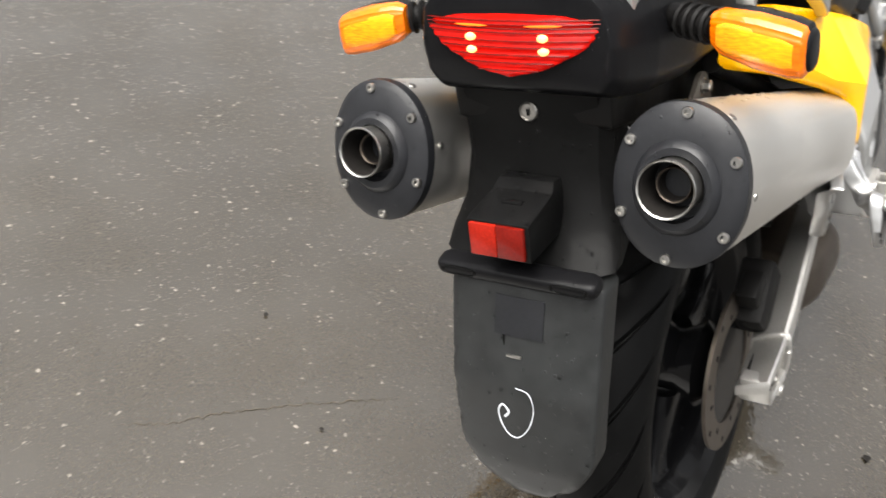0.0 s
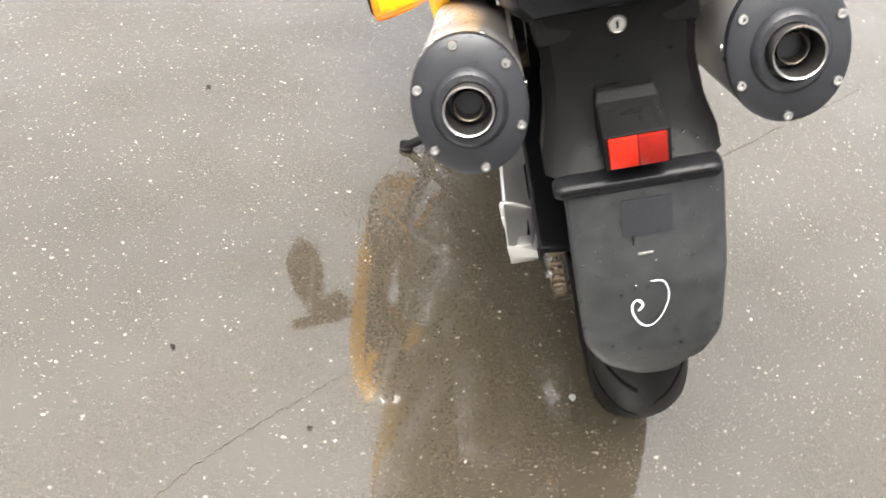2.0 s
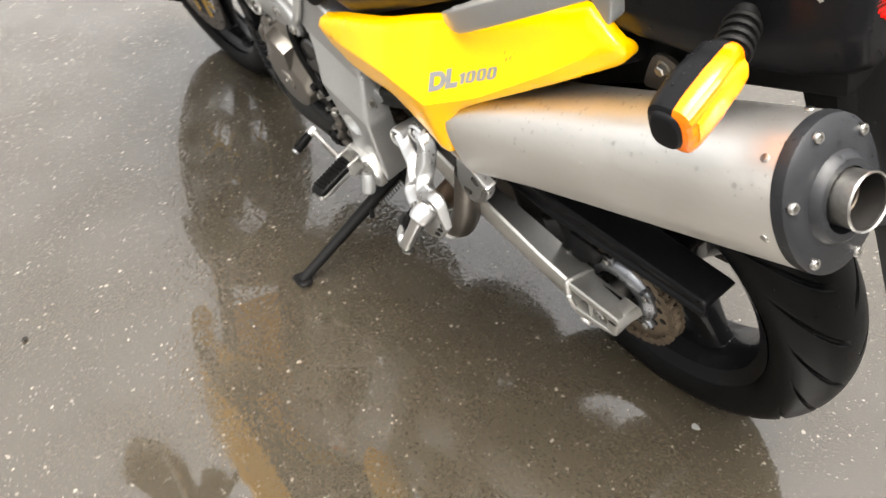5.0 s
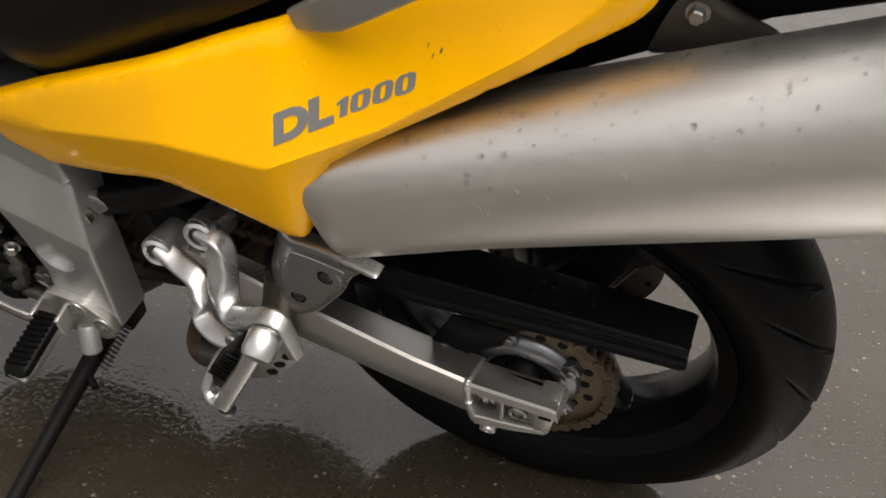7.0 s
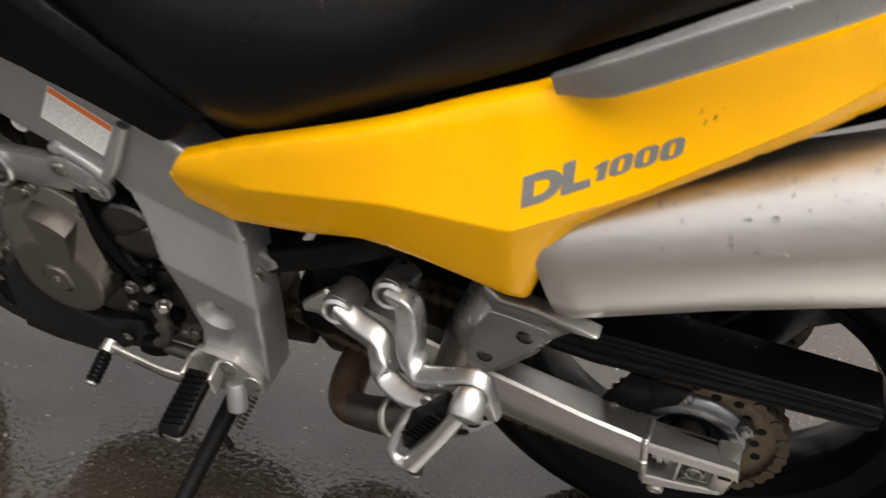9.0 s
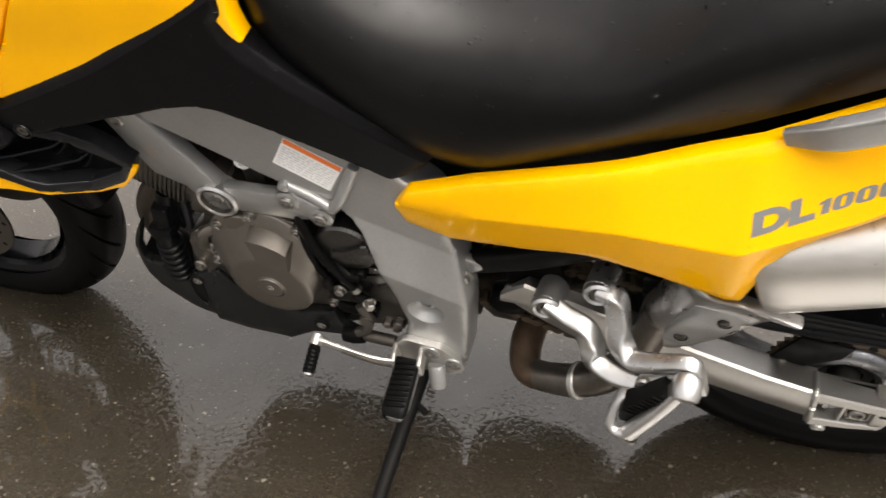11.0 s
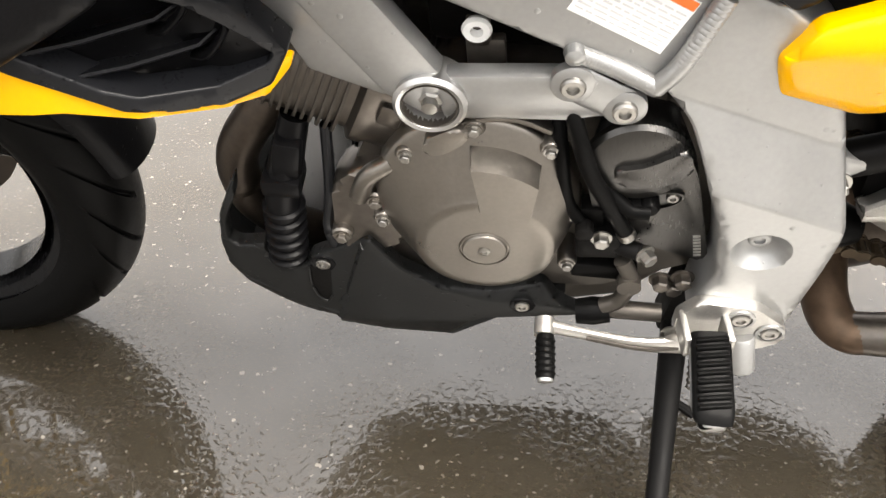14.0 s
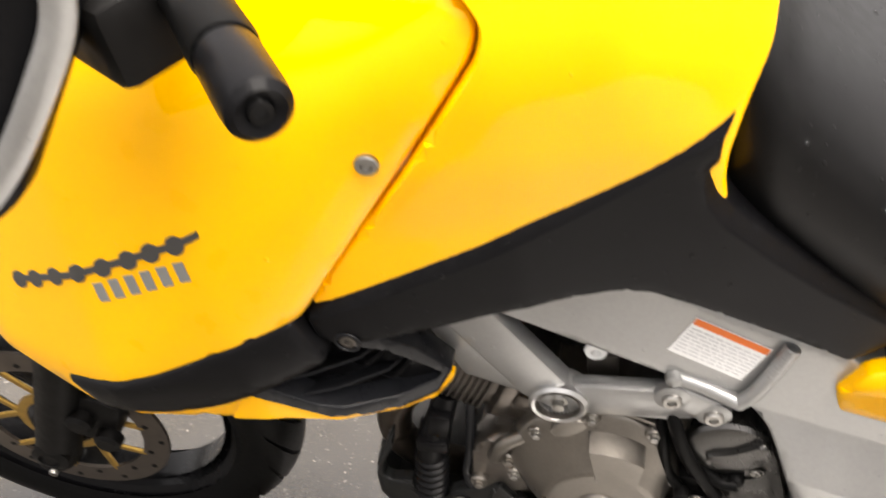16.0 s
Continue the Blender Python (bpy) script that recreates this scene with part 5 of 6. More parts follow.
def cover_point(a, f):
    """A place on the stator cover at the angle a: f from 0 to 1 over the flat disc, from 1 to 2 over the bevel out to the rim."""
    c, sn = math.cos(a), math.sin(a)
    ix, iz = CAP[0] + 0.061 * c, CAP[1] + 0.061 * sn
    if f <= 1:
        return CAP[0] + 0.061 * f * c, CAP[1] + 0.061 * f * sn
    ox, oz = -0.767 + 0.0875 * c, 0.492 + 0.098 * sn
    return ix + (ox - ix) * (f - 1), iz + (oz - iz) * (f - 1)


def stator_cover():
    """A flat disc with a wide bevel, and a raised wedge from its middle to the upper rim."""
    lo, hi = radians(47), radians(91)
    angles = sorted([radians(3 * k) for k in range(120)] + [lo - 0.012, lo + 0.012, hi - 0.012, hi + 0.012])
    prof = [(0.0, -0.1842), (0.3, -0.1840), (0.6, -0.1836), (0.80, -0.1832), (0.84, -0.1832), (0.96, -0.1826), (1.0, -0.1812), (1.04, -0.1798), (1.30, -0.1728), (1.62, -0.1640), (1.68, -0.1622), (1.80, -0.1588), (1.92, -0.1552), (1.97, -0.1535), (2.0, -0.1505), (2.0, -0.12)]
    bm = bmesh.new()
    rows = []
    for f, y in prof:
        row = []
        for a in angles:
            x, z = cover_point(a, f)
            raised = lo < a < hi and 0.82 < f < 1.65
            row.append(bm.verts.new((x, -0.1868 + 0.0012 * max(0, f - 1) if raised else y, z)))
        rows.append(row)
    for p, q in zip(rows, rows[1:]):
        for k in range(len(angles)):
            bm.faces.new((p[k - 1], p[k], q[k], q[k - 1]))
    bmesh.ops.remove_doubles(bm, verts=bm.verts, dist=1e-6)
    return bm


outer = part("stator_cover", stator_cover(), CAST, eng, "grey cast stator cover with a raised wedge")
part("rim_flange", sweep([(-0.822, -0.150, 0.545), (-0.800, -0.150, 0.568), (-0.766, -0.150, 0.588), (-0.730, -0.150, 0.590), (-0.703, -0.149, 0.575)], 0.0035, 0.008, 12, 5, up=(0, 1, 0.01), power=3), CAST, outer)
part("boss", prism([(-0.806, 0.560), (-0.802, 0.578), (-0.778, 0.590), (-0.764, 0.583), (-0.774, 0.570), (-0.790, 0.560)], -0.166, -0.145, 0.005, 0.006, 3), CAST, outer)
cap = part("timing_cap", lathe([(0.0225, -0.004), (0.0225, 0.0012), (0.0215, 0.002), (0.0210, 0.0005), (0.0200, 0.0005), (0.0192, 0.0025), (0.0185, 0.003), (0, 0.003)], (CAP[0], -0.1836, CAP[1]), (0, -1, 0), 44), CAST, outer, "slotted timing cap")
bolt((CAP[0], -0.1863, CAP[1]), (0, -1, 0), 0.0055, 0.0018, cap)
for x, z in ((-0.821, 0.552), (-0.763, 0.5825), (-0.703, 0.5575), (-0.686, 0.479), (-0.689, 0.404), (-0.852, 0.468)):
    p = Vector((x, -0.148, z))
    lug = part("cover_lug", lathe([(0.0092, -0.03), (0.0092, 0.009), (0.0078, 0.011)], p, (0, -1, 0), 18), CAST, outer)
    hexbolt(p + Vector((0, -0.011, 0)), (0, -1, 0), 0.0046, 0.005, lug)
# drive sprocket cover
spc = part("sprocket_cover", prism([(-0.660, 0.575), (-0.638, 0.590), (-0.606, 0.580), (-0.584, 0.522), (-0.562, 0.405), (-0.627, 0.435), (-0.668, 0.480), (-0.674, 0.520)], -0.156, -0.11, 0.005, 0.012, 3), DARKCASE, bike, "dull cast sprocket cover")
part("dome", lathe([(0.043, 0.0), (0.043, 0.006), (0.040, 0.010), (0.030, 0.0125), (0.0, 0.013)], (-0.634, -0.154, 0.546), (0, -1, 0), 48), DARKCASE, spc)
part("ledge", prism([(-0.655, 0.548), (-0.630, 0.552), (-0.598, 0.572), (-0.590, 0.545), (-0.615, 0.530), (-0.650, 0.528)], -0.1725, -0.15, 0.005, 0.008, 3), DARKCASE, spc)
well = part("sensor_well", loft([oval((-0.612, -0.1565 + h, 0.497), (0.94, 0, 0.34), (-0.34, 0, 0.94), 0.019 * k, 0.0095 * k, 28) for h, k in ((0.0, 1.0), (-0.003, 1.0), (-0.0034, 0.9), (-0.0008, 0.82))]), DARKCASE, spc)
part("sensor_plug", merge(lathe([(0.0085, 0), (0.0085, 0.012), (0.0065, 0.015), (0, 0.015)], (-0.622, -0.157, 0.499), (0, -1, 0), 18), box((-0.634, -0.166, 0.497), (0.020, 0.012, 0.014), (0, 10, 0), 0.003)), RUBBER, spc, "black rubber sensor plug")
bolt((-0.603, -0.157, 0.501), (0, -1, 0), 0.0055, 0.004, well)
for k in range(7):
    part("mark_bar", box((-0.5735 - 0.0006 * k, -0.1565, 0.418 + 0.0046 * k), (0.0065, 0.001, 0.0022), (0, -8, 0), 0), ALU, spc)

# front cylinder with cooling fins, and head
axis = Vector((-0.89, 0, 0.42)).normalized()
up = Vector((-axis.z, 0, axis.x)) * -1
c0 = Vector((-0.800, 0, 0.550))
cyl = part("front_cylinder", loft([oval(c0 + axis * h, (0, 1, 0), up, a, b, 32, 3.4) for h, a, b in ((0.0, 0.138, 0.062), (0.052, 0.138, 0.060), (0.056, 0.140, 0.063), (0.066, 0.140, 0.063), (0.071, 0.131, 0.056), (0.20, 0.131, 0.053), (0.225, 0.125, 0.048), (0.235, 0.105, 0.038))]), CASTMID, eng, "stained finned engine cylinder")
for k in range(15):
    h = 0.080 + 0.0068 * k
    part("fin", loft([oval(c0 + axis * hh, (0, 1, 0), up, 0.1375 - 0.0005 * k, 0.060 - 0.0005 * k, 32, 3.6) for hh in (h - 0.0013, h - 0.0008, h + 0.0008, h + 0.0013)]), CASTDARK, cyl)
for h, w in ((0.012, 0.004), (0.026, 0.0035)):
    part("jacket_rib", loft([oval(c0 + axis * hh, (0, 1, 0), up, 0.1415 - d, 0.0645 - d, 32, 3.6) for hh, d in ((h - w, 0.003), (h - w * 0.5, 0.0), (h + w * 0.5, 0.0), (h + w, 0.003))]), CASTMID, cyl)
part("jacket_pad", box(c0 + axis * 0.036 + Vector((0, -0.139, 0.012)), (0.020, 0.006, 0.022), (0, 25, 0), 0.003), CASTMID, cyl)
flank = part("case_flank", prism([(-0.906, 0.420), (-0.896, 0.500), (-0.868, 0.521), (-0.838, 0.517), (-0.815, 0.548), (-0.790, 0.545), (-0.800, 0.50), (-0.835, 0.42), (-0.885, 0.398)], -0.146, -0.11, 0.010, 0.012, 3), CASTMID, eng)
for x, z in ((-0.857, 0.487), (-0.8965, 0.4365), (-0.8225, 0.538)):
    lug = part("case_lug", lathe([(0.010, -0.02), (0.010, 0.006), (0.0085, 0.008)], (x, -0.146, z), (0, -1, 0), 18), CAST, flank)
    hexbolt((x, -0.154, z), (0, -1, 0), 0.0055, 0.005, lug, material=CAST)
part("flank_pipe", sweep([(-0.835, -0.150, 0.535), (-0.858, -0.153, 0.520), (-0.872, -0.150, 0.49)], 0.009, n=14), CAST, flank)

# exhaust header from the front cylinder, down and back under the engine
part("header_pipe", merge(sweep([(-0.925, -0.055, 0.565), (-0.970, -0.078, 0.522), (-1.000, -0.083, 0.480), (-1.009, -0.083, 0.437), (-1.002, -0.080, 0.393), (-0.975, -0.066, 0.342), (-0.90, -0.05, 0.295), (-0.70, -0.04, 0.265), (-0.52, -0.03, 0.265)], 0.0205, n=24)), PIPE, bike, "stained steel exhaust header")
part("rear_header", sweep([(-0.395, 0.03, 0.310), (-0.418, -0.04, 0.298), (-0.428, -0.095, 0.288), (-0.424, -0.132, 0.283), (-0.410, -0.150, 0.284), (-0.388, -0.156, 0.291)], [0.024, 0.024, 0.024, 0.023, 0.0215, 0.021], n=28), RUST, bike, "heat-stained brown exhaust header")
link = part("exhaust_cone", sweep([(-0.410, -0.150, 0.284), (-0.385, -0.157, 0.292), (-0.355, -0.163, 0.304), (-0.338, -0.166, 0.313)], [0.021, 0.022, 0.0235, 0.0245], n=28), CASTMID, bike, "stained steel exhaust cone")
part("clamp", lathe([(0.0245, -0.005), (0.0272, -0.003), (0.0272, 0.003), (0.0245, 0.005)], (-0.336, -0.166, 0.314), (0.1, -0.02, 0.05), 32), ALU, link)
part("exhaust_link", sweep([(-0.340, -0.165, 0.312), (-0.305, -0.168, 0.338), (-0.272, -0.168, 0.385), (-0.250, -0.166, 0.440), (-0.232, -0.160, 0.500)], [0.024, 0.024, 0.023, 0.022, 0.022], n=24), CASTMID, bike, "steel exhaust link pipe")

# black ribbed oil line and stays beside the header
rib = part("ribbed_boot", sweep([(-0.920, -0.118, 0.560), (-0.937, -0.128, 0.512), (-0.949, -0.132, 0.472), (-0.966, -0.130, 0.372)], [0.013, 0.016, 0.0165, 0.016], n=18), BLACK, bike, "black ribbed rubber boot")
for k in range(6):
    p = Vector((-0.952, -0.131, 0.455)) + Vector((-0.013, 0, -0.075)) * k / 5
    part("boot_rib", lathe([(0.015, -0.0055), (0.0205, -0.002), (0.0205, 0.002), (0.015, 0.0055)], p, (0.012, -0.003, 0.093), 22), BLACK, rib)
part("boot_clip", merge(box((-0.943, -0.131, 0.494), (0.036, 0.036, 0.020), (0, 8, 0), 0.004), box((-0.932, -0.127, 0.525), (0.026, 0.034, 0.045), (0, 14, 0), 0.005)), BLACK, rib)
part("stay", merge(sweep([(-0.895, -0.120, 0.55), (-0.905, -0.130, 0.47), (-0.915, -0.135, 0.42), (-0.905, -0.14, 0.39)], 0.0055, n=10), sweep([(-0.875, -0.10, 0.53), (-0.885, -0.11, 0.45), (-0.880, -0.12, 0.40)], 0.004, n=10)), CAPBLACK, bike)
part("radiator", merge(box((-0.955, 0.02, 0.80), (0.04, 0.24, 0.16), (0, 14, 0), 0.006), box((-0.89, 0.0, 0.78), (0.18, 0.20, 0.12), (0, 0, 0), 0.02)), MATT, bike, "black radiator")

# clutch slave, hoses and linkage between the covers
hose = part("coolant_hose", sweep([(-0.692, -0.140, 0.622), (-0.684, -0.163, 0.592), (-0.672, -0.170, 0.545), (-0.652, -0.170, 0.497), (-0.637, -0.165, 0.455)], 0.0072, n=14), RUBBER, bike, "black rubber hose")
part("hose_clip", lathe([(0.0082, -0.004), (0.0082, 0.004)], (-0.639, -0.166, 0.461), (0.4, 0, -1), 18), STEEL, hose)
part("cable", sweep([(-0.640, -0.135, 0.60), (-0.662, -0.150, 0.57), (-0.660, -0.160, 0.525), (-0.640, -0.170, 0.500), (-0.622, -0.172, 0.497)], 0.0065, n=12), RUBBER, bike)
part("breather_hose", sweep([(-0.700, -0.130, 0.60), (-0.695, -0.155, 0.56), (-0.690, -0.160, 0.50), (-0.675, -0.165, 0.47)], 0.006, n=12), RUBBER, bike)
sl = part("clutch_slave", merge(box((-0.662, -0.155, 0.445), (0.040, 0.030, 0.034), bev=0.004), box((-0.668, -0.150, 0.470), (0.020, 0.02, 0.030), bev=0.003), lathe([(0.008, -0.02), (0.008, 0.015)], (-0.640, -0.165, 0.440), (1, -0.4, 0), 14), box((-0.655, -0.150, 0.392), (0.06, 0.02, 0.02), (0, 8, 0), 0.003)), MATT, bike, "black clutch slave cylinder")
hexbolt((-0.660, -0.170, 0.460), (0, -1, 0), 0.007, 0.008, sl)
hexbolt((-0.622, -0.172, 0.440), (0.6, -1, 0), 0.007, 0.010, sl)
part("plug", lathe([(0.008, 0), (0.008, 0.012), (0.005, 0.014), (0, 0.014)], (-0.675, -0.165, 0.472), (0, -1, 0), 16), MATT, sl)
lv = part("shift_linkage", merge(sweep([(-0.640, -0.168, 0.425), (-0.632, -0.172, 0.400), (-0.640, -0.175, 0.372), (-0.655, -0.175, 0.360)], 0.008, n=12), lathe([(0.011, -0.006), (0.011, 0.006)], (-0.633, -0.175, 0.398), (0, 1, 0), 20), sweep([(-0.660, -0.172, 0.352), (-0.600, -0.175, 0.350)], 0.009, n=12, k=0)), CASTDARK, bike, "grimy shift linkage")
for p in ((-0.592, -0.165, 0.385), (-0.585, -0.168, 0.400), (-0.604, -0.165, 0.392)):
    hexbolt(p, (0, -1, 0), 0.008, 0.010, lv, "nut", CASTMID)
part("linkage_boot", lathe([(0.012, -0.016), (0.014, 0), (0.012, 0.016)], (-0.664, -0.174, 0.350), (1, 0, 0.1), 18), RUBBER, lv)

# belly pan
PAN_FOLD = [(-0.90, 0.46), (-0.868, 0.425), (-0.845, 0.385), (-0.81, 0.348), (-0.77, 0.330), (-0.70, 0.318)]
def belly_y(x, z):
    rise = z - line_at(x, *PAN_FOLD)
    nose = -0.905 + 0.35 * (z - 0.35) - x
    return line_at(x, (-1.03, -0.138), (-0.97, -0.148), (-0.88, -0.154), (-0.67, -0.150)) + line_at(z, (0.25, 0.010), (0.29, 0.0)) + 0.45 * max(0.0, min(0.022, rise)) + (0.006 if nose > 0 else 0.0)


PAN = [(-0.994, 0.486), (-1.001, 0.475), (-1.021, 0.437), (-1.032, 0.394), (-1.034, 0.358), (-1.021, 0.329), (-0.988, 0.305), (-0.931, 0.276), (-0.872, 0.260), (-0.812, 0.247), (-0.792, 0.278), (-0.775, 0.294), (-0.668, 0.302), (-0.700, 0.325), (-0.712, 0.345), (-0.765, 0.340), (-0.812, 0.352), (-0.848, 0.383), (-0.872, 0.430), (-0.906, 0.407), (-0.938, 0.388), (-0.948, 0.372), (-0.974, 0.363), (-0.985, 0.371), (-0.983, 0.402), (-1.013, 0.392), (-1.0215, 0.400), (-1.016, 0.429), (-0.996, 0.468)]
for s in (1, -1):
    pan = part("belly_pan", sided(panel(PAN, belly_y, 0.012, 0.004, 0.008, 0.005, creases=[PAN_FOLD, [(-0.912, 0.33), (-0.880, 0.42)]]), s), PAN_BLACK, bike, "wet black plastic belly pan")
    for x, z in ((-0.733, 0.322), (-0.927, 0.381)):
        bolt((x, (belly_y(x, z) - 0.001) * s, z), (0, -s, 0), 0.0075, 0.003, pan)
        if s == 1:
            part("bolt_dish", lathe([(0.013, 0.0), (0.012, 0.0015), (0.009, 0.0005)], (x, belly_y(x, z), z), (0, -1, 0), 24), BLACK, pan)
    well = [(-0.943, 0.376), (-0.9465, 0.345), (-0.943, 0.322), (-0.935, 0.315), (-0.929, 0.325), (-0.925, 0.350), (-0.921, 0.372)]
    # the dark inside of the notch is a black panel laid on the pan
    part("pan_recess", sided(panel(well, lambda x, z: belly_y(x, z) - 0.0012, 0.002, 0.0005, 0.01, 0.003), s), MATT, pan, "matt black panel for the shade in the pan notch")
    part("recess_lip", sided(sweep([(x, belly_y(x, z) - 0.0022, z) for x, z in well[:5]], 0.0013, n=8, k=5), s), PAN_BLACK, pan)
rings = []
for x, zt, zb, w in ((-1.036, 0.398, 0.372, 0.060), (-1.036, 0.392, 0.352, 0.110), (-1.018, 0.352, 0.322, 0.128), (-0.93, 0.312, 0.270, 0.138), (-0.81, 0.262, 0.237, 0.135), (-0.69, 0.305, 0.286, 0.11)):
    rings.append([Vector((x, y, z)) for y, z in ((-w, zt), (-w * 1.06, (zt + zb) / 2), (-w * 0.8, zb), (0, zb - 0.01), (w * 0.8, zb), (w * 1.06, (zt + zb) / 2), (w, zt))])
part("belly_floor", loft(rings), PAN_BLACK, bike)

# hidden sump between the belly pan halves, added to darken the wet ground's reflection
rings = []
for x, zt, zb, w in ((-1.005, 0.34, 0.285, 0.05), (-0.96, 0.30, 0.215, 0.065), (-0.88, 0.28, 0.180, 0.07), (-0.70, 0.29, 0.175, 0.07), (-0.63, 0.29, 0.180, 0.062), (-0.58, 0.29, 0.215, 0.05)):
    rings.append([Vector((x, y, z)) for y, z in ((-w, zt), (-w * 0.95, zb + 0.03), (-w * 0.6, zb + 0.004), (w * 0.6, zb + 0.004), (w * 0.95, zb + 0.03), (w, zt))])
part("engine_sump", bevel(loft(rings), 0.004, 2), CASTDARK, bike, "stained metal engine sump, added to darken the ground reflection")

# unseen collector, added to fill a bright gap in the ground reflection
part("exhaust_collector", sweep([(-0.56, 0.06, 0.262), (-0.50, 0.06, 0.262), (-0.40, 0.055, 0.262), (-0.33, 0.05, 0.275), (-0.305, 0.05, 0.285)], [0.06, 0.095, 0.095, 0.08, 0.05], [0.05, 0.070, 0.070, 0.060, 0.035], 28, 5, power=2.8), PIPE, bike, "sooty steel collector, added to darken the ground reflection")

# ---- rider's foot peg, shift lever, stand ----
def rider_peg_side(s):
    pb = part("peg_bracket", sided(merge(prism([(-0.592, 0.352), (-0.590, 0.380), (-0.571, 0.403), (-0.520, 0.394), (-0.492, 0.366), (-0.490, 0.342), (-0.512, 0.328), (-0.575, 0.330)], -0.199, -0.187, 0.003, 0.006), box((-0.584, -0.210, 0.372), (0.007, 0.034, 0.030), (0, 0, 8), 0.003), box((-0.546, -0.210, 0.372), (0.007, 0.034, 0.030), (0, 0, 8), 0.003)), s), ALU, bike, "aluminium rider foot peg bracket")
    for x, z in ((-0.534, 0.380), (-0.505, 0.358)):
        part("bolt_ring", sided(lathe([(0.0135, 0), (0.0130, 0.003), (0.0105, 0.0035), (0.0095, -0.002)], (x, -0.1980, z), (0, -1, 0), 24, close=False), s), SILVER, pb)
        bolt((x, -0.1995 * s, z), (0, -s, 0), 0.0085, 0.003, pb)
    hexbolt((-0.590, -0.198 * s, 0.352), (0, -s, 0), 0.009, 0.006, pb)
    part("pivot_pin", sided(lathe([(0.0115, -0.018), (0.0125, -0.016), (0.0125, 0.018), (0.010, 0.021), (0.004, 0.021), (0.004, 0.016), (0, 0.016)], (-0.528, -0.208, 0.338), (0.1, -0.5, -1), 24), s), SILVER, pb, "pale round pivot pin")
    peg_a, peg_b = Vector((-0.562, -0.214, 0.372)), Vector((-0.563, -0.292, 0.356))
    peg = part("rider_peg", sided(sweep([peg_a, peg_a + (peg_b - peg_a) * 0.2, peg_a + (peg_b - peg_a) * 0.8, peg_b], [0.0165, 0.0175, 0.0175, 0.012], [0.010, 0.011, 0.011, 0.008], 20, 5, power=3.4), s), POLISHED, bike, "foot peg with a ribbed black rubber")
    n_up = Vector((0.05, -0.2, 1)).normalized()
    part("rubber", sided(sweep([peg_a + n_up * 0.008, peg_a + (peg_b - peg_a) * 0.9 + n_up * 0.008, peg_b + n_up * 0.006], [0.0175, 0.018, 0.013], [0.008, 0.008, 0.005], 20, 4, power=3.4), s), RUBBER, peg)
    for k in range(9):
        c = peg_a + (peg_b - peg_a) * (0.10 + 0.095 * k) + n_up * 0.0165
        part("ridge", sided(box(c, (0.029, 0.0048, 0.005), (-12, 0, 6), 0.0015), s), RUBBER, peg)
    part("peg_tip", sided(lathe([(0.0125, -0.003), (0.0130, 0.001), (0.0105, 0.005), (0.0, 0.006)], peg_b, peg_b - peg_a, 20), s), POLISHED, peg, "bright metal peg end")


both_sides(rider_peg_side)
shift = part("shift_lever", merge(sweep([(-0.570, -0.200, 0.335), (-0.62, -0.207, 0.345), (-0.67, -0.205, 0.357), (-0.708, -0.203, 0.368)], [0.005, 0.004, 0.004, 0.0055], [0.013, 0.009, 0.007, 0.0075], 12, 6, power=3), lathe([(0.0095, -0.008), (0.0095, 0.008)], (-0.709, -0.205, 0.368), (0, 1, 0.2), 20)), ALU, bike, "aluminium shift lever")
part("groove", sweep([(-0.585, -0.2065, 0.338), (-0.62, -0.2122, 0.346), (-0.67, -0.2102, 0.358)], 0.0015, 0.003, 8, 4), CASTDARK, shift)
toe = part("toe_peg", lathe([(0.0075, 0.0), (0.0088, 0.005), (0.0088, 0.038), (0.0080, 0.042)], (-0.708, -0.212, 0.367), (0.02, -1, -0.32), 20), RUBBER, shift, "ribbed rubber toe peg")
for k in range(6):
    part("toe_rib", lathe([(0.0088, -0.0015), (0.0098, 0), (0.0088, 0.0015)], Vector((-0.708, -0.212, 0.367)) + Vector((0.02, -1, -0.32)).normalized() * (0.007 + 0.006 * k), (0.02, -1, -0.32), 20), RUBBER, toe)
part("toe_tip", lathe([(0.0078, 0), (0.007, 0.003), (0, 0.004)], Vector((-0.708, -0.212, 0.367)) + Vector((0.02, -1, -0.32)).normalized() * 0.042, (0.02, -1, -0.32), 16), POLISHED, toe)
st_a, st_b = Vector((-0.575, -0.125, 0.268)), Vector((-0.609, -0.392, 0.168))
stand = part("side_stand", merge(sweep([st_a, st_a + (st_b - st_a) * 0.5, st_b], [0.015, 0.0115, 0.010], n=18, k=4), box(st_a + Vector((0.01, 0.01, 0.03)), (0.045, 0.04, 0.10), (0, 10, 0), 0.006)), MATT, bike, "black steel side stand")
part("stand_foot", loft([oval(st_b + Vector((0, 0, h)), (1, 0, 0), (0, 0.95, -0.31), 0.022 * r, 0.015 * r, 20, 3) for h, r in ((-0.006, 0.95), (-0.003, 1.0), (0.003, 1.0), (0.006, 0.8))]), MATT, stand)
part("stand_spring", sweep([st_a + (st_b - st_a) * (0.05 + 0.22 * k / 80) + Vector((0.024 + 0.006 * math.cos(k * 0.8), 0, 0.006 * math.sin(k * 0.8))) for k in range(81)], 0.0014, n=6, k=1), CASTDARK, stand)
part("stand_tang", sweep([st_a + (st_b - st_a) * 0.30, st_a + (st_b - st_a) * 0.36 + Vector((0.028, 0.0, 0.0))], 0.005, n=10, k=0), MATT, stand)

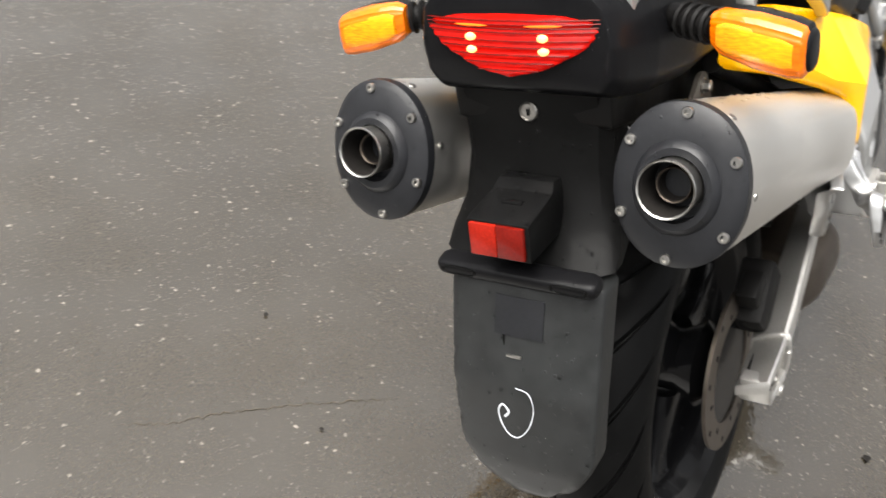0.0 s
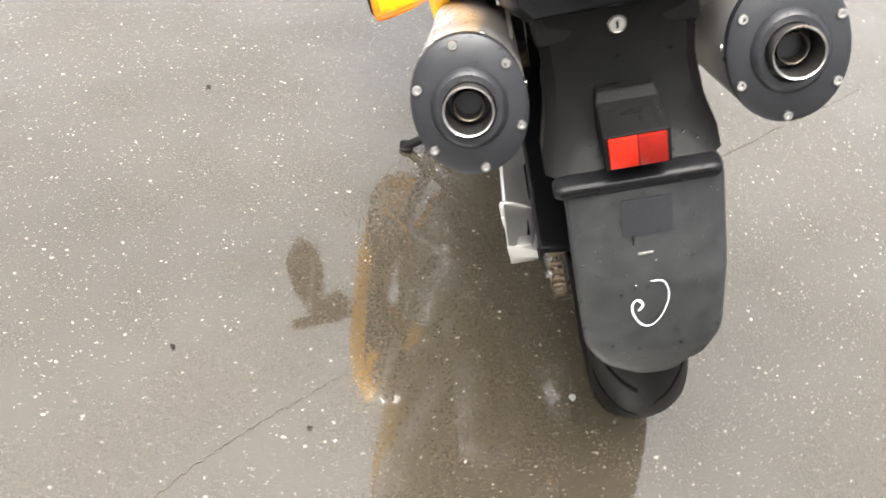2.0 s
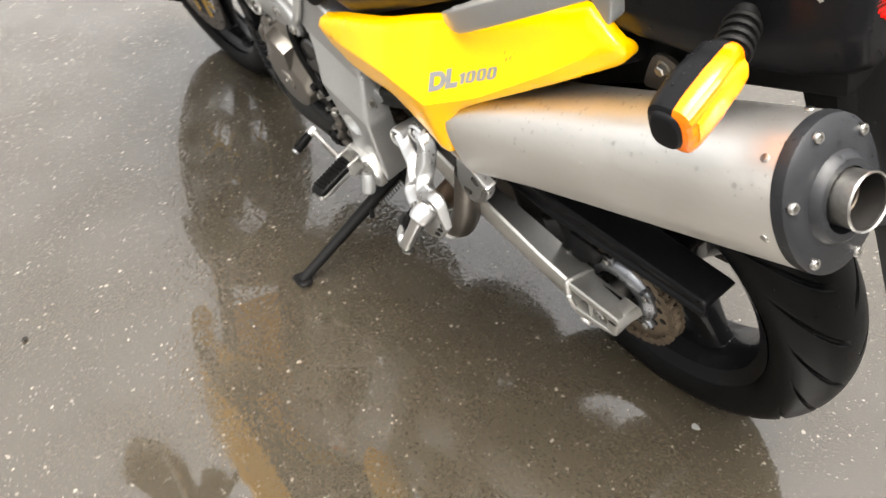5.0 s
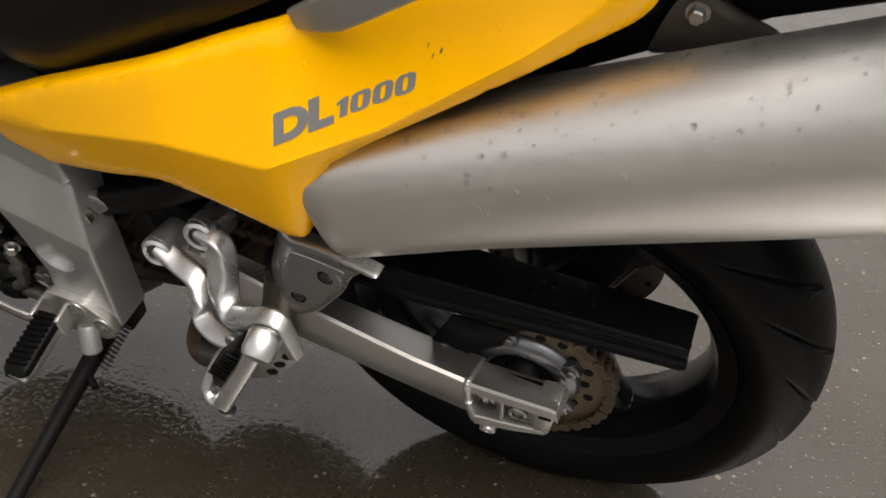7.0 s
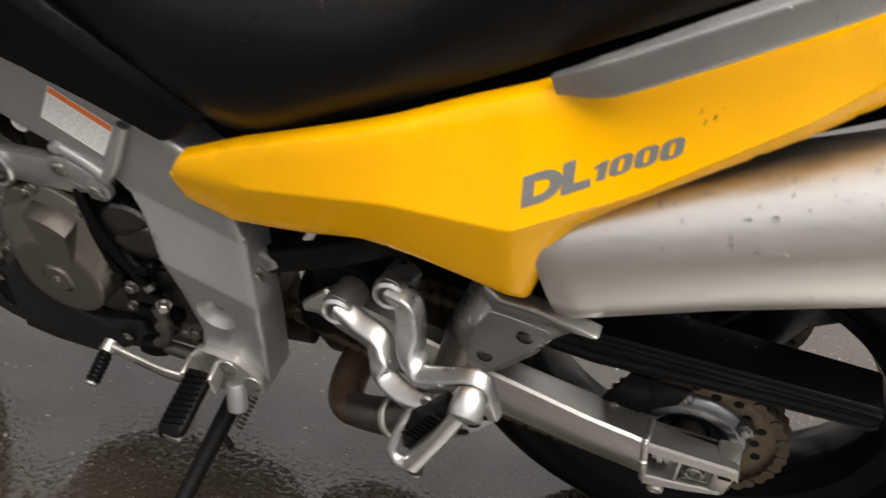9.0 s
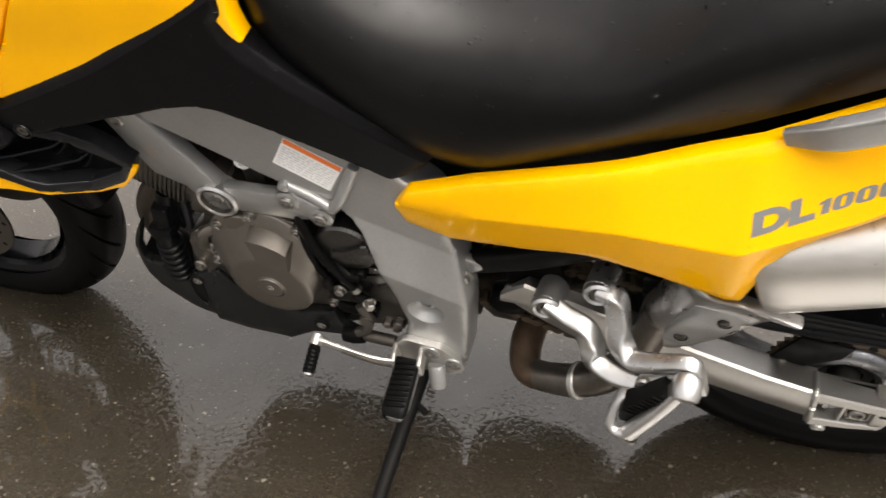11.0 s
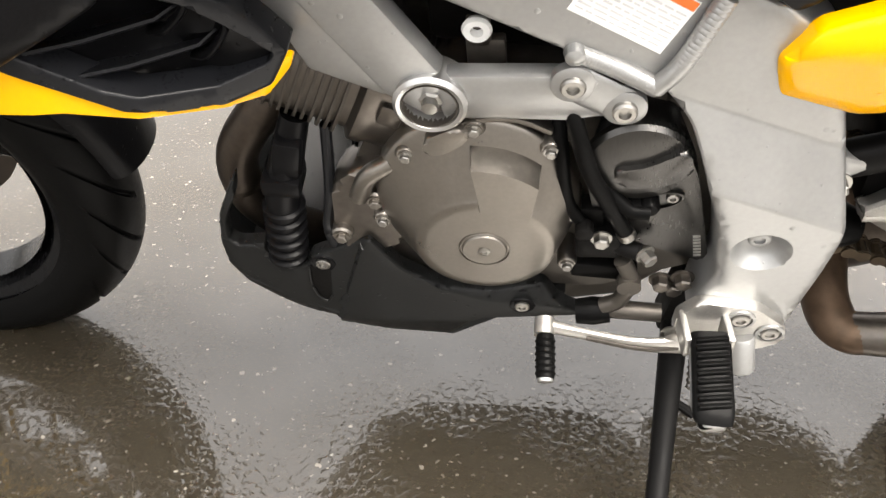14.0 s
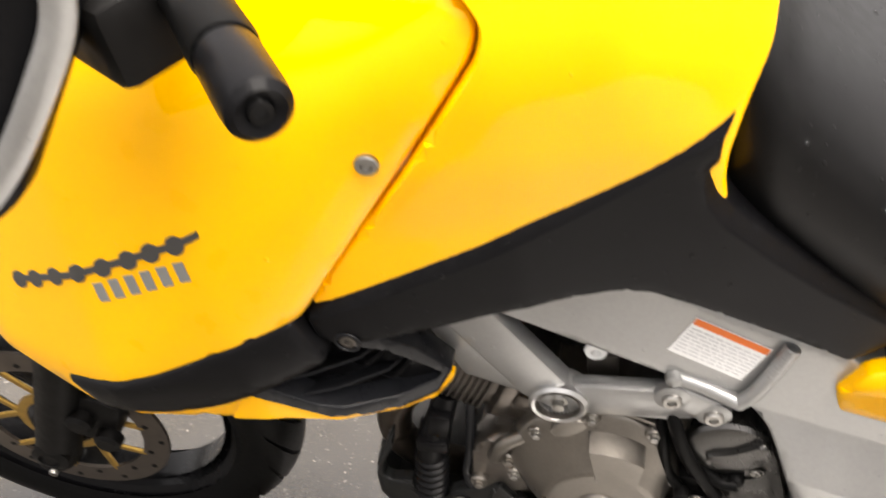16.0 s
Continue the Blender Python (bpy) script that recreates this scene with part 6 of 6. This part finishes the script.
# ---- dark parts behind the frame ----
part("air_box", merge(prism([(-0.80, 0.62), (-0.80, 0.80), (-0.55, 0.86), (-0.30, 0.80), (-0.10, 0.86), (0.10, 0.90), (0.10, 0.875), (-0.02, 0.83), (-0.10, 0.78), (-0.25, 0.66), (-0.33, 0.56), (-0.45, 0.58), (-0.58, 0.60)], -0.10, 0.10, 0.01)), MATT, bike, "dark air box and battery tray")
part("subframe_tube", merge(sweep([(-0.49, -0.135, 0.515), (-0.38, -0.140, 0.560), (-0.27, -0.140, 0.620), (-0.10, -0.13, 0.72), (0.12, -0.11, 0.85)], 0.013, 0.016, 14, 4, power=3), sweep([(-0.49, 0.135, 0.515), (-0.27, 0.140, 0.620), (0.12, 0.11, 0.85)], 0.013, n=12, k=3)), MATT, bike, "black subframe tube")
hexbolt((-0.478, -0.158, 0.520), (0, -1, 0), 0.009, 0.010, bike, "subframe_nut")
part("plate_ear", merge(prism([(-0.492, 0.545), (-0.455, 0.535), (-0.452, 0.525), (-0.49, 0.500)], -0.150, -0.135, 0.004)), SILVER, bike)
part("shock_spring", merge(*[lathe([(0.030 , -0.0055), (0.036, 0), (0.030, 0.0055)], (-0.415 + 0.004 * k, -0.03, 0.52 + 0.022 * k), (0.15, 0, 1), 22) for k in range(9)], sweep([(-0.42, -0.03, 0.44), (-0.37, -0.03, 0.74)], 0.02, n=14, k=0)), MATT, bike, "black shock absorber spring")
sw = part("brake_switch", merge(box((-0.450, -0.125, 0.595), (0.05, 0.02, 0.014), (0, -6, 0), 0.003), box((-0.468, -0.125, 0.610), (0.012, 0.02, 0.030), (0, 0, 0), 0.003)), SILVER, bike, "small silver bracket")
bolt((-0.430, -0.136, 0.592), (0, -1, 0), 0.009, 0.006, sw)
part("lower_boot", lathe([(0.018, -0.025), (0.024, -0.01), (0.022, 0.01), (0.016, 0.025)], (-0.445, -0.10, 0.395), (1, 0, -0.2), 20), RUBBER, bike)
part("wire_clip", merge(box((-0.40, -0.13, 0.61), (0.05, 0.012, 0.010), (0, 20, 0), 0.002), sweep([(-0.47, -0.12, 0.64), (-0.42, -0.128, 0.625), (-0.36, -0.12, 0.65)], 0.004, n=8)), MATT, bike)
part("inner_fender", prism([(-0.36, 0.60), (-0.31, 0.44), (-0.27, 0.42), (-0.22, 0.58), (-0.05, 0.70), (0.2, 0.82), (0.34, 0.86), (0.34, 0.90), (0.0, 0.86), (-0.3, 0.7)], -0.085, 0.085, 0.006), MATT, bike, "black inner mudguard")

# ---- tank, side covers, fairing ----
def cover_y(x, z):
    return line_at(x, (-1.0, -0.232), (-0.94, -0.229), (-0.80, -0.212), (-0.66, -0.184), (-0.52, -0.152), (-0.48, -0.142)) + 0.08 * max(0, z - 0.95)


COVER = [(-0.976, 0.819), (-0.973, 0.796), (-0.957, 0.784), (-0.908, 0.791), (-0.865, 0.801), (-0.83, 0.810), (-0.80, 0.815), (-0.770, 0.821), (-0.733, 0.823), (-0.706, 0.816), (-0.667, 0.790), (-0.60, 0.739), (-0.543, 0.692), (-0.529, 0.696), (-0.486, 0.722), (-0.561, 0.792), (-0.604, 0.837), (-0.646, 0.886),
         (-0.657, 0.905), (-0.661, 0.928), (-0.659, 0.955), (-0.649, 0.979), (-0.656, 0.978), (-0.690, 0.956), (-0.742, 0.928), (-0.83, 0.885), (-0.90, 0.857), (-0.970, 0.831)]
COVER_EDGES = [[(-0.970, 0.831), (-0.90, 0.857), (-0.83, 0.885), (-0.742, 0.928), (-0.690, 0.956), (-0.652, 0.979)], [(-0.661, 0.928), (-0.657, 0.905), (-0.646, 0.886), (-0.604, 0.837), (-0.561, 0.792), (-0.486, 0.722)]]


def cover_chamfer(x, z):
    """How far the side cover falls back along its upper and rear edges."""
    gap = 9.0
    for line in COVER_EDGES:
        for a, b in zip(line, line[1:]):
            d = (b[0] - a[0], b[1] - a[1])
            t = max(0.0, min(1.0, ((x - a[0]) * d[0] + (z - a[1]) * d[1]) / (d[0] ** 2 + d[1] ** 2)))
            gap = min(gap, math.hypot(x - a[0] - t * d[0], z - a[1] - t * d[1]))
    return 0.75 * max(0.0, 0.0125 - gap)


def tank_y(x, z):
    return cover_y(x, min(z, 0.95)) + 0.004 - 0.10 * max(0, min(0.06, z - 0.90)) + 2.6 * max(0, z - 1.0) ** 2 + 0.25 * max(0, x + 0.72) * max(0, z - 0.93) / 0.1


def shoulder(x, z):
    """How far a place lies above the soft fold along which the fairing turns upwards."""
    d = -0.716 * (x + 0.945) + 0.698 * (z - 0.955) - 0.012
    return 0.5 * (d + math.sqrt(d * d + 0.0003))


def fair_y(x, z):
    base = line_at(x, (-1.5, -0.20), (-1.3, -0.262), (-1.16, -0.272), (-1.035, -0.258), (-0.894, -0.221), (-0.80, -0.205))
    return base + 0.75 * max(0, x + 0.955) * max(0, min(1, (0.80 - z) / 0.06)) + 0.18 * max(0, 0.76 - z) + 2.4 * max(0, z - 1.0) ** 2 + 0.42 * shoulder(x, z)


TANK = [(-0.973, 0.832), (-0.876, 0.953), (-0.812, 1.040), (-0.806, 1.062), (-0.832, 1.100), (-0.86, 1.16), (-0.66, 1.15), (-0.628, 1.044), (-0.631, 1.012), (-0.645, 0.974), (-0.655, 0.936), (-0.655, 0.910), (-0.652, 0.892), (-0.660, 0.880), (-0.70, 0.880), (-0.83, 0.860), (-0.96, 0.812)]
FAIR = [(-0.975, 0.830), (-0.878, 0.955), (-0.814, 1.042), (-0.809, 1.062), (-0.835, 1.100), (-0.86, 1.16), (-1.10, 1.20), (-1.45, 1.10), (-1.50, 0.90), (-1.40, 0.79), (-1.298, 0.745), (-1.20, 0.716), (-1.12, 0.702), (-1.074, 0.694), (-1.056, 0.735), (-1.085, 0.738), (-1.16, 0.722), (-1.22, 0.735), (-1.12, 0.770), (-1.04, 0.803), (-0.99, 0.822)]
def vent_y(x, z):
    return line_at(x, (-1.2, -0.262), (-1.074, -0.2515), (-1.044, -0.2475), (-0.986, -0.230), (-0.885, -0.175), (-0.85, -0.156))


COVER_LINES = [[(x + 0.0057, z - 0.0112) for x, z in COVER_EDGES[0]], [(x - 0.0092, z - 0.0085) for x, z in COVER_EDGES[1]]]
for s in (1, -1):
    tank = part("tank_panel", sided(panel(TANK, tank_y, 0.02, 0.005, 0.014, 0.010), s), YELLOW, bike, "glossy yellow fuel tank flank")
    part("side_cover", sided(panel(COVER, lambda x, z: cover_y(x, z) - 0.004 + cover_chamfer(x, z), 0.03, 0.004, 0.008, 0.005, creases=COVER_LINES), s), COVERBLACK, tank, "satin black tank side cover")
    part("bolt_well", sided(lathe([(0.0115, 0.0), (0.0112, 0.0012), (0.0095, 0.0014), (0.0088, 0.0002)], (-0.948, cover_y(-0.948, 0.8) - 0.0042, 0.790), (0, -1, 0), 28, close=False), s), GLOSSBLACK, tank)
    bolt((-0.948, (cover_y(-0.948, 0.8) - 0.0035) * s, 0.790), (0, -s, 0), 0.0070, 0.0016, tank, material=CASTDARK)
    fair = part("fairing_panel", sided(panel(FAIR, fair_y, 0.02, 0.005, 0.014, 0.010), s), YELLOW, bike, "glossy yellow side fairing with dark script")
    fair_left = fair if s == 1 else fair_left
    bolt((-0.894, (fair_y(-0.894, 0.971) - 0.0) * s, 0.971), (0.1, -s, 0), 0.0088, 0.004, fair)
    # black air vent: a bladed cheek, a recessed duct with two ribs, and a thick lip round it
    fin = [(-1.225, 0.748), (-1.12, 0.776), (-1.04, 0.808), (-0.985, 0.828), (-0.966, 0.775), (-0.985, 0.766), (-1.03, 0.745), (-1.07, 0.726), (-1.12, 0.716), (-1.19, 0.724)]
    fy = lambda x, z: fair_y(x, z) - 0.006 + 0.10 * max(0, z - 0.79 - 0.2 * (x + 1.0))
    vent = part("air_vent", sided(panel(fin, fy, 0.020, 0.008, 0.011, 0.008), s), BLACK, fair, "black finned air vent")
    strip = [(-1.078, 0.693), (-1.03, 0.685), (-0.984, 0.665), (-0.934, 0.6485), (-0.907, 0.6465), (-0.888, 0.664), (-0.885, 0.672), (-0.892, 0.676), (-0.912, 0.657), (-0.936, 0.658), (-0.966, 0.668), (-0.992, 0.683), (-1.058, 0.741)]
    part("lower_strip", sided(panel(strip, lambda x, z: vent_y(x, z) + 0.001, 0.006, 0.002, 0.012, 0.003), s), YELLOW, fair)
    lip = [(-1.090, 0.752), (-1.056, 0.737), (-0.992, 0.678), (-0.965, 0.664), (-0.933, 0.654), (-0.901, 0.657), (-0.886, 0.680), (-0.897, 0.705), (-0.911, 0.732), (-0.935, 0.760), (-0.955, 0.775), (-0.962, 0.765), (-0.938, 0.745), (-0.922, 0.724), (-0.905, 0.699), (-0.895, 0.683),
           (-0.900, 0.677), (-0.934, 0.673), (-0.979, 0.686), (-0.999, 0.700), (-1.040, 0.743), (-1.085, 0.765)]
    part("vent_lip", sided(panel(lip, lambda x, z: vent_y(x, z) - 0.003, 0.022, 0.003, 0.010, 0.003), s), GLOSSBLACK, vent)
    bowl = [(-1.075, 0.745), (-1.040, 0.715), (-0.999, 0.670), (-0.979, 0.655), (-0.934, 0.646), (-0.905, 0.658), (-0.890, 0.682), (-0.905, 0.710), (-0.930, 0.745), (-0.960, 0.772), (-1.00, 0.79)]
    part("vent_floor", sided(panel(bowl, lambda x, z: vent_y(x, z) + line_at(x, (-1.05, 0.014), (-1.0, 0.030), (-0.955, 0.028), (-0.925, 0.014), (-0.895, 0.006)) - 0.006 * math.exp(-((z - 0.712 - 0.3 * (x + 0.93)) / 0.006) ** 2), 0.004, 0, 0.009, 0.003), s), BLACK, vent)
    for a, b, c in (((-1.040, 0.736), (-0.956, 0.735), (-0.936, 0.738)), ((-1.020, 0.710), (-0.938, 0.705), (-0.918, 0.712))):
        ends = [(a[0], a[1], 0.004), ((a[0] + b[0]) / 2, (a[1] + b[1]) / 2 + 0.001, 0.004), (b[0], b[1], 0.006), (c[0], c[1], 0.016)]
        blade = loft([[Vector((x, vent_y(x, z) + w, z + 0.002)), Vector((x, vent_y(x, z) + w - 0.001, z)), Vector((x, vent_y(x, z) + w + 0.002, z - 0.003)), Vector((x + 0.004, vent_y(x, z) + w + 0.032, z - 0.016)), Vector((x + 0.004, vent_y(x, z) + w + 0.032, z - 0.010))] for x, z, w in ends])
        part("vent_fin", sided(blade, s), GLOSSBLACK, vent)
        scoop = curve([(b[0] - 0.012, vent_y(*b) + 0.020, b[1] - 0.018), (b[0] + 0.004, vent_y(*b) + 0.012, b[1] - 0.010), (c[0], vent_y(*c) + 0.006, c[1] + 0.004), (c[0] - 0.010, vent_y(*c) + 0.010, c[1] + 0.022)], 5)
        part("vent_scoop", sided(sweep(scoop, 0.003, 0.006, 10, 0, up=(0, 1, 0.01)), s), BLACK, vent)
    part("vent_back", sided(panel([(-1.14, 0.75), (-1.06, 0.705), (-0.99, 0.680), (-0.91, 0.668), (-0.896, 0.69), (-0.92, 0.75), (-1.0, 0.82)], lambda x, z: vent_y(x, z) + 0.050, 0.004, 0, 0.02, 0.01), s), MATT, vent)
part("tank_top", loft([oval((x, 0, z), (0, 1, 0), (0, 0, 1), a, b, 28, 2.6) for x, z, a, b in ((-0.64, 1.03, 0.11, 0.04), (-0.70, 1.05, 0.17, 0.08), (-0.80, 1.07, 0.185, 0.10), (-0.95, 1.06, 0.17, 0.09))]), YELLOW, bike)

# dark script and maker's mark on the fairing, as plain strokes
def on_fairing(x, z):
    return fair_y(x, z) - 0.0012


for x, z in ((-1.051, 0.914), (-1.076, 0.904), (-1.100, 0.894), (-1.128, 0.883), (-1.157, 0.873), (-1.187, 0.861), (-1.215, 0.850), (-1.238, 0.842)):
    part("script_stroke", panel([(x + 0.0095 * math.cos(a), z + 0.0085 * math.sin(a) + 0.002 * math.cos(a)) for a in [0.785 * i for i in range(8)]], on_fairing, 0.0008, 0, 0.005, 0.002), DARKDECAL, fair_left, "dark script as plain round strokes")
line = [(-1.245, 0.840), (-1.19, 0.860), (-1.12, 0.887), (-1.05, 0.915), (-1.028, 0.926)]
part("script_stroke", panel([*[(x, z + 0.0028) for x, z in line], *[(x + 0.001, z - 0.0028) for x, z in line[::-1]]], on_fairing, 0.0008, 0, 0.008, 0), DARKDECAL, fair_left)
for k in range(6):
    x, z = -1.141 + 0.0172 * k, 0.850 + 0.0064 * k
    part("mark_bar", panel([(x, z), (x + 0.010, z + 0.003), (x + 0.007, z + 0.019), (x - 0.003, z + 0.016)], on_fairing, 0.0005, 0, 0.01, 0), DECAL, fair_left, "grey maker's mark as plain bars")

# ---- handlebar ----
b0, b1 = Vector((-0.873, -0.370, 1.131)), Vector((-0.958, -0.250, 1.134))
bar = part("handlebar", sweep([b1 + (b1 - b0) * 1.2, b1, b0], 0.012, n=16, k=0), MATT, bike, "black handlebar with rubber grip and bar end weight")
d = (b1 - b0).normalized()
part("bar_end", lathe([(0.004, -0.002), (0.006, 0.0), (0.0125, -0.003), (0.0165, 0.001), (0.0172, 0.010), (0.0172, 0.048), (0.0165, 0.052)], b0, d, 32), BLACK, bar, "black bar end weight")
part("grip", lathe([(0.0175, 0.054), (0.0185, 0.058), (0.0175, 0.10), (0.0175, 0.16), (0.021, 0.165), (0.021, 0.17)], b0, d, 28), RUBBER, bar)
bolt(b0 - d * 0.001, -d, 0.006, 0.002, bar, material=MATT)
part("switch_block", box((-1.0, -0.25, 1.118), (0.09, 0.07, 0.055), (0, 0, -35), 0.010), MATT, bar)
guard_y = lambda x, z: -0.335 + 0.6 * (x + 1.05)
HG = [(-0.980, 1.19), (-0.988, 1.15), (-1.018, 1.105), (-1.060, 1.045), (-1.09, 1.03), (-1.14, 1.015), (-1.20, 1.05), (-1.20, 1.19), (-1.10, 1.22)]
hg = part("mirror_shell", panel(HG, lambda x, z: guard_y(x, z) * 1.0, 0.015, 0.006, 0.015, 0.01), BLACK, bike, "black mirror shell with a silver rim")
part("rim", sweep([(-0.976, -0.318, 1.20), (-0.985, -0.322, 1.158), (-1.008, -0.332, 1.123), (-1.05, -0.345, 1.075), (-1.10, -0.365, 1.035)], 0.006, 0.009, 12, 6, power=3), SILVER, hg, "silver rim")

# ---- rain drops standing on the parts ----
UP = Vector((0.026, 0.325, 1.0)).normalized()


def rain(ob, count, small, large, seed, steep=-0.1):
    """Scatters flattened beads of water over the faces of a part that the rain can reach."""
    rnd = random.Random(seed)
    me = ob.data
    faces = [p for p in me.polygons if p.normal.dot(UP) > steep and (p.normal.y < 0.3 or p.normal.x > 0.5)]
    if not faces:
        return
    verts, tris = [], []
    for p in rnd.choices(faces, [f.area * (0.4 + max(0.0, f.normal.dot(UP))) for f in faces], k=count):
        k = rnd.randrange(1, len(p.vertices) - 1)
        a, b, c = (me.vertices[p.vertices[i]].co for i in (0, k, k + 1))
        u, v = rnd.random(), rnd.random()
        if u + v > 1:
            u, v = 1 - u, 1 - v
        at, n = a + (b - a) * u + (c - a) * v, p.normal
        r = small + (large - small) * rnd.random() ** 3
        e = n.orthogonal().normalized()
        f = n.cross(e)
        long = rnd.uniform(1.0, 1.35)
        first = len(verts)
        for rad, h in ((1.0, -0.05), (0.85, 0.28), (0.45, 0.46)):
            for i in range(8):
                t = math.pi * i / 4
                verts.append(at + (e * math.cos(t) * long + f * math.sin(t)) * r * rad + n * r * h)
        verts.append(at + n * r * 0.52)
        for ring in (0, 8):
            for i in range(8):
                j = (i + 1) % 8
                tris.append((first + ring + i, first + ring + j, first + ring + 8 + j, first + ring + 8 + i))
        tris += [(first + 16 + i, first + 16 + (i + 1) % 8, first + 24) for i in range(8)]
    mesh = bpy.data.meshes.new("rain_water")
    mesh.from_pydata(verts, [], tris)
    mesh.materials.append(WATER)
    mesh.shade_smooth()
    drops = new("rain_water", mesh)
    drops.parent = ob
    tagged(drops, "clear beads of rain water", kind="stuff")


WET = {"tail_cover": (340, 0.0008, 0.0026), "tail_hanger": (200, 0.0007, 0.0022), "reflector_bracket": (60, 0.0008, 0.0026), "end_cap": (70, 0.0006, 0.0017), "rear_fender": (150, 0.0007, 0.0024), "chain_guard": (280, 0.0008, 0.0022),
       "belly_pan": (300, 0.0008, 0.0026), "side_cover": (120, 0.0006, 0.0016), "air_vent": (60, 0.0006, 0.0018), "vent_lip": (60, 0.0006, 0.0022), "muffler": (240, 0.0008, 0.0030), "seat": (420, 0.0006, 0.0022), "front_mudguard": (60, 0.0007, 0.0018),
       "pillion_bracket": (60, 0.0006, 0.0018), "frame_spar": (60, 0.0005, 0.0014), "side_panel": (70, 0.0005, 0.0014), "housing": (45, 0.0006, 0.0020), "grab_rail": (60, 0.0006, 0.0018), "swingarm_beam": (50, 0.0005, 0.0014), "vent_floor": (30, 0.0006, 0.0018), "rear_wheel": (260, 0.0007, 0.0020), "front_wheel": (160, 0.0007, 0.0018)}
for k, ob in enumerate(sorted(bike.children_recursive, key=lambda o: o.name)):
    kind = ob.name.split(".")[0]
    if kind in WET:
        rain(ob, *WET[kind], k)
